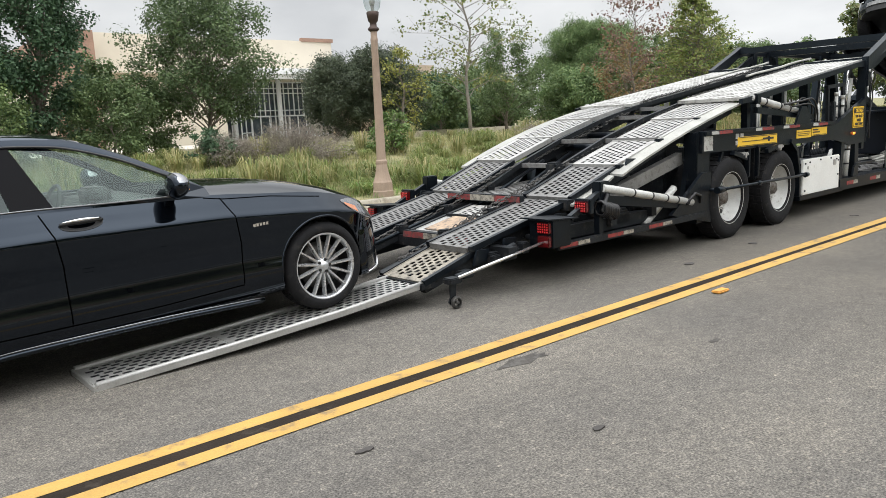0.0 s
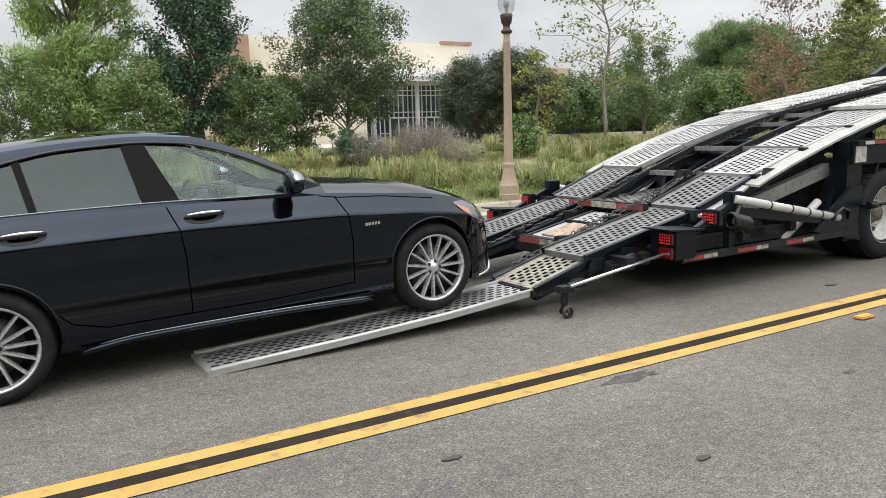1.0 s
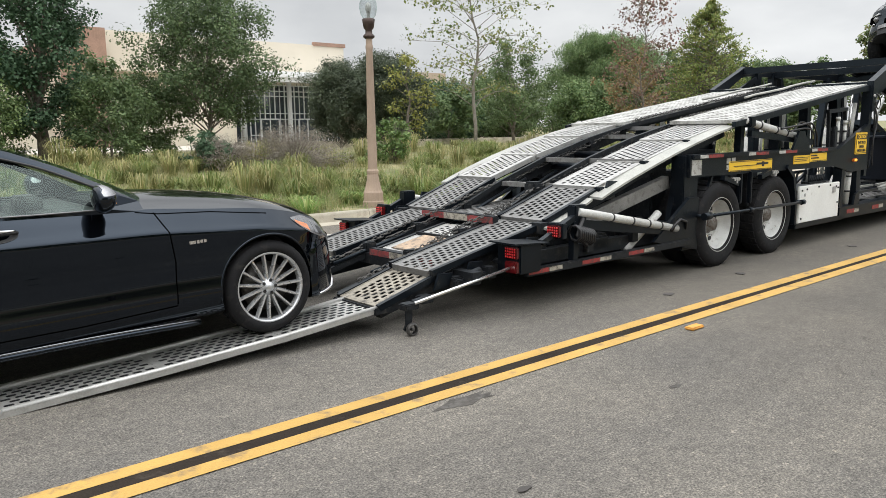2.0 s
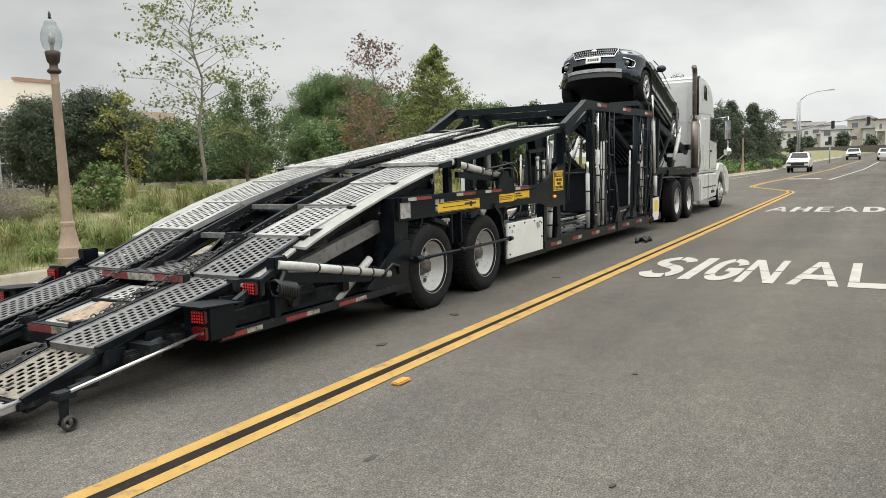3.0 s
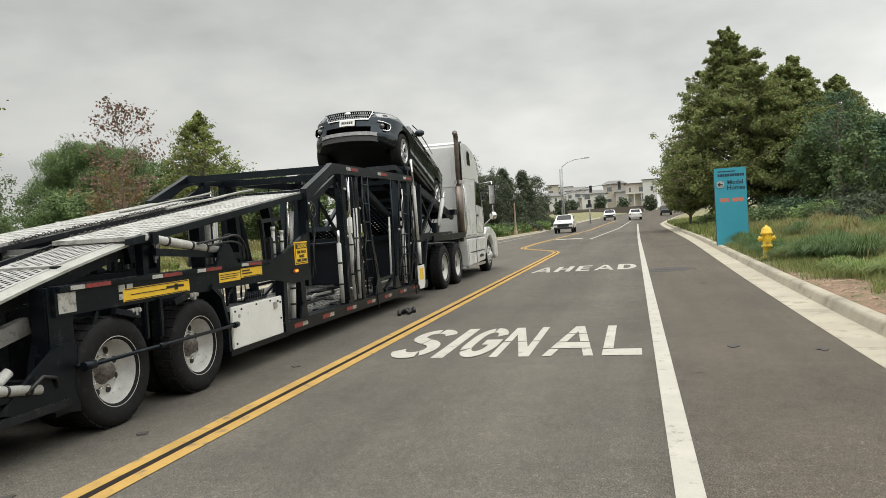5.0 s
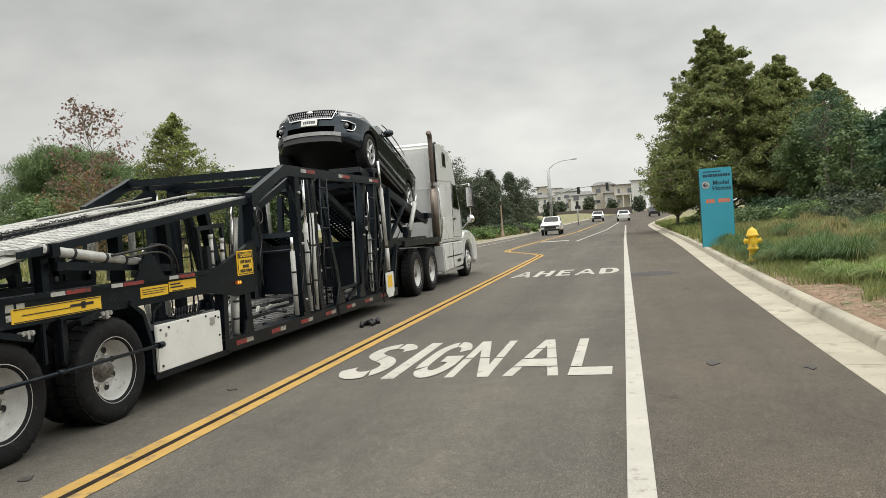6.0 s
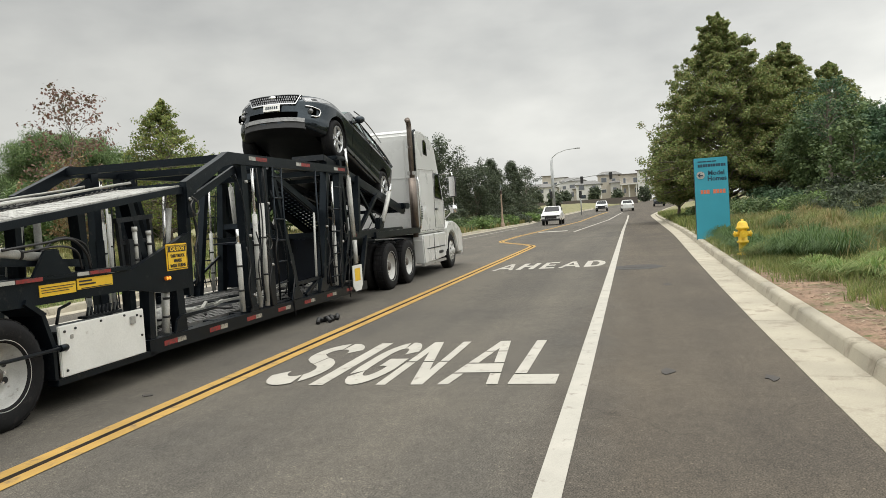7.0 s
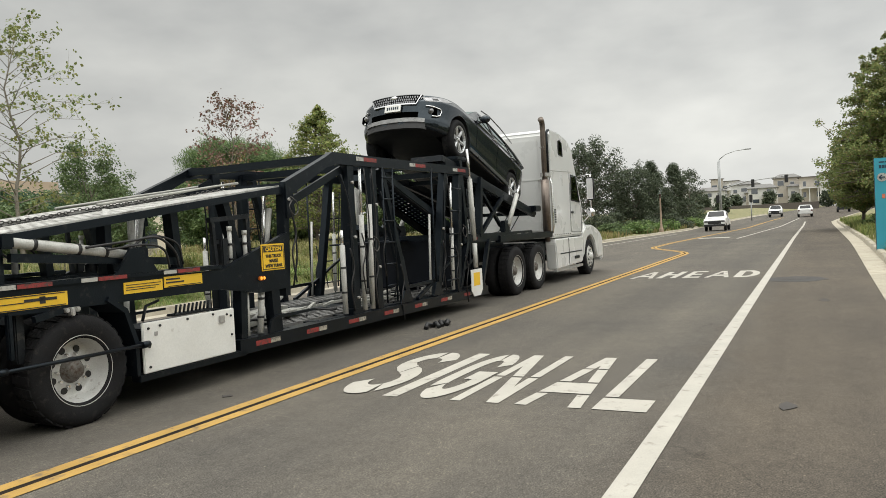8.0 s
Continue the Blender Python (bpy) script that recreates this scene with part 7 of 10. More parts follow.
    for z, out in ((0.163, -0.06), (0.172, 0.0), (0.19, 0.014), (0.24, 0.02), (0.30, 0.019), (0.36, 0.015), (0.42, 0.011), (0.48, 0.008), (0.54, 0.005), (0.58, -0.004)):
        ys = [spline(sp["wide"], x) + out - 0.03 * max(0.0, 1 - (x - 3.205) / 0.05) for x in bx]
        rows.append([bm.verts.new((x, -y, z)) for x, y in zip(bx, ys)] + [bm.verts.new((x, y, z)) for x, y in list(zip(bx, ys))[::-1]])
    for p, q in zip(rows, rows[1:]):
        for j in range(len(p) - 1):
            bm.faces.new((p[j], p[j + 1], q[j + 1], q[j])).smooth = True
    bm.faces.new(rows[0][::-1])
    part("front_bumper", bm, M["blackcar"], car)
    bm = bmesh.new()
    rbox(bm, 3.56, 3.64, -0.3, 0.3, 0.42, 0.62, 0.03)
    part("grille", bm, M["plastic"], car)
    return car


build_sedan()


M["silverstrip"] = mat("scuffed_silver_trim", (0.24, 0.24, 0.24), 0.42, metal=0.4, var=0.25, scale=9, fine=90, bump=0.1, dirt=(0.12, 0.12, 0.12), dirt_at=0.6)


def build_suv():
    car = thing("suv", "dark blue-grey SUV strapped on the tilted top deck", "car")
    # the nose points backwards and up
    base = TRAILER.matrix_basis @ Matrix.Translation((15.56, 1.09, 2.28)) @ pose(0, 0, 0, 0, 0, 180) @ pose(0, 0, 0, 0, -18.0, 0) @ Matrix.Translation((0, 0, -0.37))
    car.matrix_basis = base
    sp = SUV
    split_body(sp, body_mesh(sp), M["navycar"], car, None)
    greenhouse(sp, M["navycar"], car, M["darkglass"], M["darkglass"])
    for ax in sp["axles"]:
        for s in (-1, 1):
            car_wheel(car, ax, s * 0.92, sp["tyre"], s, 6, 0.25)
    cabin(sp, car)
    seams(sp, car, [[(0.97, 1.1), (1.0, 0.85), (1.02, 0.6), (1.0, 0.45)], [(2.1, 1.05), (2.08, 0.8), (2.06, 0.5)]])
    door_handle(sp, car, 1.2, 0.98)
    door_handle(sp, car, 0.15, 1.0)
    mirror(sp, car, 1.78, 1.22, M["navycar"], "plastic")
    headlamp(sp, car, [(3.1, 0.965), (3.3, 0.88), (3.5, 0.82), (3.62, 0.79)], [(3.1, 0.975), (3.3, 0.965), (3.5, 0.92), (3.62, 0.885)], False)
    nose = [(0.0, 3.735), (0.2, 3.725), (0.38, 3.69), (0.56, 3.60), (0.72, 3.45), (0.82, 3.26), (0.9, 3.05)]
    back = [(w, x) for x, w in reversed(sp["wide"]) if x > 2.9]
    fx = lambda y: max(spline(nose, abs(y)), spline(back, abs(y) + 0.01) if abs(y) > 0.24 else 3.7)

    def front(name, y0, y1, z0, z1, m, out=0.012, label="", n=10, tap=1.0):
        bm = bmesh.new()
        a, b = [], []
        for i in range(n + 1):
            y = y0 + (y1 - y0) * i / n
            a.append(bm.verts.new((fx(y * tap) + out, y * tap, z0)))
            b.append(bm.verts.new((fx(y) + out, y, z1)))
        c, d = [bm.verts.new((v.co.x - 0.05, v.co.y, v.co.z)) for v in a], [bm.verts.new((v.co.x - 0.05, v.co.y, v.co.z)) for v in b]
        for i in range(n):
            for p, q in ((a, b), (b, d), (d, c), (c, a)):
                bm.faces.new((p[i], p[i + 1], q[i + 1], q[i]))
        return part(name, bm, m, car, label)

    front("grille", -0.50, 0.50, 0.735, 0.90, M["gap"], 0.012, "dark grille with bright studs", 10, 0.84)
    front("grille_trim", -0.43, 0.43, 0.715, 0.737, M["trimchrome"], 0.03)
    front("grille_trim", -0.53, 0.53, 0.898, 0.908, M["satin"], 0.025)
    for i in range(22):
        for j in range(3):
            y = (-0.485 + 0.0445 * i) * (0.86 + 0.06 * j)
            front("grille_stud", y, y + 0.020, 0.745 + 0.05 * j, 0.78 + 0.05 * j, M["studs"], 0.022, "", 1)
    for y in (-0.52, 0.505):
        front("grille_trim", y, y + 0.016, 0.72, 0.905, M["trimchrome"], 0.024, "", 2, 0.84)
    bm = bmesh.new()
    lathe(bm, [(0.0, 0.0), (0.06, -0.004), (0.066, -0.014)], 20, (fx(0) + 0.04, 0, 0.0), "x")
    for v in bm.verts:
        v.co.z = 0.86 + v.co.z * 0.55
    part("badge", bm, M["trimchrome"], car, "plain oval badge", True)
    front("number_plate", -0.165, 0.165, 0.585, 0.715, M["whitepanel"], 0.04, "white number plate with plain bars", 2)
    for i in range(6):
        front("plate_mark", -0.12 + 0.042 * i, -0.092 + 0.042 * i, 0.625, 0.68, M["navycar"], 0.043, "", 1)
    front("lower_grille", -0.48, 0.48, 0.475, 0.575, M["gap"], 0.012)
    front("bumper_strip", -0.60, 0.60, 0.385, 0.462, M["silverstrip"], 0.012, "worn silver strip under the bumper")
    front("lower_bumper", -0.6, 0.6, 0.27, 0.40, M["plastic"], -0.01)
    for s in (-1, 1):
        bm = bmesh.new()
        y0 = s * 0.70
        pts = [(fx(y) + 0.03, s * y, z) for y, z in ((0.60, 0.70), (0.70, 0.705), (0.80, 0.69), (0.815, 0.64), (0.80, 0.56), (0.76, 0.53), (0.70, 0.525))]
        tube(bm, pts, 0.014, 6)
        part("fog_lamp_trim", bm, M["trimchrome"], car)
        bm = bmesh.new()
        lathe(bm, [(0.0, 0.02), (0.05, 0.0), (0.055, -0.03)], 16, (fx(y0 - s * 0.03) + 0.025, y0 - s * 0.03, 0.62), "x")
        part("fog_lamp", bm, M["headlamp"], car, "", True)
        bm = bmesh.new()
        rbox(bm, fx(y0) - 0.07, fx(y0) + 0.008, y0 - 0.1, y0 + 0.06, 0.54, 0.70, 0.02)
        part("fog_lamp_recess", bm, M["gap"], car)
        bm = bmesh.new()
        beam(bm, (0.35, s * 0.93, 0.36), (2.35, s * 0.93, 0.36), 0.03, 0.07)
        part("side_cladding", bm, M["satin"], car)
        bm = bmesh.new()
        tube(bm, [(-0.5, s * 0.62, 1.69), (0.2, s * 0.62, 1.74), (0.9, s * 0.62, 1.735), (1.3, s * 0.62, 1.67)], 0.014, 6)
        part("roof_rail", bm, M["capchrome"], car)
    return car


build_suv()


# ---- loading ramps ----
def build_ramp(y, first):
    r = thing("loading_ramp", "perforated aluminium loading ramp laid from the road to the trailer's tail", "ramp", group="loading ramps")
    prof = [(2.52, 0.032), (3.4, 0.075), (4.24, 0.128), (5.04, 0.200)]
    for a, b in zip(prof, prof[1:]):
        bm = bmesh.new()
        perf(bm, a, b, y + 0.035, y + 0.435, 0.078, 0.055, 0.0012, (0.76, 0.70), 0.02)
        part("ramp_plate", bm, M["alu"], r)
    for yy in (y + 0.012, y + 0.458):
        bm = bmesh.new()
        for a, b in zip(prof, prof[1:]):
            beam(bm, (a[0], yy, a[1] - 0.016), (b[0] + 0.003, yy, b[1] - 0.016), 0.036, 0.036)
        tube(bm, [(q[0], yy, q[1] + 0.002) for q in prof], 0.019, 10)
        part("ramp_edge", bm, M["alu"], r, "rounded aluminium edge")
    # dark strips added under the plate stand in for the shade in its holes
    for k in range(4):
        bm = bmesh.new()
        for a, b in zip(prof, prof[1:]):
            beam(bm, (a[0], y + 0.085 + 0.1 * k, a[1] - 0.021), (b[0], y + 0.085 + 0.1 * k, b[1] - 0.021), 0.088, 0.006)
        part("ramp_stiffener", bm, M["frame"], r, "dark strip added under the plate to make its holes look black")
    bm = bmesh.new()
    add(bm, [(2.50, y - 0.005, 0.0), (2.54, y - 0.005, 0.0), (2.54, y + 0.475, 0.0), (2.50, y + 0.475, 0.0), (2.50, y - 0.005, 0.03), (2.54, y - 0.005, 0.034), (2.54, y + 0.475, 0.034), (2.50, y + 0.475, 0.03)], BOX_FACES)
    part("ramp_lip", bm, M["alu"], r)
    bm = bmesh.new()
    rbox(bm, 4.98, 5.08, y + 0.03, y + 0.44, 0.15, 0.2, 0.008)
    part("ramp_hook", bm, M["frame"], r)


build_ramp(5.02, True)
build_ramp(6.50, False)

# ---- tractor unit ----
def build_tractor():
    tr = thing("semi_truck", "white sleeper-cab truck tractor with upright exhaust stacks, coupled to the trailer", "truck", (21.34, 4.86, 0), 0.0)
    W2 = 2.5
    white = M["whitecar"]

    def p(name, build, m, label="", parent=None, smooth=None):
        bm = bmesh.new()
        build(bm)
        return parts(name, bm, m, parent or tr, label, smooth)

    def pair(name, build, m, label="", smooth=None):
        for flip in (0, 1):
            bm = bmesh.new()
            build(bm)
            if flip:
                for v in bm.verts:
                    v.co.y = W2 - v.co.y
                bmesh.ops.reverse_faces(bm, faces=bm.faces[:])
            parts(name, bm, m, tr, label, smooth)

    def soft_slab(bm, outline, y0, y1, r, seg=3):
        b2 = bmesh.new()
        slab(b2, outline, y0, y1)
        bmesh.ops.recalc_face_normals(b2, faces=b2.faces[:])
        bmesh.ops.bevel(b2, geom=b2.edges[:], offset=r, segments=seg, affect="EDGES")
        merge(bm, b2)

    cab = p("sleeper_cab", lambda bm: soft_slab(bm, [(2.58, 1.12), (2.58, 3.70), (2.68, 3.80), (3.5, 3.78), (4.1, 3.66), (4.5, 3.42), (4.72, 2.95), (4.80, 2.80), (5.22, 1.98), (5.30, 1.80), (5.30, 1.12)], 0.06, W2 - 0.06, 0.05), white)
    p("windscreen", lambda bm: add(bm, [(4.835, 0.22, 2.76), (5.225, 0.18, 2.0), (5.225, W2 - 0.18, 2.0), (4.835, W2 - 0.22, 2.76)], [(0, 1, 2, 3)]), M["darkglass"])
    p("sun_visor", lambda bm: slab(bm, [(4.70, 2.98), (4.95, 2.82), (4.94, 2.78), (4.74, 2.84)], 0.12, W2 - 0.12), white)
    pair("side_window", lambda bm: plate_side(bm, [(4.22, 2.08), (4.98, 2.02), (4.70, 2.72), (4.26, 2.74)], 0.052, 0.058), M["darkglass"], "dark side window")
    pair("window_gasket", lambda bm: tube(bm, [(x, 0.055, z) for x, z in ((4.22, 2.08), (4.98, 2.02), (4.70, 2.72), (4.26, 2.74), (4.22, 2.08))], 0.018, 6), M["plastic"])
    pair("sleeper_window", lambda bm: plate_side(bm, [(3.30, 3.22), (3.62, 3.18), (3.58, 3.52), (3.42, 3.58), (3.30, 3.55)], 0.052, 0.058), M["darkglass"])
    pair("sleeper_window_gasket", lambda bm: tube(bm, [(x, 0.055, z) for x, z in ((3.30, 3.22), (3.62, 3.18), (3.58, 3.52), (3.42, 3.58), (3.30, 3.55), (3.30, 3.22))], 0.016, 6), M["plastic"])
    pair("door_gap", lambda bm: tube(bm, [(x, 0.058, z) for x, z in ((4.15, 2.8), (4.12, 1.25), (5.1, 1.22), (5.14, 1.9))], 0.008, 5), M["plastic"])
    pair("door_handle", lambda bm: rbox(bm, 4.2, 4.36, 0.03, 0.06, 1.72, 1.78, 0.008), M["plastic"])
    pair("vent_slot", lambda bm: [box(bm, 2.78, 2.9, 0.050, 0.056, 1.5 + 0.06 * i, 1.535 + 0.06 * i) for i in range(6)], M["plastic"])
    pair("cab_trim", lambda bm: tube(bm, [(2.62, 0.057, 2.78), (4.3, 0.057, 2.82)], 0.008, 5), M["galv"])
    pair("rivet_row", lambda bm: [tube(bm, [(2.75 + 0.16 * i, 0.05, 1.2), (2.75 + 0.16 * i, 0.06, 1.2)], 0.014, 6) for i in range(9)], M["frame"])
    p("rear_wall_panel", lambda bm: (rbox(bm, 2.56, 2.585, 0.35, W2 - 0.35, 1.3, 3.55, 0.01), box(bm, 2.55, 2.58, 0.3, W2 - 0.3, 2.56, 2.59)), white)

    # bonnet and fenders
    def bonnet(bm):
        secs = [(5.05, 1.08, 1.86, 1.15), (5.5, 1.04, 1.78, 1.0), (6.2, 0.98, 1.62, 0.9), (6.65, 0.92, 1.45, 0.8), (6.95, 0.86, 1.28, 0.7), (7.08, 0.78, 1.12, 0.65)]
        rows = []
        for x, hw, zt, zb in secs:
            half = [(hw, zb), (hw + 0.02, zb + 0.6 * (zt - zb)), (hw - 0.05, zt - 0.1), (hw - 0.18, zt - 0.02), (hw * 0.5, zt + 0.02), (0, zt + 0.03)]
            ring = [bm.verts.new((x, W2 / 2 - y, z)) for y, z in half] + [bm.verts.new((x, W2 / 2 + y, z)) for y, z in half[-2::-1]]
            rows.append(ring)
        for a, b in zip(rows, rows[1:]):
            for k in range(len(a) - 1):
                bm.faces.new((a[k], a[k + 1], b[k + 1], b[k])).smooth = True
        bm.faces.new(rows[-1])
        bm.faces.new(rows[0])

    p("bonnet", bonnet, white)
    arch = [(5.80 + 0.60 * math.cos(radians(a)), 0.50 + 0.60 * math.sin(radians(a))) for a in range(0, 181, 12)]
    pair("fender", lambda bm: soft_slab(bm, [(5.1, 0.95), (5.12, 1.2), (5.4, 1.36), (6.0, 1.39), (6.5, 1.30), (6.9, 1.16), (7.12, 0.98), (7.14, 0.45), (6.52, 0.42)] + arch[1:-1] + [(5.14, 0.5)], 0.02, 0.5, 0.03, 2), white)
    p("bumper", lambda bm: soft_slab(bm, [(7.05, 0.32), (7.22, 0.36), (7.26, 0.70), (7.08, 0.80)], 0.05, W2 - 0.05, 0.03), white)
    p("grille", lambda bm: rbox(bm, 7.05, 7.105, 0.6, W2 - 0.6, 0.75, 1.15, 0.02), M["trimchrome"])
    pair("headlamp", lambda bm: rbox(bm, 6.9, 7.15, 0.12, 0.42, 0.85, 1.02, 0.03), M["headlamp"])
    # skirts and tanks
    pair("side_fairing", lambda bm: (soft_slab(bm, [(2.75, 0.34), (2.66, 0.98), (2.7, 1.1), (5.12, 1.1), (5.12, 0.96), (4.98, 0.40)], 0.02, 0.3, 0.03)), white, "white side fairing")
    pair("fairing_step", lambda bm: (rbox(bm, 3.0, 4.9, 0.008, 0.06, 0.70, 0.73, 0.008), rbox(bm, 4.2, 4.62, 0.0, 0.03, 0.52, 0.6, 0.01), box(bm, 3.72, 3.735, 0.01, 0.03, 0.4, 1.08)), M["frame"])
    pair("fairing_strip", lambda bm: rbox(bm, 2.7, 5.0, 0.03, 0.12, 0.28, 0.35, 0.01), M["galv"])
    p("chassis", lambda bm: (rbox(bm, -0.9, 7.2, 0.78, 0.92, 0.78, 1.02, 0.01), rbox(bm, -0.9, 7.2, W2 - 0.92, W2 - 0.78, 0.78, 1.02, 0.01), [rbox(bm, x, x + 0.15, 0.8, W2 - 0.8, 0.8, 0.98, 0.01) for x in (-0.85, 0.6, 2.0, 4.5)], rbox(bm, 0.3, 1.2, 0.8, W2 - 0.8, 1.02, 1.14, 0.03)), M["black"])
    p("deck_plate", lambda bm: rbox(bm, 1.6, 2.55, 0.5, W2 - 0.5, 1.03, 1.06, 0.008), M["deckgrey"])
    pair("drop_frame", lambda bm: (rbox(bm, -0.9, 2.45, 0.02, 0.14, 1.16, 1.30, 0.012), rbox(bm, 1.7, 2.4, 0.2, 0.7, 0.6, 1.05, 0.05)), M["black"])
    pair("exhaust_pipe", lambda bm: tube(bm, [(2.36, 0.12, 1.05), (2.36, 0.12, 3.72), (2.36, 0.12, 3.86), (2.32, 0.12, 3.95), (2.24, 0.12, 4.0)], [0.065, 0.065, 0.065, 0.067, 0.07], 16), M["stack"], "weathered chrome exhaust pipe", True)
    pair("heat_shield", lambda bm: tube(bm, [(2.36, 0.12, 1.25), (2.36, 0.12, 2.55)], 0.10, 16), M["stack"], "perforated heat shield", True)
    pair("stack_clamp", lambda bm: (rbox(bm, 2.3, 2.6, 0.05, 0.22, 2.62, 2.72, 0.01), rbox(bm, 2.3, 2.6, 0.08, 0.2, 3.3, 3.36, 0.01)), M["galv"])
    pair("grab_rail", lambda bm: tube(bm, [(2.5, 0.03, 1.25), (2.5, 0.0, 1.4), (2.5, 0.0, 2.45), (2.52, 0.05, 2.6)], 0.022, 8), M["chrome"])
    pair("side_extender", lambda bm: tube(bm, [(2.44, 0.06, 2.72), (2.44, 0.06, 3.65), (2.5, 0.06, 3.74), (2.6, 0.06, 3.76)], 0.035, 8), M["frame"])
    for s in (0, 1):
        my = -0.36 if s == 0 else W2 + 0.36
        mi = p("door_mirror", lambda bm: rbox(bm, 4.60, 4.72, my - 0.1, my + 0.1, 2.05, 2.66, 0.03), M["plastic"], "tall black truck mirror")
        p("mirror_glass", lambda bm: rbox(bm, 4.594, 4.6, my - 0.085, my + 0.085, 2.08, 2.63, 0.002), M["trimchrome"], parent=mi)
        inner = 0.05 if s == 0 else W2 - 0.05
        p("mirror_arm", lambda bm: (tube(bm, [(4.9, inner, 2.72), (4.68, my, 2.74), (4.66, my, 1.68)], 0.018, 6), tube(bm, [(5.15, inner, 1.45), (4.75, my, 1.72)], 0.016, 6)), M["trimchrome"], parent=mi)
        b2 = lambda bm: lathe(bm, [(0.0, 0.05), (0.06, 0.045), (0.105, 0.02), (0.115, 0.0), (0.11, -0.02), (0.0, -0.03)], 20, (4.62, my, 1.72), "x")
        p("convex_mirror", b2, M["trimchrome"], "", mi, True)
    for x in (0.0, 1.34):
        for y, sd in ((0.02, 1), (W2 - 0.02, -1)):
            wh = tyre_rim(tr, x, y, 0.515, 0.27, sd)
            wh.matrix_basis = pose(0, 0, 0.515)
    for y, sd in ((0.06, 1), (W2 - 0.06, -1)):
        wh = tyre_rim(tr, 5.80, y, 0.50, 0.28, sd, True, False)
        wh.matrix_basis = pose(0, 0, 0.50)
    p("axle", lambda bm: [tube(bm, [(x, 0.2, 0.5), (x, W2 - 0.2, 0.5)], 0.08, 8) for x in (0.0, 1.34, 5.8)], M["frame"])
    p("air_hose", lambda bm: [tube(bm, [(2.5, 0.9 + 0.15 * i, 1.7), (1.9, 0.9 + 0.15 * i, 1.35), (1.2, 1.0 + 0.12 * i, 1.3), (0.4, 1.0, 1.25)], 0.015, 6) for i in range(3)], M["plastic"])
    return tr


def plate_side(bm, outline, y0, y1):
    slab(bm, outline, y0, y1)


M["stack"] = mat("weathered_stack", (0.17, 0.14, 0.12), 0.35, metal=0.7, var=0.3, scale=4, fine=60, bump=0.08, dirt=(0.12, 0.10, 0.085), dirt_at=0.6)
build_tractor()

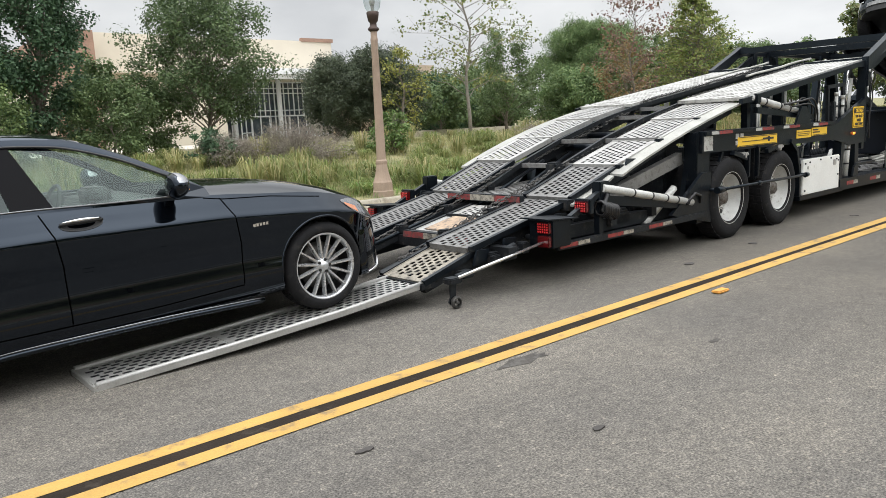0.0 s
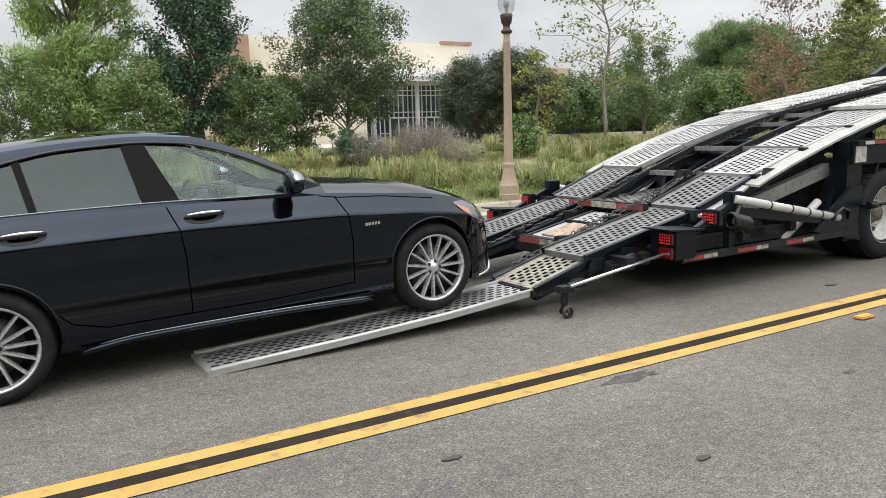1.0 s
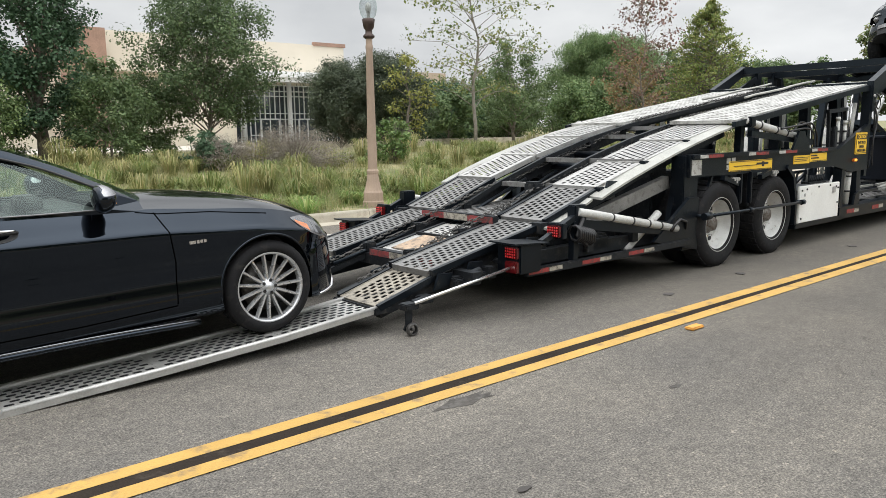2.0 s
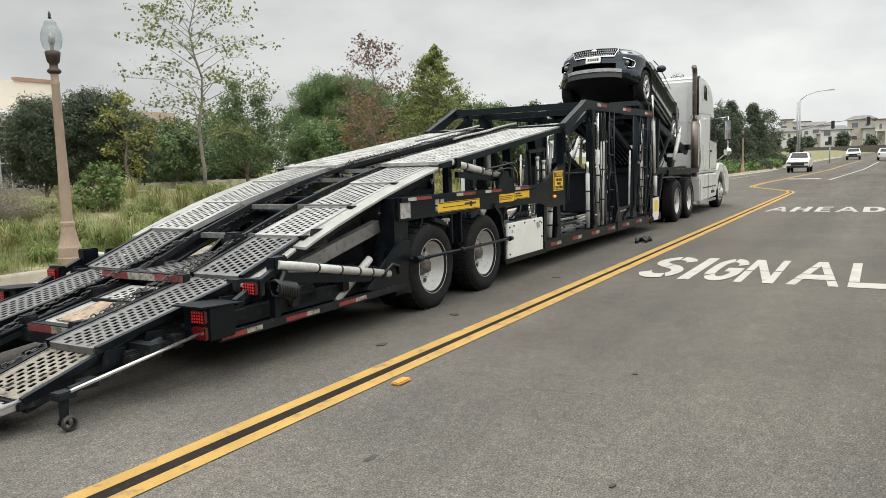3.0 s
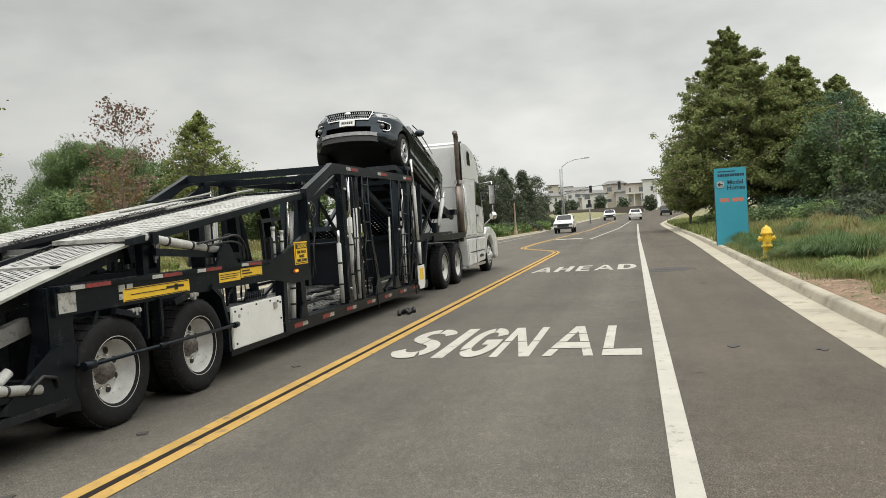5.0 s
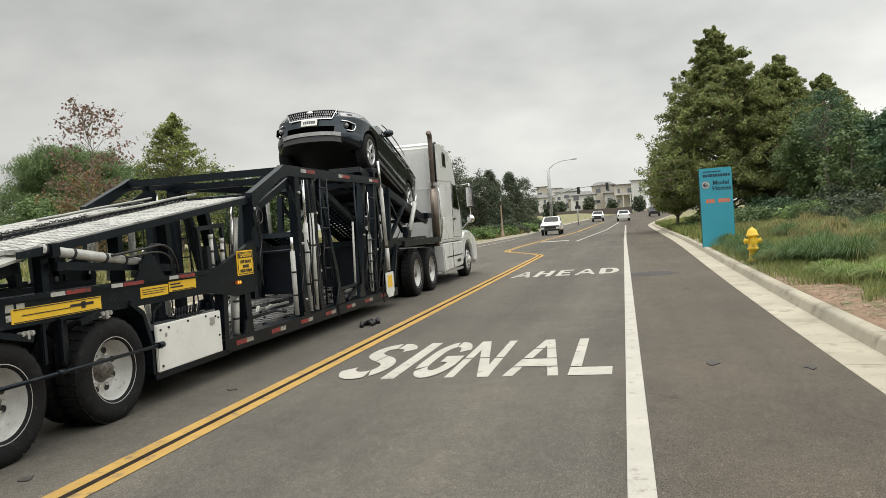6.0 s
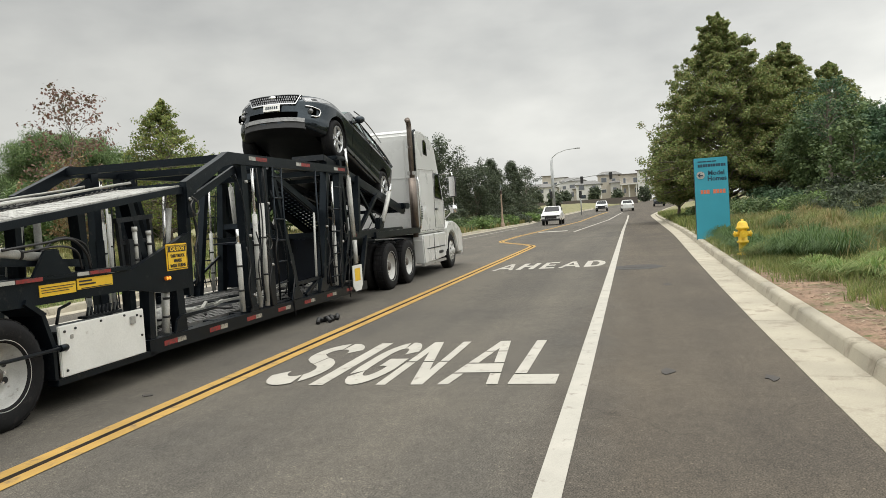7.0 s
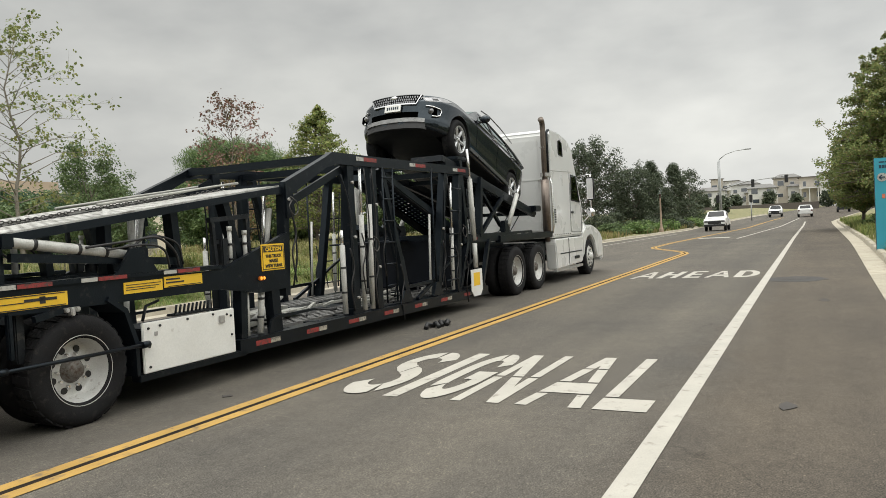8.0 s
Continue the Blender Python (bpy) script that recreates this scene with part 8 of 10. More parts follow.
# ---- trees, shrubs and grass ----
LEAF = dict(
    oak=leaf_mat("oak_leaves", [(0.071, 0.111, 0.045), (0.112, 0.168, 0.065), (0.174, 0.226, 0.096)]),
    young=leaf_mat("young_oak_leaves", [(0.064, 0.100, 0.045), (0.100, 0.150, 0.064), (0.155, 0.205, 0.092)]),
    dark=leaf_mat("dark_oak_leaves", [(0.040, 0.081, 0.041), (0.066, 0.122, 0.062), (0.100, 0.166, 0.086)]),
    grey=leaf_mat("grey_green_leaves", [(0.050, 0.068, 0.042), (0.078, 0.100, 0.060), (0.118, 0.140, 0.085)]),
    pine=leaf_mat("pine_needles", [(0.221, 0.312, 0.098), (0.312, 0.429, 0.143), (0.429, 0.533, 0.195)]),
    pine2=leaf_mat("dull_pine_needles", [(0.102, 0.162, 0.060), (0.150, 0.216, 0.078), (0.204, 0.270, 0.102)]),
    pine3=leaf_mat("dark_pine_needles", [(0.085, 0.145, 0.055), (0.13, 0.195, 0.073), (0.19, 0.25, 0.10)]),
    sycamore=leaf_mat("sycamore_leaves", [(0.11, 0.16, 0.05), (0.17, 0.215, 0.07), (0.27, 0.265, 0.09), (0.14, 0.17, 0.06)]),
    green=leaf_mat("plane_tree_leaves", [(0.075, 0.115, 0.042), (0.115, 0.155, 0.054), (0.165, 0.195, 0.07), (0.195, 0.165, 0.078)]),
    plane=leaf_mat("plane_tree_foliage", [(0.125, 0.175, 0.062), (0.185, 0.235, 0.080), (0.26, 0.30, 0.105), (0.29, 0.235, 0.115)], through=0.45),
    fresh=leaf_mat("yellow_green_leaves", [(0.12, 0.17, 0.05), (0.18, 0.235, 0.07), (0.26, 0.29, 0.09), (0.27, 0.25, 0.09)], through=0.45),
    rust=leaf_mat("rusty_autumn_leaves", [(0.17, 0.085, 0.07), (0.25, 0.145, 0.115), (0.14, 0.095, 0.07), (0.13, 0.115, 0.06)]),
    brown=leaf_mat("brown_autumn_leaves", [(0.20, 0.135, 0.065), (0.27, 0.185, 0.09), (0.15, 0.14, 0.06)]),
    yellow=leaf_mat("yellowing_leaves", [(0.19, 0.21, 0.06), (0.29, 0.28, 0.07), (0.13, 0.17, 0.055)]),
    shrub=leaf_mat("shrub_leaves", [(0.085, 0.150, 0.042), (0.143, 0.229, 0.066), (0.201, 0.264, 0.092)]),
    grass=leaf_mat("long_grass", [(0.14, 0.175, 0.06), (0.22, 0.24, 0.085), (0.33, 0.30, 0.13), (0.43, 0.385, 0.20), (0.19, 0.205, 0.07)], through=0.45),
    bank=leaf_mat("bank_grass", [(0.10, 0.140, 0.042), (0.155, 0.20, 0.058), (0.215, 0.245, 0.078), (0.30, 0.275, 0.125)], through=0.45),
    straw=leaf_mat("olive_brown_grass", [(0.12, 0.155, 0.05), (0.19, 0.205, 0.068), (0.27, 0.23, 0.10), (0.34, 0.265, 0.14), (0.15, 0.18, 0.06)], through=0.45),
    fountain=leaf_mat("dark_fountain_grass", [(0.055, 0.100, 0.034), (0.085, 0.145, 0.048), (0.125, 0.19, 0.066)], through=0.4),
    green_grass=leaf_mat("green_grass", [(0.125, 0.205, 0.06), (0.185, 0.285, 0.08), (0.260, 0.335, 0.11), (0.345, 0.345, 0.15)], through=0.45),
    twig=leaf_mat("dry_twigs", [(0.21, 0.18, 0.15), (0.30, 0.26, 0.22), (0.17, 0.165, 0.12)]),
)
BARK = mat("grey_bark", (0.16, 0.135, 0.11), 0.9, var=0.35, scale=4, fine=40, bump=0.6)
PALEBARK = mat("pale_sycamore_bark", (0.22, 0.20, 0.17), 0.85, var=0.3, scale=3, fine=30, bump=0.4, dirt=(0.18, 0.15, 0.11), dirt_at=0.58)


def fast_mesh(name, verts, faces, material):
    """A mesh from arrays; all faces have the same number of corners."""
    me = bpy.data.meshes.new(name)
    nv, (nf, k) = len(verts), faces.shape
    me.vertices.add(nv)
    me.vertices.foreach_set("co", verts.astype(np.float32).ravel())
    me.loops.add(nf * k)
    me.loops.foreach_set("vertex_index", faces.astype(np.int32).ravel())
    me.polygons.add(nf)
    me.polygons.foreach_set("loop_start", np.arange(0, nf * k, k, dtype=np.int32))
    me.update(calc_edges=True)
    me.materials.append(material)
    return me


def leaves(rng, centres, per, spread, size, droop=0.0, long=1.5):
    """Leaf quads in rounded clumps; most leaves lie on the clump's outside and face out and up."""
    c = np.repeat(centres, per, axis=0)
    n = len(c)
    d = rng.normal(0, 1, (n, 3))
    d /= np.linalg.norm(d, axis=1)[:, None]
    puff = np.repeat(rng.uniform(0.7, 1.25, len(centres)), per)[:, None]
    p = c + d * (spread * 1.75 * puff * rng.uniform(0, 1, (n, 1)) ** 0.5) * np.array([1, 1, 0.8])
    nrm = d * 0.7 + np.array([0, 0, 0.5]) + rng.normal(0, 0.45, (n, 3))
    nrm /= np.linalg.norm(nrm, axis=1)[:, None]
    a = np.cross(nrm, rng.normal(0, 1, (n, 3)))
    a[:, 2] -= droop
    a /= np.linalg.norm(a, axis=1)[:, None] + 1e-9
    b = np.cross(nrm, a)
    b /= np.linalg.norm(b, axis=1)[:, None] + 1e-9
    s = size * rng.uniform(0.6, 1.3, (n, 1))
    v = np.stack([p - a * s * long / 2, p + b * s / 2, p + a * s * long / 2, p - b * s / 2], 1).reshape(-1, 3)
    return v, np.arange(n * 4).reshape(-1, 4)


def tree(x, y, h, wide, style, seed, leaf, label, bark=None, limbs=26, per=60, size=0.09, low=0.22, spread=0.3, droop=0.0, sub=4, trunk_r=None, open_top=False, long=1.5, lean=0.0, z0=None, name="tree", group="", category="tree", rise=0.1):
    wide, spread, per = wide * 0.86, spread * 0.74, max(3, int(per * 0.8))
    rng = np.random.default_rng(seed)
    root = thing(name, label, category, (x, y, height(x, y) - 0.05 if z0 is None else z0), group=group)
    r0 = trunk_r or 0.02 * h
    bm = bmesh.new()
    k = 9
    top = 0.92 if style in ("pine", "cone", "plane", "sycamore") else 0.62
    spine = [Vector((lean * h * (i / k) ** 1.5 + 0.03 * h * math.sin(i * 1.3 + seed) * (i / k), 0.025 * h * math.cos(i * 1.7 + seed) * (i / k), h * top * i / k)) for i in range(k + 1)]
    tube(bm, spine, [max(0.012, r0 * (1 - 0.88 * i / k)) for i in range(k + 1)], 8)

    def width_at(f):
        if style == "cone":
            return wide * max(0.04, 1.02 - f) ** 0.95
        if style == "plane":
            return wide * min(1.0, (f / 0.1 + 0.35) ** 0.5) * max(0.02, 1 - f * f)
        if style == "pine":
            return wide * (math.sin(math.pi * min(1, 0.12 + 0.88 * f)) ** 0.55)
        if style == "sycamore":
            return wide * (math.sin(math.pi * (0.18 + 0.78 * f)) ** 0.8)
        return wide * max(0.15, math.sin(math.pi * (0.16 + 0.80 * f))) ** 0.6

    cents, puffs = [], []
    for i in range(limbs):
        f = (i + rng.uniform(0, 1)) / limbs
        zf = low + (1 - low) * f
        z = h * min(zf * (0.92 if style != "oak" else 0.55), top * 0.97)
        j = min(k - 1, int(z / (h * top) * k))
        t = z / (h * top) * k - j
        base = spine[j].lerp(spine[j + 1], min(1, t))
        ang = i * 2.39996 + rng.uniform(-0.4, 0.4)
        reach = width_at(f) * (rng.uniform(0.75, 1.15) if style != "plane" else rng.uniform(0.72, 1.07))
        tip = Vector((base.x + math.cos(ang) * reach, base.y + math.sin(ang) * reach, h * min(1.0, zf + rng.uniform(-0.03, 0.05)) + (rise * reach if style != "cone" else -0.05 * reach)))
        mid = base.lerp(tip, 0.5) + Vector((0, 0, 0.12 * reach * (1 if style != "cone" else -0.4)))
        rr = max(0.01, r0 * 0.32 * (1 - 0.6 * zf))
        tube(bm, [base, base.lerp(mid, 0.6), mid, mid.lerp(tip, 0.6), tip], [rr, rr * 0.8, rr * 0.6, rr * 0.4, rr * 0.2], 5)
        for q in range(sub):
            u = 0.35 + 0.65 * (q + rng.uniform(0, 1)) / sub
            a0 = mid.lerp(tip, (u - 0.35) / 0.65) if u > 0.35 else mid
            d = Vector(rng.normal(0, 1, 3))
            d.z = abs(d.z) * 0.6 if style != "cone" else d.z * 0.3
            e = a0 + d.normalized() * reach * (rng.uniform(0.15, 0.42) if style != "plane" else rng.uniform(0.12, 0.36))
            tube(bm, [a0, a0.lerp(e, 0.5) + Vector((0, 0, 0.02 * reach)), e], [rr * 0.3, rr * 0.22, rr * 0.1], 4)
            cents.append(e)
            cents.append(a0.lerp(e, 0.45))
        cents.append(tip)
        puffs += [0.35 + 0.55 * (1 - f) if style == "plane" else 1.0] * (2 * sub + 1)
    if style == "plane":
        for q in range(10):
            cents.append(spine[-1] + Vector((0.05 * math.sin(q * 2.1), 0.05 * math.cos(q * 2.1), h * (0.012 * q - 0.01))))
            puffs.append(0.5 - 0.035 * q)
    part("trunk", bm, bark or BARK, root, "", True)
    c = np.array([tuple(v) for v in cents])
    v, f = leaves(rng, c, per, np.repeat(np.array(puffs), per)[:, None] * spread, size, droop, long)
    ob = new("crown", fast_mesh("crown", v, f, LEAF[leaf]))
    ob.parent = root
    return root


# bank on the far side of the road
tree(3.7, 24.5, 9.6, 2.0, "pine", 1, "pine", "tall light green pine with loose upturned boughs", limbs=90, per=120, size=0.036, long=5.0, spread=0.34, low=0.04, rise=0.8, droop=-0.7)
tree(6.55, 22.5, 8.8, 1.45, "oak", 2, "dark", "dense dark green oak beside the path", limbs=52, per=110, size=0.065, spread=0.34, low=0.08)
tree(4.7, 21.0, 2.7, 1.2, "oak", 22, "pine2", "low green shrub in the grass", limbs=20, per=80, size=0.052, spread=0.26, low=0.08)
tree(2.0, 22.6, 2.8, 1.3, "oak", 26, "pine2", "low light green shrub in the grass", limbs=22, per=80, size=0.05, spread=0.26, low=0.05)
tree(0.2, 24.0, 3.2, 1.5, "oak", 61, "oak", "low green shrub in the grass", limbs=22, per=80, size=0.055, spread=0.28, low=0.05)
tree(3.4, 26.2, 3.4, 1.5, "oak", 62, "pine2", "green shrub behind the pine", limbs=22, per=80, size=0.055, spread=0.28, low=0.05)
tree(11.1, 22.4, 5.0, 2.3, "oak", 3, "young", "round grey-green young oak in the grass", limbs=56, per=100, size=0.055, spread=0.34, low=0.22, trunk_r=0.09)
tree(8.7, 24.8, 3.1, 1.4, "oak", 4, "oak", "green shrub behind the young oak", limbs=18, per=50, size=0.08, spread=0.28, low=0.08)
for i, (bx, by, bh, bw) in enumerate(((18.4, 26.6, 3.3, 1.5), (20.2, 26.0, 3.7, 1.6), (21.8, 26.8, 2.9, 1.4))):
    tree(bx, by, bh, bw, "oak", 5 + 300 * i, "grey", "dark evergreen bush tree by the building", limbs=60, per=90, size=0.035, long=3.5, spread=0.30, low=0.04, rise=0.5)
tree(19.6, 23.6, 3.5, 1.2, "sycamore", 7, "yellow", "small tree with yellowing leaves", limbs=18, per=9, size=0.085, spread=0.26, low=0.2)
tree(22.0, 22.4, 8.3, 2.9, "sycamore", 8, "sycamore", "slender sycamore with sparse pale green leaves", PALEBARK, limbs=46, per=5, size=0.09, spread=0.22, low=0.2, sub=7, trunk_r=0.08)
tree(26.2, 24.4, 4.6, 1.7, "oak", 9, "oak", "grey-green oak beside the sycamore", limbs=28, per=60, size=0.065, spread=0.3, low=0.13)
tree(43.6, 32.6, 6.3, 3.8, "pine", 10, "pine3", "broad rounded pine behind the row of trees", limbs=130, per=170, size=0.036, spread=0.46, low=0.05, long=5.0, rise=0.45, droop=-0.7)
tree(28.5, 19.2, 6.3, 1.9, "sycamore", 11, "rust", "slender tree with sparse rusty red leaves", limbs=44, per=3, size=0.085, spread=0.2, low=0.25, sub=6, trunk_r=0.06, rise=0.35)
tree(31.2, 21.5, 4.3, 1.6, "oak", 12, "brown", "autumn tree with brown leaves", limbs=24, per=16, size=0.09, spread=0.28, low=0.15)
tree(37.4, 21.5, 7.1, 3.1, "plane", 13, "fresh", "green plane tree with a pointed crown", limbs=170, per=11, size=0.085, spread=0.34, low=0.1, sub=5, rise=0.1)
tree(41.0, 24.5, 5.2, 2.4, "oak", 14, "oak", "dull green oak in the row of trees", limbs=30, per=46, size=0.13, spread=0.34, low=0.12)
for i, (bx, by, bh, bw, bl) in enumerate(((30.0, 34.0, 3.4, 2.6, "dark"), (36.0, 36.0, 4.2, 3.0, "oak"), (42.5, 27.5, 4.4, 2.8, "oak"), (48.0, 33.0, 5.0, 3.2, "dark"), (53.0, 26.0, 5.0, 3.0, "oak"), (60.0, 30.0, 5.8, 3.4, "oak"), (38.5, 30.0, 3.6, 2.4, "pine3"), (46.0, 38.0, 5.2, 3.4, "oak"))):
    tree(bx, by, bh, bw, "oak", 150 + i, bl, "dense green tree behind the row of trees", limbs=54, per=60, size=0.10, spread=0.42, low=0.03)
tree(33.0, 31.5, 2.6, 2.0, "oak", 15, "oak", "dull green oak behind the row of trees", limbs=26, per=46, size=0.13, spread=0.34, low=0.12)
tree(27.5, 30.5, 2.8, 1.9, "oak", 16, "oak", "dull green oak behind the row of trees", limbs=24, per=46, size=0.11, spread=0.3, low=0.15)
tree(66.0, 23.7, 8.2, 2.6, "sycamore", 17, "green", "green plane tree far behind the trailer", limbs=34, per=34, size=0.2, spread=0.4, low=0.2)
tree(54.0, 30.0, 6.0, 3.2, "oak", 18, "oak", "dull green oak far behind the trailer", limbs=28, per=44, size=0.18, spread=0.45, low=0.12)
tree(50.0, 22.0, 4.6, 2.2, "oak", 19, "oak", "dull green oak far behind the trailer", limbs=24, per=40, size=0.16, spread=0.4, low=0.12)
tree(80.0, 19.0, 8.8, 3.6, "oak", 20, "grey", "dark green oak far along the road", limbs=56, per=40, size=0.13, spread=0.5, low=0.1)
tree(84.0, 15.8, 6.4, 3.0, "oak", 21, "grey", "grey-green tree far along the road", limbs=48, per=40, size=0.12, spread=0.46, low=0.06)
tree(88.0, 14.6, 7.0, 3.2, "cone", 23, "grey", "upright grey-green tree far along the road", limbs=60, per=36, size=0.12, spread=0.42, low=0.08, sub=4)
tree(95.0, 13.4, 7.2, 3.4, "cone", 24, "grey", "upright grey-green tree far along the road", limbs=60, per=36, size=0.12, spread=0.42, low=0.08, sub=4)
tree(103.0, 13.0, 6.6, 2.6, "sycamore", 46, "grey", "thin grey-green tree far along the road", limbs=34, per=16, size=0.13, spread=0.4, low=0.1)
tree(72.0, 22.0, 5.2, 2.6, "oak", 25, "grey", "dull green oak far along the road", limbs=44, per=40, size=0.16, spread=0.45, low=0.12)
tree(9.6, 23.0, 2.3, 1.1, "oak", 27, "oak", "low green shrub at the foot of the young oak", limbs=18, per=80, size=0.052, spread=0.26, low=0.05)
tree(8.0, 21.6, 2.2, 1.1, "oak", 28, "oak", "low green shrub beside the dark oak", limbs=18, per=80, size=0.052, spread=0.26, low=0.05)
tree(5.6, 23.4, 3.4, 1.2, "oak", 29, "pine2", "green shrub between the pine and the dark oak", limbs=20, per=80, size=0.052, spread=0.26, low=0.05)
# bank on the near side
tree(62.0, -7.0, 13.9, 6.3, "plane", 30, "plane", "tall plane tree with a pointed crown behind the sign", limbs=240, per=58, size=0.12, spread=0.42, low=0.06, sub=6, long=1.3, rise=0.1)
tree(66.0, -3.9, 6.8, 2.3, "oak", 31, "plane", "lower plane tree beside the kerb", limbs=60, per=60, size=0.12, spread=0.36, low=0.2)
tree(63.0, -11.0, 11.0, 5.4, "plane", 32, "plane", "plane tree with a pointed crown", limbs=200, per=58, size=0.12, spread=0.42, low=0.05, sub=6, long=1.3, rise=0.1)
tree(64.0, -14.2, 8.9, 4.6, "plane", 38, "plane", "lower plane tree with a pointed crown", limbs=120, per=58, size=0.12, spread=0.42, low=0.05, sub=6, long=1.3, rise=0.1)
tree(50.0, -10.9, 6.6, 1.9, "sycamore", 39, "dark", "thin airy tree with sparse leaves on the bank", limbs=34, per=5, size=0.10, spread=0.24, low=0.5, sub=6)
tree(55.0, -12.2, 5.6, 3.2, "oak", 33, "oak", "dark olive tree on the bank", limbs=64, per=60, size=0.13, spread=0.44, low=0.03)
tree(48.0, -14.6, 4.4, 3.2, "oak", 34, "dark", "dark olive tree on the bank", limbs=64, per=60, size=0.12, spread=0.42, low=0.03)
tree(42.0, -14.4, 3.8, 2.8, "oak", 40, "oak", "grey-green olive tree on the bank", limbs=54, per=60, size=0.11, spread=0.40, low=0.03)
tree(38.0, -12.0, 3.6, 2.4, "oak", 35, "dark", "broad dark bush on the bank", limbs=30, per=60, size=0.11, spread=0.34, low=0.04)
tree(43.0, -10.2, 3.8, 1.6, "sycamore", 36, "oak", "thin airy bush on the bank", limbs=28, per=14, size=0.12, spread=0.26, low=0.1)
tree(30.0, -14.5, 3.6, 2.6, "oak", 37, "oak", "broad grey-green bush on the bank", limbs=30, per=60, size=0.10, spread=0.34, low=0.04)


# unseen oaks added behind the camera so the sedan's side reflects dark foliage
for i, (bx, by, bh) in enumerate(((-14, -8.5, 5.2), (-8, -10.0, 6.0), (-3, -8.6, 4.8), (2, -10.2, 5.8), (7, -8.8, 5.0), (12, -11.0, 5.6), (-11, -10.5, 6.0), (-5.5, -11.0, 6.4), (-0.5, -11.2, 6.2), (4.5, -11.4, 6.2), (9.5, -12.0, 6.0), (-17, -9.5, 6.0))):
    tree(bx, by, bh, 3.2, "oak", 130 + i, ("dark", "oak")[i % 2], "unseen green oak added on the near bank to darken the car's reflections", limbs=30, per=40, size=0.12, spread=0.42, low=0.08)


def bush(x, y, r, h, seed, leaf, label, n=90, per=26, size=0.05, long=2.0, spread=0.1, twigs=30):
    rng = np.random.default_rng(seed)
    root = thing("shrub", label, "shrub", (x, y, height(x, y) - 0.03))
    bm = bmesh.new()
    cents = []
    for i in range(twigs):
        a, e = rng.uniform(0, 6.283), rng.uniform(0.2, 1.45)
        d = Vector((math.cos(a) * math.cos(e) * r, math.sin(a) * math.cos(e) * r, math.sin(e) * h))
        tube(bm, [(0, 0, 0), d * 0.5 + Vector((0, 0, 0.08 * h)), d], [0.012, 0.008, 0.003], 4)
        for t in (0.5, 0.75, 1.0):
            cents.append(tuple(d * t))
    part("branchwork", bm, BARK, root)
    c = np.array(cents)[rng.integers(0, len(cents), n)]
    v, f = leaves(rng, c, per, spread, size, 0.0, long)
    ob = new("foliage", fast_mesh("foliage", v, f, LEAF[leaf]))
    ob.parent = root


for i, (bx, by, br, bh, bl) in enumerate(((46.0, -6.5, 1.7, 0.9, "oak"), (50.0, -8.5, 1.9, 1.1, "dark"), (54.0, -6.5, 1.7, 0.9, "oak"), (41.0, -8.0, 1.6, 0.9, "shrub"), (58.0, -9.0, 2.2, 1.3, "dark"), (44.0, -10.0, 1.8, 1.2, "grey"), (36.0, -8.5, 1.6, 1.0, "grey"), (60.0, -5.2, 1.7, 0.7, "oak"), (56.0, -11.0, 2.2, 1.5, "grey"))):
    bush(bx, by, br, bh, 170 + i, bl, "spreading green shrub on the rise behind the sign", n=140, per=26, size=0.09, spread=0.24)
bush(11.3, 17.7, 1.4, 1.05, 41, "twig", "grey-brown dry twiggy shrub", n=260, per=44, size=0.011, long=9, spread=0.2, twigs=90)
bush(14.9, 18.2, 0.75, 1.25, 42, "shrub", "bright green upright shrub", n=90, per=30, size=0.05)
bush(9.9, 18.6, 1.0, 0.7, 43, "twig", "grey-brown dry twiggy shrub", n=200, per=40, size=0.011, long=9, spread=0.18, twigs=60)
bush(9.4, 18.8, 0.7, 0.9, 44, "dark", "dark green grassy shrub", n=60, per=26, size=0.05, long=3)
bush(20.5, 17.5, 0.9, 0.7, 45, "twig", "grey-brown dry twiggy shrub", n=180, per=40, size=0.011, long=9, spread=0.18, twigs=60)
for i, (bx, bd, br, bh, bl) in enumerate(((31.5, 5.4, 1.2, 1.0, "grey"), (38.0, 4.5, 1.3, 1.0, "oak"), (27.0, 7.2, 1.3, 1.0, "grey"), (29.0, 6.8, 1.3, 0.9, "twig"), (34.0, 7.5, 1.4, 1.1, "grey"), (23.0, 8.0, 1.3, 1.0, "grey"))):
    bush(bx, kerb_r(bx) - bd, br, bh, 70 + i, bl, "low mounded green shrub on the near bank" if bl != "twig" else "low dry twiggy shrub on the near bank", n=150, per=30, size=0.04, long=2.2, spread=0.15)
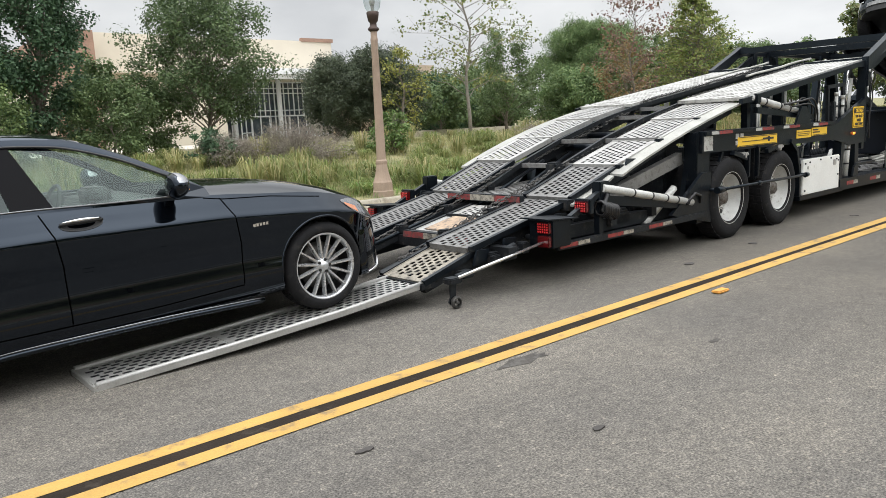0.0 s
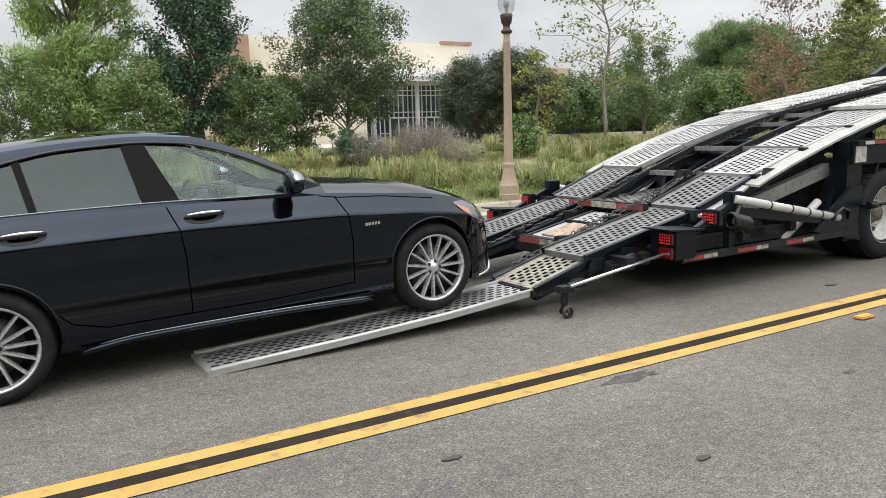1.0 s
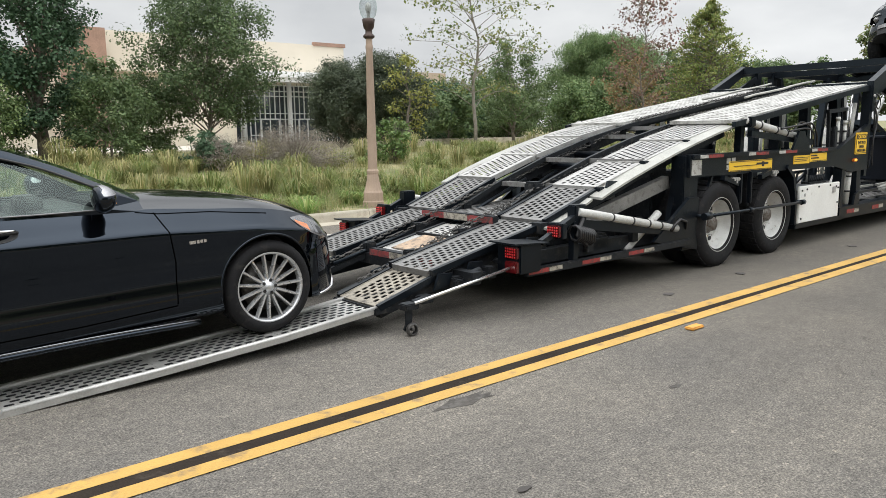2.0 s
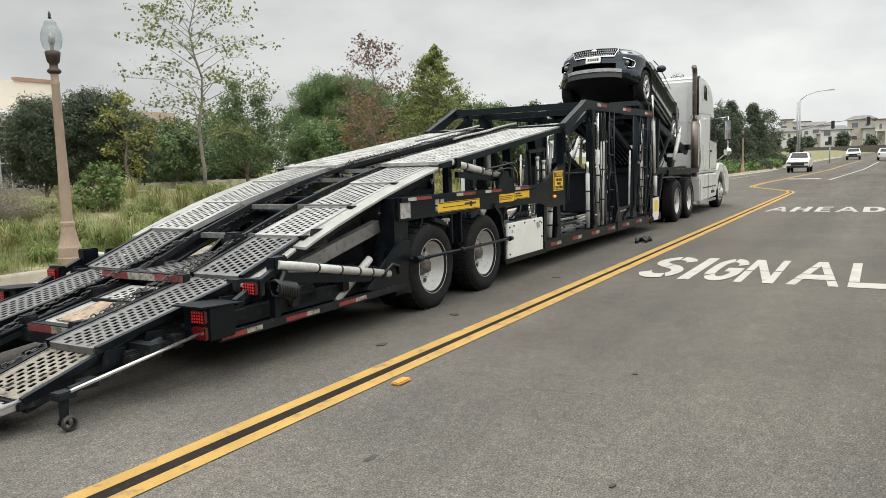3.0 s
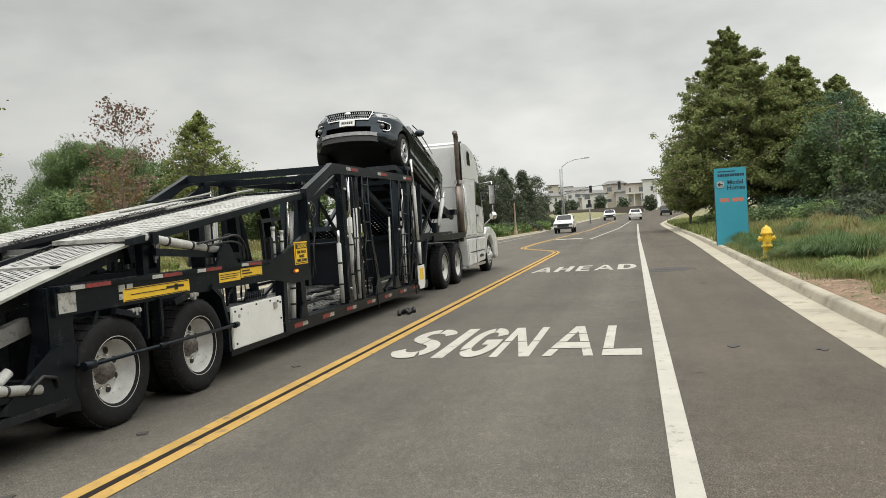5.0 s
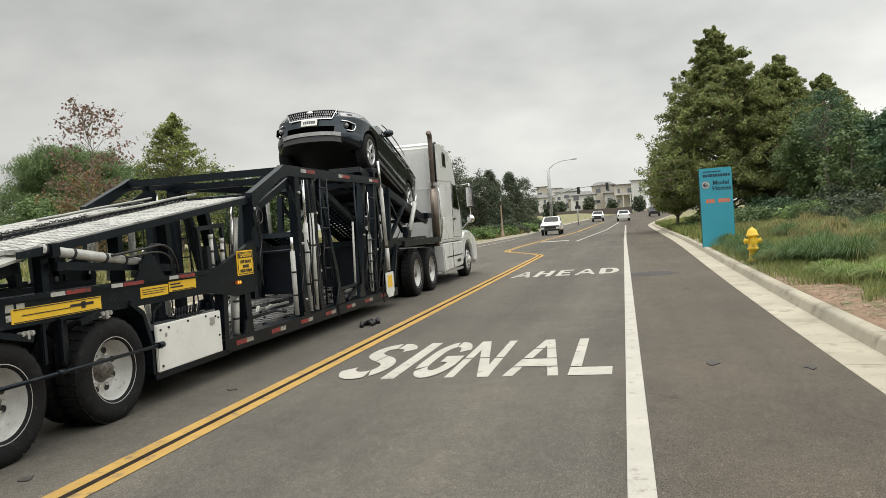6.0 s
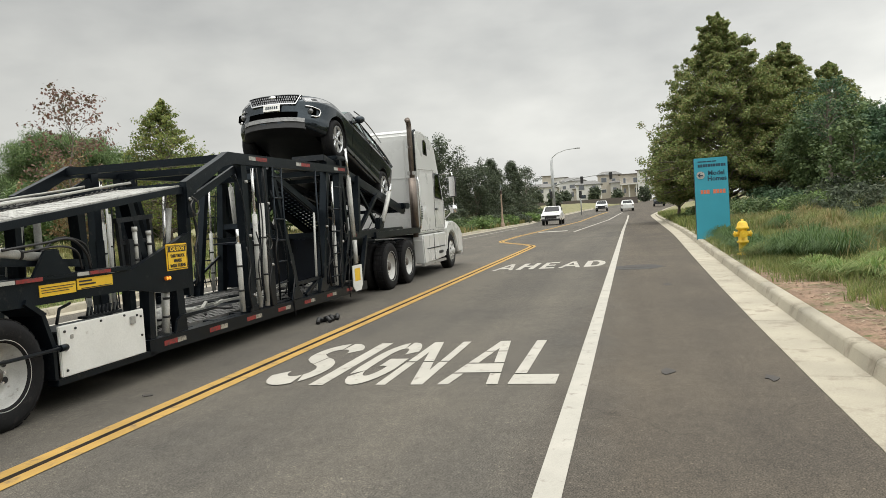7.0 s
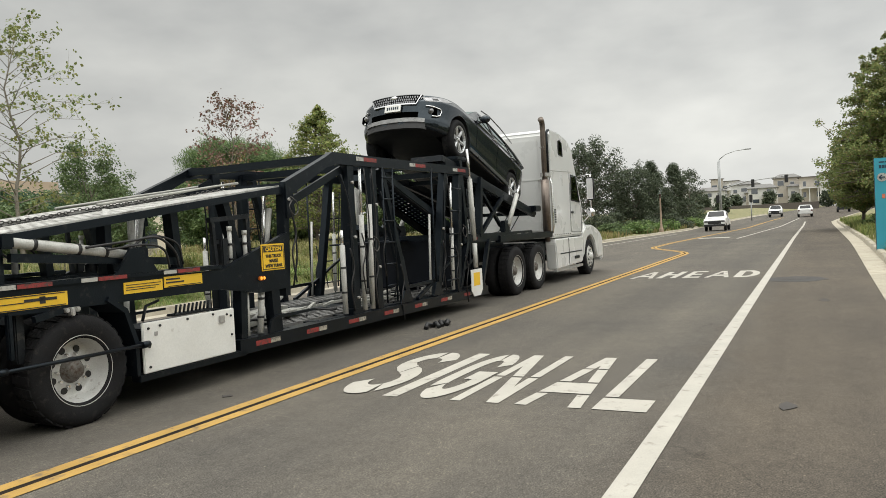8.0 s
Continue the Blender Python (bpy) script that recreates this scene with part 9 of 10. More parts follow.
for i, (bx, by, br, bh, bl) in enumerate(((70, 12.8, 1.3, 0.8, "shrub"), (73, 13.4, 1.5, 1.0, "oak"), (77, 12.9, 1.4, 0.9, "shrub"), (80, 13.4, 1.6, 1.1, "grey"), (83, 12.4, 1.4, 0.9, "shrub"), (66, 13.6, 1.3, 0.9, "oak"), (88, 12.0, 1.5, 0.9, "grey"), (93, 11.4, 1.5, 0.9, "shrub"), (76, 16.0, 2.0, 1.5, "grey"), (84, 15.0, 2.0, 1.5, "grey"), (91, 14.0, 2.2, 1.6, "grey"), (99, 13.0, 2.0, 1.3, "grey"), (70, 16.5, 2.2, 1.5, "grey"), (106, 12.4, 2.0, 1.2, "oak"), (112, 13.5, 2.2, 1.0, "grey"), (118, 14.5, 2.4, 1.0, "straw"), (124, 15.5, 2.4, 1.1, "grey"), (131, 17.0, 2.6, 1.0, "brown"), (138, 18.5, 2.8, 1.1, "grey"), (115, 17.0, 2.6, 1.3, "oak"), (127, 20.0, 3.0, 1.4, "grey"))):
    bush(bx, by, br, bh, 50 + i, bl, "low clipped green shrub by the far kerb" if bh < 1.2 else "dark spreading shrub under the far trees", n=110, per=26, size=0.10, spread=0.24)


def grass(name, spots, heights, widths, seed, leaf, label, bend=0.45):
    """Blades of two bent pieces each; all of one kind in one object."""
    rng = np.random.default_rng(seed)
    n = len(spots)
    h = heights * rng.uniform(0.55, 1.25, n)
    a = rng.uniform(0, 2 * np.pi, n)
    lean = rng.uniform(0.1, bend, n) * h
    d = np.stack([np.cos(a), np.sin(a), np.zeros(n)], 1)
    s = np.stack([-np.sin(a), np.cos(a), np.zeros(n)], 1) * widths[:, None] / 2
    up = np.array([0, 0, 1.0])
    p1 = spots + up * (h * 0.6)[:, None] + d * (lean * 0.35)[:, None]
    p2 = spots + up * (h * 0.97)[:, None] + d * lean[:, None]
    tip = s * 0.15
    v = np.stack([spots - s, spots + s, p1 + s * 0.75, p1 - s * 0.75, p2 + tip, p2 - tip], 1).reshape(-1, 3)
    k = np.arange(n)[:, None] * 6
    f = np.concatenate([k + np.array([0, 1, 2, 3]), k + np.array([3, 2, 4, 5])], 1).reshape(-1, 4)
    tagged(new(name, fast_mesh(name, v, f, LEAF[leaf])), label, "grass", kind="stuff")


def scatter(rng, n, x0, x1, d0, d1, side, tufts=0.0, keep=None):
    """Places on a bank, by distance behind the kerb; tufts: how far blades gather."""
    m = n // 40 if tufts else n
    xs, ds = rng.uniform(x0, x1, m), rng.uniform(0, 1, m) * (d1 - d0) + d0
    if tufts:
        xs = np.repeat(xs, 40) + rng.normal(0, tufts, m * 40)
        ds = np.maximum(d0 * 0.6, np.repeat(ds, 40) + rng.normal(0, tufts, m * 40))
    out = []
    for x, d in zip(xs, ds):
        y = kerb_r(x) - d if side < 0 else kerb_l(x) + d
        if keep is None or keep(x, d):
            out.append((x, y, height(x, y) - 0.02))
    return np.array(out)


def plant_grass():
    rng = np.random.default_rng(77)
    s = scatter(rng, 52000, -8, 34, 0.35, 11, 1, 0.22)
    grass("long_grass", s, np.full(len(s), 0.25), np.full(len(s), 0.010), 1, "grass", "long olive and straw grass on the far bank", 1.2)
    s = scatter(rng, 48000, -8, 34, 0.3, 5.0, 1, 0.25)
    grass("short_grass", s, np.full(len(s), 0.15), np.full(len(s), 0.011), 2, "green_grass", "short green grass along the far kerb", 1.2)
    s = scatter(rng, 26000, 30, 100, 0.3, 14, 1, 0.4)
    grass("distant_grass", s, np.full(len(s), 0.45), np.full(len(s), 0.06), 3, "straw", "distant grass on the far bank")
    bare = lambda x, d: d > 1.1 + 0.9 * noise.noise((x * 0.35, 1.7, 0)) - (1.3 if x > 18.5 else 0.0) + (0.25 if x < 16 else 0.0)
    s = scatter(rng, 90000, 11, 34, 0.35, 6.5, -1, 0.2, bare)
    grass("bank_grass", s, np.full(len(s), 0.20), np.full(len(s), 0.010), 4, "bank", "green grass tufts on the near bank", 1.1)
    s = scatter(rng, 70000, 17, 60, 2.2, 16, -1, 0.35)
    grass("bank_long_grass", s, np.full(len(s), 0.46), np.full(len(s), 0.016), 5, "straw", "long olive and brown grass on the near bank", 1.0)
    s = scatter(rng, 24000, 33, 90, 0.4, 8, -1, 0.3)
    grass("verge_grass", s, np.full(len(s), 0.4), np.full(len(s), 0.05), 6, "bank", "green verge beyond the sign")
    # wood chips on the bare mulch
    n = 6000
    spots = scatter(rng, n, 6, 34, 0.25, 3.0, -1)
    n = len(spots)
    a = rng.uniform(0, 6.283, n)
    d = np.stack([np.cos(a), np.sin(a), rng.uniform(-0.3, 0.3, n)], 1) * rng.uniform(0.02, 0.05, (n, 1))
    b = np.stack([-np.sin(a), np.cos(a), rng.uniform(-0.3, 0.3, n)], 1) * rng.uniform(0.006, 0.014, (n, 1))
    c = spots + np.array([0, 0, 0.035])
    v = np.stack([c - d - b, c + d - b, c + d + b, c - d + b], 1).reshape(-1, 3)
    tagged(new("wood_chips", fast_mesh("wood_chips", v, np.arange(n * 4).reshape(-1, 4), LEAF["chips"])), "brown wood chip mulch behind the near kerb", "mulch", kind="stuff")


LEAF["chips"] = leaf_mat("wood_chips", [(0.13, 0.09, 0.06), (0.27, 0.19, 0.13), (0.42, 0.34, 0.25), (0.20, 0.14, 0.095)], 0.9)
plant_grass()


def tussock(x, d, r, h, n, seed, leaf, label):
    """A fountain of grass on the near bank: blades rise from one crown and arch over."""
    rng = np.random.default_rng(seed)
    y = kerb_r(x) - d
    rr = r * 0.3 * np.sqrt(rng.uniform(0, 1, n))
    a = rng.uniform(0, 6.283, n)
    dv = np.stack([np.cos(a), np.sin(a), np.zeros(n)], 1)
    base = np.array([0, 0, height(x, y) - 0.02]) + dv * rr[:, None]
    swing = rng.uniform(0, 1, n) ** 0.7
    hh, out = h * rng.uniform(0.75, 1.15, n) * (1.05 - 0.45 * swing), r * swing * rng.uniform(0.8, 1.2, n)
    turn = a + rng.normal(0, 0.35, n)
    dw = np.stack([np.cos(turn), np.sin(turn), np.zeros(n)], 1)
    s = np.stack([-np.sin(turn), np.cos(turn), np.zeros(n)], 1) * 0.0065
    up = np.array([0, 0, 1.0])
    p1 = base + dw * (out * 0.3)[:, None] + up * (hh * 0.7)[:, None]
    p2 = base + dw * (out * 0.68)[:, None] + up * hh[:, None]
    p3 = base + dw * out[:, None] + up * (hh * (1.0 - 0.45 * swing))[:, None]
    v = np.stack([base - s, base + s, p1 + s, p1 - s, p2 + s * 0.8, p2 - s * 0.8, p3 + s * 0.15, p3 - s * 0.15], 1).reshape(-1, 3)
    k = np.arange(n)[:, None] * 8
    f = np.concatenate([k + np.array([0, 1, 2, 3]), k + np.array([3, 2, 4, 5]), k + np.array([5, 4, 6, 7])], 1).reshape(-1, 4)
    ob = tagged(new("tussock", fast_mesh("tussock", v, f, LEAF[leaf])), label, "grass clump", "grass clumps on the near bank")
    ob.location = (x, y, 0)


rng_t = random.Random(88)
spots = [(24.15, 0.68, 0.42, 0.34, "fountain"), (23.6, 0.85, 0.5, 0.4, "bank"), (24.8, 0.8, 0.5, 0.42, "fountain"), (22.0, 1.5, 0.85, 0.62, "fountain"), (22.9, 1.15, 0.8, 0.6, "fountain"), (21.2, 1.9, 0.8, 0.55, "fountain"), (23.6, 1.8, 0.85, 0.6, "fountain"), (25.6, 0.8, 0.6, 0.5, "fountain"), (26.6, 0.75, 0.6, 0.45, "fountain"), (28.0, 0.75, 0.6, 0.45, "fountain"), (29.4, 0.75, 0.6, 0.5, "fountain"), (31.0, 0.8, 0.6, 0.5, "fountain"), (32.6, 0.8, 0.6, 0.5, "fountain"), (20.2, 1.2, 0.55, 0.3, "green_grass"), (19.2, 1.3, 0.55, 0.28, "green_grass"), (18.2, 1.6, 0.6, 0.3, "green_grass"), (17.2, 1.9, 0.6, 0.28, "green_grass"), (16.3, 1.7, 0.5, 0.25, "green_grass"), (15.4, 2.1, 0.55, 0.25, "green_grass"), (14.4, 2.5, 0.5, 0.25, "green_grass"), (18.9, 2.1, 0.6, 0.32, "green_grass"), (17.6, 2.7, 0.6, 0.3, "green_grass")]
spots += [(rng_t.uniform(16.5, 36), rng_t.uniform(2.6, 6.5), rng_t.uniform(0.6, 1.0), rng_t.uniform(0.45, 0.8), rng_t.choice(("bank", "straw", "straw", "fountain"))) for _ in range(46)]
for i, (tx, td, trr, th, tl) in enumerate(spots):
    tussock(tx, td, trr, th, 520, 90 + i, tl, {"fountain": "dark green fountain of grass on the near bank", "green_grass": "low bright green grass clump on the near bank", "bank": "dull green grass clump on the near bank", "straw": "olive and straw grass clump on the near bank"}[tl])


def grass_mounds(name, leaf, clumps, x0, x1, d0, d1, r, h, blades, seed, label):
    """Arching clumps of grass on the far bank, one object."""
    rng = np.random.default_rng(seed)
    cx, cd = rng.uniform(x0, x1, clumps), rng.uniform(d0, d1, clumps)
    size = rng.uniform(0.6, 1.3, clumps)
    ground = np.array([(x, kerb_l(x) + d, height(x, kerb_l(x) + d) - 0.02) for x, d in zip(cx, cd)])
    g, z = np.repeat(ground, blades, axis=0), np.repeat(size, blades)
    n = len(g)
    a = rng.uniform(0, 6.283, n)
    dv = np.stack([np.cos(a), np.sin(a), np.zeros(n)], 1)
    base = g + dv * (r * 0.4 * z * np.sqrt(rng.uniform(0, 1, n)))[:, None]
    hh, out = h * z * rng.uniform(0.55, 1.15, n), r * z * rng.uniform(0.4, 1.1, n)
    s = np.stack([-np.sin(a), np.cos(a), np.zeros(n)], 1) * 0.009
    up = np.array([0, 0, 1.0])
    p1 = base + dv * (out * 0.45)[:, None] + up * (hh * 0.9)[:, None]
    p2 = base + dv * out[:, None] + up * (hh * rng.uniform(0.55, 1.0, n))[:, None]
    v = np.stack([base - s, base + s, p1 + s, p1 - s, p2 + s * 0.2, p2 - s * 0.2], 1).reshape(-1, 3)
    k = np.arange(n)[:, None] * 6
    f = np.concatenate([k + np.array([0, 1, 2, 3]), k + np.array([3, 2, 4, 5])], 1).reshape(-1, 4)
    tagged(new(name, fast_mesh(name, v, f, LEAF[leaf])), label, "grass", kind="stuff")


grass_mounds("green_grass_mounds", "bank", 210, -6, 34, 0.7, 8.5, 0.42, 0.42, 150, 301, "arching dark green grass clumps on the far bank")
grass_mounds("straw_grass_mounds", "grass", 170, -6, 34, 1.2, 10, 0.36, 0.55, 110, 302, "arching olive and straw grass clumps on the far bank")
grass_mounds("kerb_grass_mounds", "green_grass", 110, -6, 34, 0.5, 2.4, 0.36, 0.28, 130, 303, "low green grass clumps along the far kerb")

# ---- buildings, lamps, sign, hydrant and distant traffic ----
M["cream"] = mat("cream_render", (0.62, 0.56, 0.46), 0.85, var=0.07, scale=0.6, fine=30, bump=0.1)
M["brick"] = mat("brown_brick", (0.30, 0.19, 0.14), 0.9, var=0.2, scale=2, fine=12, bump=0.3)
M["tan"] = mat("tan_render", (0.40, 0.32, 0.24), 0.88, var=0.08, scale=0.6, fine=30, bump=0.1)
M["canopy"] = mat("white_metal_canopy", (0.68, 0.69, 0.70), 0.4, var=0.06, scale=1, fine=30, bump=0.03)
M["winglass"] = mat("reflecting_window_glass", (0.04, 0.05, 0.065), 0.06, var=0.3, scale=0.4, fine=6, bump=0.0, coat=1.0, spec=0.8)
M["terracotta"] = mat("tan_cast_lamp_post", (0.34, 0.255, 0.19), 0.75, var=0.14, scale=5, fine=80, bump=0.25, dirt=(0.24, 0.17, 0.13), dirt_at=0.68)
M["collar"] = mat("dark_bronze", (0.07, 0.048, 0.04), 0.45, metal=0.5, var=0.2, scale=8, fine=60, bump=0.1)
M["teal"] = mat("teal_sign_panel", (0.035, 0.30, 0.40), 0.5, var=0.05, scale=2, fine=40, bump=0.02)
M["navy_print"] = mat("dark_navy_print", (0.012, 0.04, 0.07), 0.5, var=0.1, bump=0.0)
M["orange_print"] = mat("orange_print", (0.62, 0.17, 0.09), 0.5, var=0.1, bump=0.0)
M["hydrant"] = mat("yellow_hydrant_paint", (0.72, 0.47, 0.03), 0.45, var=0.12, scale=8, fine=60, bump=0.1, dirt=(0.45, 0.3, 0.05), dirt_at=0.7)
M["polegrey"] = mat("galvanised_pole", (0.36, 0.37, 0.37), 0.5, metal=0.4, var=0.12, scale=4, fine=40, bump=0.05)
M["housewhite"] = mat("white_house_render", (0.60, 0.595, 0.575), 0.85, var=0.06, scale=0.3, fine=6, bump=0.05)
M["housetan"] = mat("tan_house_render", (0.46, 0.42, 0.365), 0.85, var=0.08, scale=0.3, fine=6, bump=0.05)
M["housedark"] = mat("dark_house_cladding", (0.10, 0.085, 0.075), 0.8, var=0.15, scale=0.5, fine=8, bump=0.05)
M["pavement"] = mat("pale_pavement", (0.48, 0.44, 0.37), 0.9, var=0.1, scale=0.7, fine=30, bump=0.15)


def bpart(name, build, m, parent, label="", smooth=None):
    bm = bmesh.new()
    build(bm)
    return parts(name, bm, m, parent, label, smooth)


def build_hall():
    """The pale hall behind the trees."""
    h = thing("hall", "cream rendered hall with a glazed entrance under a white canopy", "building", (0, 46, 0.45))
    bpart("wall", lambda bm: rbox(bm, 12.0, 32.2, 3.0, 20, -0.5, 4.95, 0.02), M["cream"], h)
    bpart("upper_wall", lambda bm: rbox(bm, 15.2, 31.9, 1.2, 20, 4.95, 7.25, 0.02), M["cream"], h)
    bpart("brick_wing", lambda bm: rbox(bm, 13.4, 15.2, 0.0, 18, -0.5, 7.2, 0.02), M["brick"], h)
    bpart("low_wing", lambda bm: rbox(bm, 15.2, 23.0, 0.4, 3.2, -0.5, 3.4, 0.02), M["cream"], h)
    bpart("parapet", lambda bm: rbox(bm, 29.4, 32.0, 1.1, 1.4, 7.2, 7.45, 0.01), M["brick"], h)
    bpart("canopy", lambda bm: (rbox(bm, 22.6, 33.4, -1.6, 3.0, 4.72, 5.1, 0.03)), M["canopy"], h, "white flat canopy")
    bpart("canopy_beam", lambda bm: rbox(bm, 22.8, 33.2, -1.3, -1.1, 4.45, 4.72, 0.02), M["canopy"], h)
    for x in (24.4, 27.9, 30.5):
        bpart("column", lambda bm: tube(bm, [(x, 2.2, -0.4), (x, 2.2, 4.72)], 0.17, 12), M["canopy"], h, "round white column")
    n, rows = 24, (0.0, 1.05, 2.15, 2.55, 3.75, 4.1, 4.5)
    for i in range(n):
        x0 = 23.2 + 0.39 * i
        for z0, z1 in zip(rows, rows[1:]):
            bpart("window", lambda bm: box(bm, x0 + 0.02, x0 + 0.37, 2.93, 2.96, z0 + 0.03, z1 - 0.03), M["winglass"], h)
    for i in range(n + 1):
        w = 0.022 if i % 2 else 0.034
        bpart("mullion", lambda bm: box(bm, 23.2 + 0.39 * i - w, 23.2 + 0.39 * i + w, 2.86, 2.99, -0.1, 4.5), M["canopy"], h)
    for z0 in rows:
        bpart("transom", lambda bm: box(bm, 23.2, 32.56, 2.87, 2.985, z0 - 0.03, z0 + 0.03), M["canopy"], h)
    for x in (23.7, 25.9, 28.9):
        d = bpart("door", lambda bm: rbox(bm, x, x + 1.5, 2.82, 2.9, -0.1, 2.2, 0.01), M["canopy"], h, "white framed glass door")
        bpart("door_pane", lambda bm: (box(bm, x + 0.12, x + 0.7, 2.81, 2.825, 0.1, 2.1), box(bm, x + 0.8, x + 1.4, 2.81, 2.825, 0.1, 2.1)), M["winglass"], d)
    g = thing("brick_building", "low tan building behind the sycamores", "building", (37, 47, 0.5))
    bpart("wall", lambda bm: rbox(bm, 0, 4.4, 0, 12, -0.5, 5.7, 0.02), M["tan"], g)
    bpart("stone_wing", lambda bm: rbox(bm, 4.4, 15, 1, 12, -0.5, 3.2, 0.02), M["cream"], g)
    for i in range(4):
        bpart("window", lambda bm: box(bm, 5.2 + 2.4 * i, 6.6 + 2.4 * i, 0.97, 1.02, 0.6, 2.4), M["winglass"], g)
    f = thing("far_hall", "pale low building far behind the oaks", "building", (-14, 50, 0.4))
    bpart("wall", lambda bm: rbox(bm, -6, 16, 0, 14, -0.5, 4.2, 0.02), M["cream"], f)
    bm = bmesh.new()
    plate(bm, [(-20, 31), (60, 31), (60, 44), (-20, 44)], 0.86, 0.93)
    solo("plaza", bm, M["pavement"], "pale paved forecourt of the hall", kind="structure")
    bm = bmesh.new()
    rbox(bm, 16, 48, 30.2, 30.5, 0.8, 1.2, 0.03)
    solo("low_wall", bm, M["concrete"], "low concrete wall behind the long grass", "wall")


build_hall()


def lamp_post(x, y, z):
    l = thing("street_lamp", "tan fluted lamp post with a clear acorn globe", "street lamp", (x, y, z), group="lamp posts along the kerb")
    bpart("base", lambda bm: lathe(bm, [(r * 0.85, q) for r, q in [(0.0, 0.0), (0.27, 0.0), (0.27, 0.12), (0.255, 0.14), (0.25, 0.30), (0.225, 0.34), (0.20, 0.40), (0.165, 0.52), (0.14, 0.66), (0.15, 0.69), (0.15, 0.73), (0.125, 0.76)]], 16, smooth=False), M["terracotta"], l)
    bpart("post", lambda bm: lathe(bm, [(r * 0.84, q) for r, q in [(0.122, 0.75), (0.118, 1.2), (0.085, 3.05), (0.095, 3.08), (0.095, 3.12), (0.083, 3.15), (0.08, 3.28)]], 16), M["terracotta"], l)
    bpart("collar", lambda bm: lathe(bm, [(0.08, 3.26), (0.12, 3.29), (0.12, 3.32), (0.075, 3.36), (0.07, 3.42), (0.105, 3.46), (0.125, 3.56), (0.135, 3.62), (0.11, 3.64), (0.0, 3.64)], 20), M["collar"], l, "dark bronze collar", True)
    bpart("globe", lambda bm: lathe(bm, [(0.10, 3.63), (0.155, 3.70), (0.185, 3.82), (0.18, 3.92), (0.14, 4.02), (0.10, 4.07), (0.115, 4.09), (0.08, 4.14), (0.03, 4.18), (0.0, 4.185)], 20), M["lampglass"], l, "clear glass acorn globe", True).visible_shadow = False
    bpart("bulb", lambda bm: lathe(bm, [(0.03, 3.64), (0.035, 3.74), (0.06, 3.80), (0.055, 3.9), (0.0, 3.95)], 12), M["tapewhite"], l, "", True)
    bpart("finial", lambda bm: lathe(bm, [(0.0, 4.17), (0.035, 4.18), (0.02, 4.21), (0.028, 4.24), (0.008, 4.29), (0.0, 4.31)], 12), M["collar"], l, "", True)
    return l


first_lamp = lamp_post(9.92, 12.12, 0.12)
first_lamp.scale = (0.88, 0.88, 0.955)
copy_thing(first_lamp, pose(75.5, 11.6, 0.12))


def build_sign():
    s = thing("direction_sign", "tall teal sign panel with white arrow, set in the grass bank", "sign", (33.3, -3.08, 0.2))
    bpart("panel", lambda bm: slab2(bm), M["teal"], s)
    bpart("edge", lambda bm: rbox(bm, 0.012, 0.16, -0.575, 0.555, -0.3, 2.78, 0.01), M["navy_print"], s, "dark edge of the panel")
    bpart("arrow_disc", lambda bm: lathe(bm, [(0.0, -0.016), (0.135, -0.016), (0.135, -0.002)], 28, (0.0, 0.34, 2.18), "x", False), M["tapewhite"], s, "white disc with an arrow")
    bpart("arrow", lambda bm: (beam(bm, (-0.02, 0.42, 2.18), (-0.02, 0.26, 2.18), 0.006, 0.035), beam(bm, (-0.02, 0.42, 2.18), (-0.02, 0.345, 2.25), 0.006, 0.035), beam(bm, (-0.02, 0.42, 2.18), (-0.02, 0.345, 2.11), 0.006, 0.035)), M["navy_print"], s)
    word("Model", 0.22, M["navy_print"], s, (-0.004, -0.18, 2.24), (0, -1, 0), (0, 0, 1), bold=0.006)
    word("Homes", 0.22, M["navy_print"], s, (-0.004, -0.20, 2.04), (0, -1, 0), (0, 0, 1), bold=0.006)
    bpart("line_of_print", lambda bm: [box(bm, -0.004, 0.0, 0.42 - 0.085 * i - 0.07, 0.42 - 0.085 * i, 2.46, 2.56) for i in range(11)], M["navy_print"], s)
    bpart("line_of_print", lambda bm: [box(bm, -0.004, 0.0, 0.42 - 0.16 * i - 0.14, 0.42 - 0.16 * i, 2.63, 2.67) for i in range(4)], M["navy_print"], s)
    bpart("line_of_print", lambda bm: [box(bm, -0.004, 0.0, 0.36 - 0.105 * i - 0.085, 0.36 - 0.105 * i, 1.52, 1.66) for i in range(8) if i != 3], M["orange_print"], s)


def slab2(bm):
    box(bm, 0.0, 0.012, -0.565, 0.545, -0.3, 2.78)


build_sign()


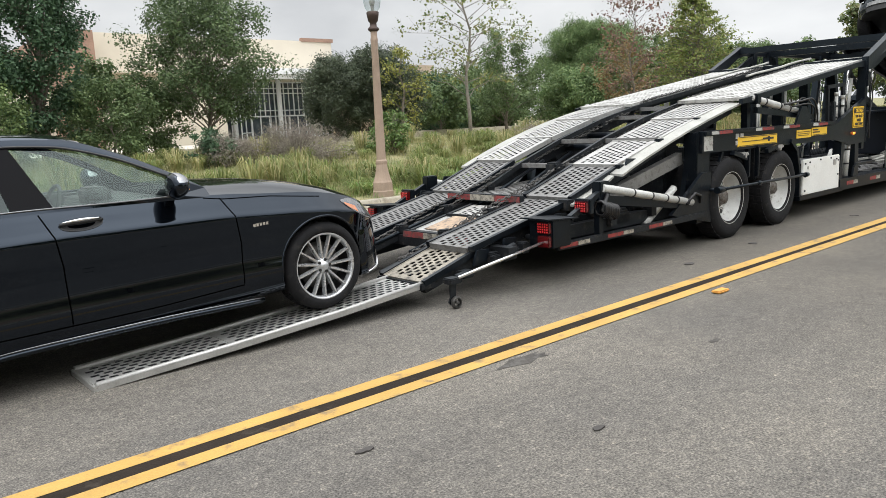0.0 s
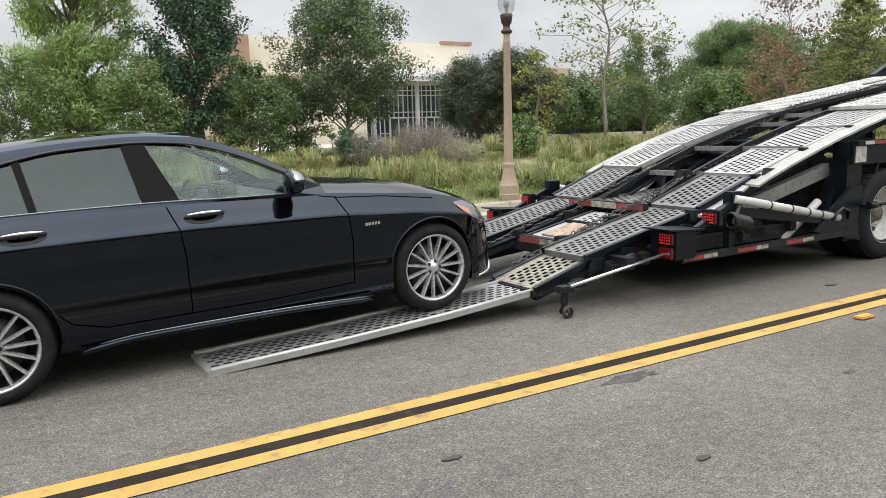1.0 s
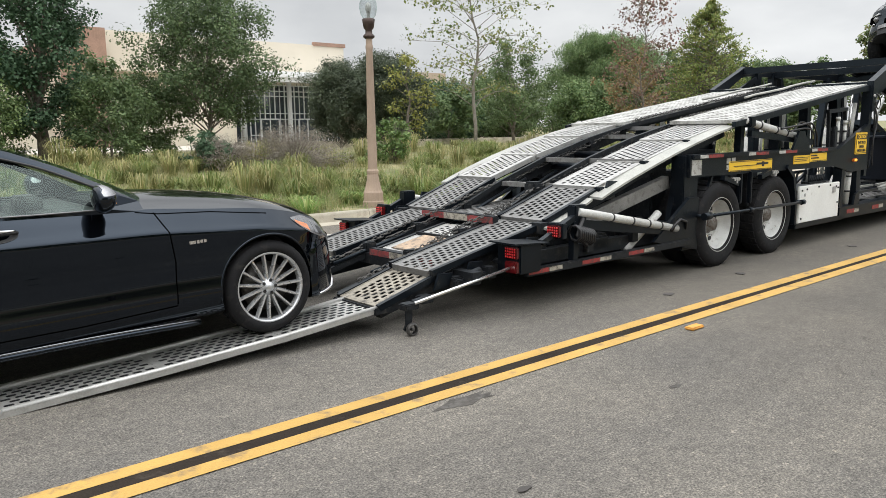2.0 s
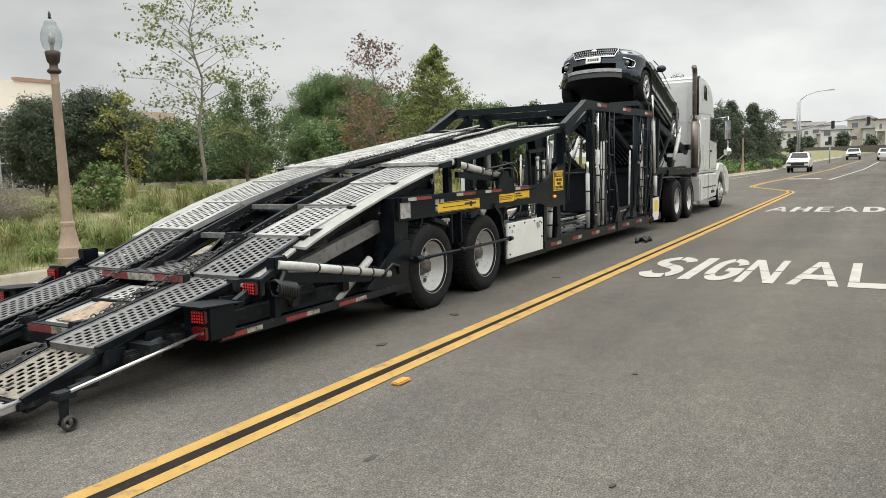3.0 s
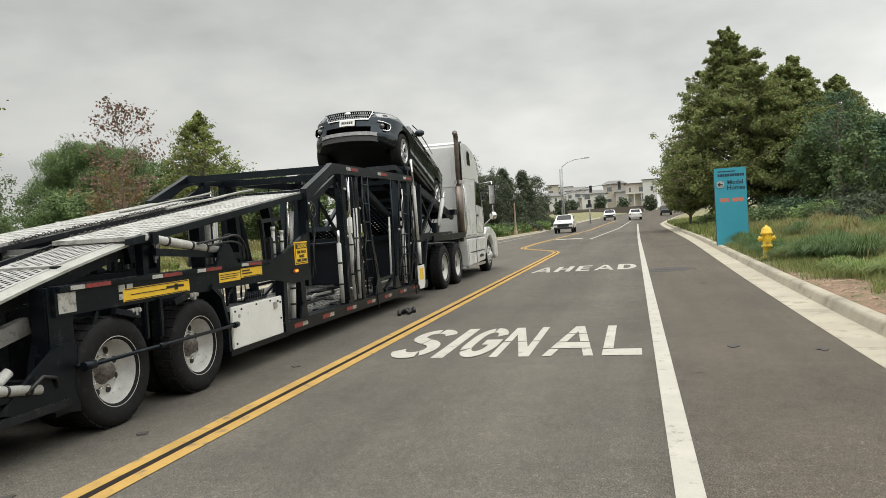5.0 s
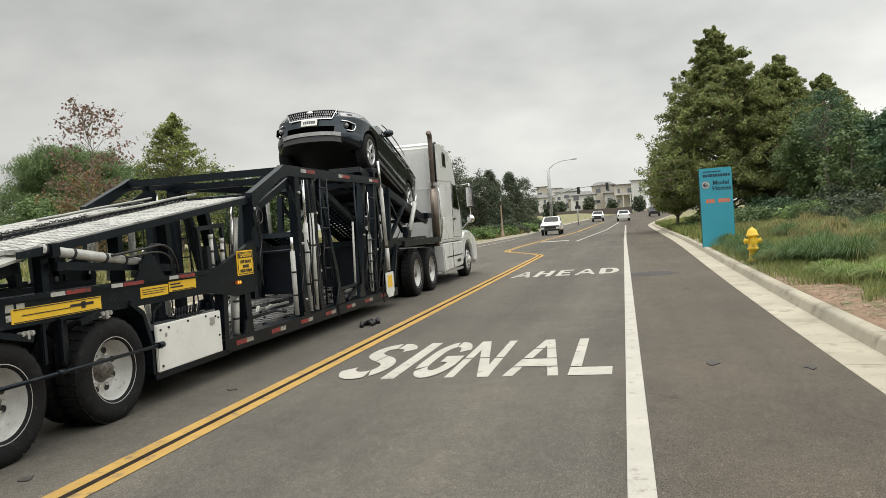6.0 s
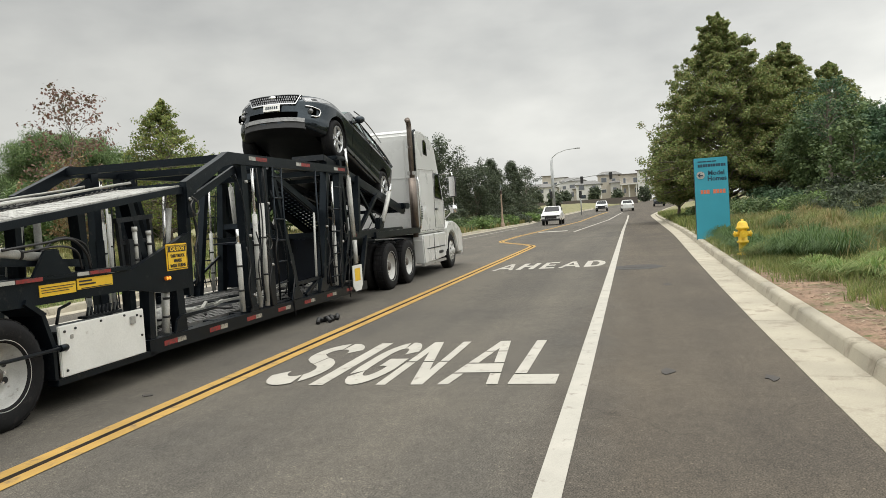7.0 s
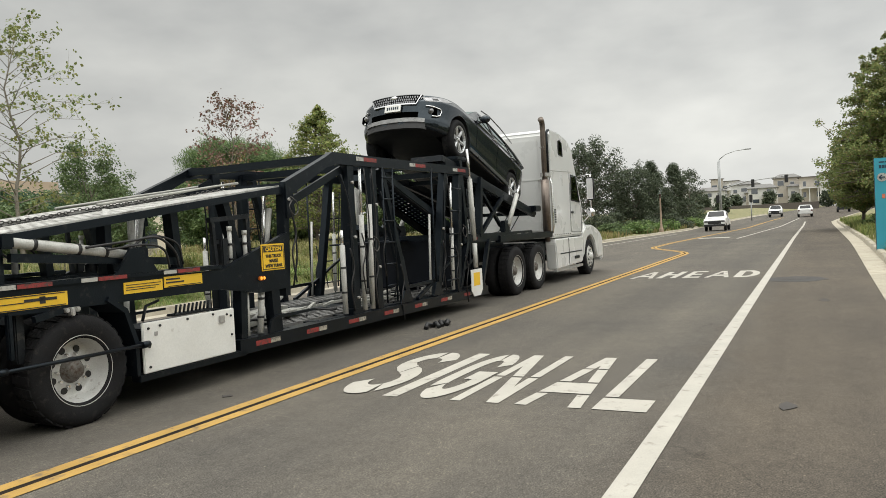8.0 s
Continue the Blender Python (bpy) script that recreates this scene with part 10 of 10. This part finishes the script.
def build_hydrant():
    h = thing("fire_hydrant", "yellow fire hydrant standing in the grass behind the kerb", "hydrant", (24.6, -2.86, 0.16))
    bpart("barrel", lambda bm: lathe(bm, [(0.0, 0.0), (0.15, 0.0), (0.15, 0.04), (0.10, 0.05), (0.10, 0.28), (0.14, 0.29), (0.14, 0.33), (0.105, 0.345), (0.105, 0.60), (0.15, 0.62), (0.15, 0.655), (0.13, 0.67), (0.115, 0.75), (0.07, 0.80), (0.03, 0.815), (0.03, 0.85), (0.0, 0.85)], 24), M["hydrant"], h, "", True)
    for d in ((0, 1, 0), (0, -1, 0), (-1, 0, 0)):
        v = Vector(d)
        r = 0.062 if d[0] == 0 else 0.078
        bpart("outlet", lambda bm: (tube(bm, [v * 0.09 + Vector((0, 0, 0.5)), v * 0.165 + Vector((0, 0, 0.5))], r, 14), tube(bm, [v * 0.165 + Vector((0, 0, 0.5)), v * 0.195 + Vector((0, 0, 0.5))], r * 1.2, 8), tube(bm, [v * 0.195 + Vector((0, 0, 0.5)), v * 0.22 + Vector((0, 0, 0.5))], 0.022, 5)), M["hydrant"], h)


build_hydrant()


def build_far_lights():
    s = thing("road_light", "tall grey street light with a curved arm at the junction", "street light", (104, 9.4, 0.2))
    bpart("pole", lambda bm: tube(bm, [(0, 0, 0), (0, 0, 8.0)], [0.13, 0.08], 8), M["polegrey"], s)
    bpart("arm", lambda bm: tube(bm, [(0, 0, 8.0), (0, -0.7, 8.55), (0, -1.8, 8.9), (0, -3.2, 9.0)], 0.05, 6), M["polegrey"], s)
    bpart("lamp_head", lambda bm: rbox(bm, -0.15, 0.15, -3.7, -3.0, 8.93, 9.06, 0.04), M["polegrey"], s)
    t = thing("traffic_signal", "traffic signal on a mast arm over the junction", "traffic light", (112, 10.4, 0.3))
    bpart("pole", lambda bm: tube(bm, [(0, 0, 0), (0, 0, 5.0), (0, 0, 8.2)], 0.11, 8), M["polegrey"], t)
    bpart("mast_arm", lambda bm: tube(bm, [(0, 0, 4.4), (0, -3.5, 5.3), (0, -8.5, 5.7)], [0.09, 0.07, 0.05], 8), M["polegrey"], t)
    for y, z in ((-4.2, 5.0), (-8.2, 5.3), (0.2, 3.2), (-3.9, 3.0)):
        hd = bpart("signal_head", lambda bm: rbox(bm, -0.25, -0.05, y - 0.2, y + 0.2, z - 0.5, z + 0.5, 0.03), M["plastic"], t)
    bpart("second_pole", lambda bm: tube(bm, [(0, -3.9, 0), (0, -3.9, 3.0)], 0.08, 8), M["polegrey"], t)


build_far_lights()


def house(x, y, z, w, h, m, kind, seed):
    """A two-storey modern house: a main block, a stepped-out block, low roofs and odd windows; its front looks towards -x."""
    rng = random.Random(seed)
    d = 9.0
    hs = thing("house", {"hip": "pale two-storey house under a low grey hipped roof", "flat": "tan modern house with a flat roof and a white porch"}[kind], "house", (x, y, z), group="modern houses on the rise")
    bpart("wall", lambda bm: rbox(bm, 0, d, -w / 2, w / 2, -3, h, 0.03), M[m], hs)
    s = rng.choice((-1, 1))
    b0, b1 = sorted((s * w * 0.5, s * w * 0.06))
    hb = h * (0.55 if kind == "hip" else 1.0) + (0.0 if kind == "hip" else 0.8)
    bpart("front_block", lambda bm: rbox(bm, -2.2, 0.0, b0, b1, -3, hb, 0.03), M["housetan" if m == "housewhite" else "housewhite"], hs)

    def roof(bm, x0, x1, y0, y1, zr, up):
        o, c = 0.45, ((x0 + x1) / 2, (y0 + y1) / 2)
        q = 0.28
        add(bm, [(x0 - o, y0 - o, zr), (x1 + o, y0 - o, zr), (x1 + o, y1 + o, zr), (x0 - o, y1 + o, zr), (x0 - o, y0 - o, zr + 0.16), (x1 + o, y0 - o, zr + 0.16), (x1 + o, y1 + o, zr + 0.16), (x0 - o, y1 + o, zr + 0.16)], BOX_FACES)
        if up > 0:
            hy = (y1 - y0) * q
            add(bm, [(x0 - o, y0 - o, zr + 0.161), (x1 + o, y0 - o, zr + 0.161), (x1 + o, y1 + o, zr + 0.161), (x0 - o, y1 + o, zr + 0.161), (c[0], c[1] - hy, zr + 0.16 + up), (c[0], c[1] + hy, zr + 0.16 + up)], [(0, 1, 4), (1, 2, 5, 4), (2, 3, 5), (3, 0, 4, 5)])

    up = 1.15 if kind == "hip" else 0.0
    bpart("roof", lambda bm: roof(bm, 0, d, -w / 2, w / 2, h, up), M["roofgrey" if kind == "hip" else "housedark"], hs)
    bpart("front_roof", lambda bm: roof(bm, -2.2, 0.3, b0, b1, hb, up * 0.5), M["roofgrey" if kind == "hip" else "housedark"], hs)
    for fl in range(2):
        n = max(2, int(w / 2.4))
        for i in range(n):
            yy = -w / 2 + (i + 0.5) * w / n + rng.uniform(-0.3, 0.3)
            zz = fl * h * 0.5 + rng.choice((0.5, 0.8))
            ww, wh = rng.choice((0.35, 0.5, 0.8)), rng.choice((1.0, 1.4))
            on_block = b0 + 0.3 < yy < b1 - 0.3 and (kind == "flat" or fl == 0)
            xo = -2.2 if on_block else 0.0
            win = bpart("window", lambda bm: box(bm, xo - 0.07, xo + 0.02, yy - ww - 0.08, yy + ww + 0.08, zz - 0.08, zz + wh + 0.08), M["housewhite"], hs)
            bpart("pane", lambda bm: box(bm, xo - 0.085, xo - 0.072, yy - ww, yy + ww, zz, zz + wh), M["winglass"], win)
    if kind == "flat":
        a, b = (b1, w / 2) if s < 0 else (-w / 2, b0)
        bpart("porch_roof", lambda bm: rbox(bm, -2.4, 0.0, a, b, h * 0.48, h * 0.48 + 0.3, 0.02), M["housewhite"], hs, "white porch roof")
        for f in (0.08, 0.5, 0.92):
            bpart("porch_column", lambda bm: rbox(bm, -2.3, -2.05, a + (b - a) * f - 0.13, a + (b - a) * f + 0.13, -1.0, h * 0.48, 0.01), M["housewhite"], hs)


M["roofgrey"] = mat("grey_tile_roof", (0.17, 0.165, 0.16), 0.85, var=0.2, scale=1.0, fine=14, bump=0.3)
for i, (hx, hy, hz, hw, hh, hm, hk) in enumerate(((228, 25.5, 3.3, 8.0, 4.6, "housewhite", "hip"), (240, 17.0, 4.0, 7.5, 5.6, "housewhite", "hip"), (226, 11.5, 3.4, 7.0, 4.4, "housewhite", "hip"), (246, 6.0, 5.0, 7.0, 6.0, "housetan", "hip"), (234, -2.0, 4.3, 9.0, 6.0, "housetan", "flat"), (250, 36.0, 3.4, 9.0, 5.6, "housewhite", "hip"), (255, -13.0, 4.4, 9.0, 6.0, "housewhite", "flat"), (266, 25.0, 6.0, 8.0, 6.0, "housewhite", "flat"))):
    house(hx, hy, hz, hw, hh, hm, hk, i)
for i, (tx, ty, th) in enumerate(((205, 24, 3.6), (200, 16, 3.2), (208, 9, 4.0), (212, 3, 3.4), (206, 30, 4.2), (150, 14, 3.0), (210, -4, 4.2), (160, 20, 4.0), (170, -16, 6.0), (140, -22, 7.0), (150, 32, 5.0), (130, 24, 4.6))):
    tree(tx, ty, th, th * 0.42, "oak", 200 + i, "grey", "distant green tree near the junction", limbs=16, per=20, size=0.34, spread=0.6, low=0.1, sub=3)
bm = bmesh.new()
rbox(bm, 196, 196.4, -2, 34, 1.2, 3.2, 0.02)
solo("garden_wall", bm, M["housedark"], "dark garden wall below the far houses", "wall")


M["carpane"] = mat("dark_car_pane", (0.012, 0.014, 0.017), 0.15, var=0.2, bump=0.0, spec=0.25)


def far_car(x, y, turn, m, label, pickup=False, name="car"):
    c = thing(name, label, "car")
    c.matrix_basis = pose(x, y, grade(x), 0, 0, turn)
    bm = bmesh.new()
    if pickup:
        out = [(-1.0, 0.45), (-1.0, 1.0), (0.6, 1.05), (0.75, 1.75), (1.9, 1.78), (2.5, 1.22), (3.6, 1.12), (3.8, 0.9), (3.8, 0.42)]
    else:
        out = [(-1.0, 0.4), (-1.0, 1.0), (-0.75, 1.1), (-0.4, 1.6), (1.2, 1.66), (2.0, 1.12), (3.2, 1.0), (3.5, 0.8), (3.55, 0.38)]
    b2 = bmesh.new()
    slab(b2, out, -0.9, 0.9)
    bmesh.ops.recalc_face_normals(b2, faces=b2.faces[:])
    for v in b2.verts:
        if v.co.z > 1.3:
            v.co.y *= 0.8
    bmesh.ops.bevel(b2, geom=b2.edges[:], offset=0.07, segments=2, affect="EDGES")
    merge(bm, b2)
    part("body", bm, m, c)
    f = 3.8 if pickup else 3.55
    bpart("windscreen", lambda bm: add(bm, [(2.47, -0.72, 1.29), (2.47, 0.72, 1.29), (1.98, 0.62, 1.73), (1.98, -0.62, 1.73)] if pickup else [(1.98, -0.76, 1.17), (1.98, 0.76, 1.17), (1.3, 0.62, 1.62), (1.3, -0.62, 1.62)], [(0, 1, 2, 3)]), M["carpane"], c)
    bpart("rear_window", lambda bm: box(bm, 0.62, 0.66, -0.6, 0.6, 1.25, 1.65) if pickup else add(bm, [(-0.76, -0.66, 1.16), (-0.76, 0.66, 1.16), (-0.46, 0.6, 1.55), (-0.46, -0.6, 1.55)], [(3, 2, 1, 0)]), M["carpane"], c)
    for s in (-1, 1):
        bpart("side_window", lambda bm: box(bm, 0.9 if pickup else -0.2, 1.85 if pickup else 1.2, s * 0.83 - 0.02, s * 0.83 + 0.02, 1.22, 1.6), M["carpane"], c)
        bpart("headlamp", lambda bm: rbox(bm, f - 0.06, f + 0.02, s * 0.7 - 0.15, s * 0.7 + 0.15, 0.78, 0.92, 0.02), M["headlamp"], c)
        bpart("tail_lamp", lambda bm: rbox(bm, -1.02, -0.96, s * 0.78 - 0.08, s * 0.78 + 0.08, 0.75, 1.0, 0.02), M["redlens"], c)
        for ax in (0.0, 2.85):
            bpart("wheel", lambda bm: lathe(bm, [(0.0, s * 0.9), (0.2, s * 0.92), (0.33, s * 0.9), (0.36, s * 0.86), (0.36, s * 0.7), (0.0, s * 0.68)], 18, (ax, 0, 0.36), "y"), M["rubber"], c)
    bpart("grille", lambda bm: rbox(bm, f - 0.02, f + 0.03, -0.55, 0.55, 0.62, 0.9, 0.02), M["plastic"], c)
    bpart("bumper", lambda bm: rbox(bm, f - 0.06, f + 0.05, -0.88, 0.88, 0.42, 0.6, 0.03), M["plastic"], c)


far_car(79.0, 7.0, 180, M["whitecar"], "white pickup truck coming up the far lane", True, "pickup_truck")
far_car(118.0, 0.2, 2, M["whitecar"], "white hatchback driving away along the road")
far_car(128.0, 4.2, 180, M["whitecar"], "white car waiting at the junction")
far_car(140.0, -5.0, 180, M["navycar"], "dark car beyond the junction")


# ---- small things on the road ----
def road_bits():
    m_stain = mat("tar_stain", (0.05, 0.045, 0.041), 0.8, var=0.3, bump=0.2)
    m_leaf = mat("orange_leaf", (0.55, 0.27, 0.05), 0.7, var=0.2, scale=20, bump=0.2)
    b = thing("rubber_scrap", "crumpled black rubber scrap lying on the road", "debris", (16.5, 4.40, 0))
    rng = random.Random(5)
    for i in range(4):
        bpart("piece", lambda bm: tube(bm, [(-0.25 + 0.14 * i + rng.uniform(-0.05, 0.05), rng.uniform(-0.1, 0.1), 0.02), (-0.15 + 0.14 * i, rng.uniform(-0.12, 0.12), 0.075), (0.0 + 0.12 * i, rng.uniform(-0.1, 0.1), 0.04), (0.05 + 0.12 * i, rng.uniform(-0.12, 0.12), 0.02)], 0.034, 6), M["plastic"], b)
    bm = bmesh.new()
    rbox(bm, 6.82, 6.98, 3.45, 3.53, 0.002, 0.024, 0.008)
    solo("road_marker", bm, m_leaf, "orange plastic road marker beside the centre line", "road marker")
    for i, (x, y, w, d) in enumerate(((12.74, -0.56, 0.26, 0.06), (12.46, -1.40, 0.25, 0.05), (9.2, 4.35, 0.12, 0.05), (11.9, 4.3, 0.1, 0.05), (7.8, 4.3, 0.16, 0.04), (3.14, 3.18, 0.1, 0.018), (4.05, 2.56, 0.08, 0.02), (7.8, 2.04, 0.07, 0.02), (5.9, 1.6, 0.06, 0.015))):
        bm = bmesh.new()
        n = 11
        rr = random.Random(i)
        plate(bm, [(x + w / 2 * math.cos(6.283 * k / n) * rr.uniform(0.6, 1.2), y + d * math.sin(6.283 * k / n) * rr.uniform(0.6, 1.3)) for k in range(n)], 0.002, 0.008)
        solo("tar_spot", bm, m_stain, "flat dark tar spot on the asphalt", "tar spot", "tar spots on the road")
    m_smudge = mat("dark_oil_smudge", (0.060, 0.055, 0.050), 0.9, var=0.5, scale=5, fine=60, bump=0.2, dirt=(0.10, 0.095, 0.087), dirt_at=0.56, spec=0.2)
    for i, (x, y, w, d) in enumerate(((4.58, 3.52, 0.46, 0.065), (5.67, 2.86, 0.14, 0.02), (20.2, -0.9, 0.5, 0.10))):
        bm = bmesh.new()
        n = 15
        rr = random.Random(40 + i)
        plate(bm, [(x + w / 2 * math.cos(6.283 * k / n) * rr.uniform(0.55, 1.2), y + d * math.sin(6.283 * k / n) * rr.uniform(0.5, 1.3)) for k in range(n)], 0.0006, 0.0018)
        solo("oil_smudge", bm, m_smudge, "thin dark oil smudge on the asphalt", "stain", "oil smudges on the road")
    bm = bmesh.new()
    lathe(bm, [(0.0, 0.009), (0.31, 0.009), (0.33, 0.004)], 32, (24.4, -0.35, 0.0))
    solo("manhole_cover", bm, mat("worn_iron", (0.075, 0.07, 0.066), 0.85, var=0.3, scale=8, fine=60, bump=0.4, spec=0.15), "round iron manhole cover set in the bike lane", "manhole cover")
    bm = bmesh.new()
    n = 18
    rr = random.Random(9)
    plate(bm, [(24.35 + 0.75 * math.cos(6.283 * k / n) * rr.uniform(0.8, 1.1), -0.4 + 0.65 * math.sin(6.283 * k / n) * rr.uniform(0.85, 1.1)) for k in range(n)], 0.0005, 0.003)
    solo("asphalt_patch", bm, mat("dark_asphalt_patch", (0.05, 0.048, 0.046), 0.95, var=0.3, scale=4, fine=90, bump=0.3), "dark asphalt patch round the manhole", kind="structure")


road_bits()
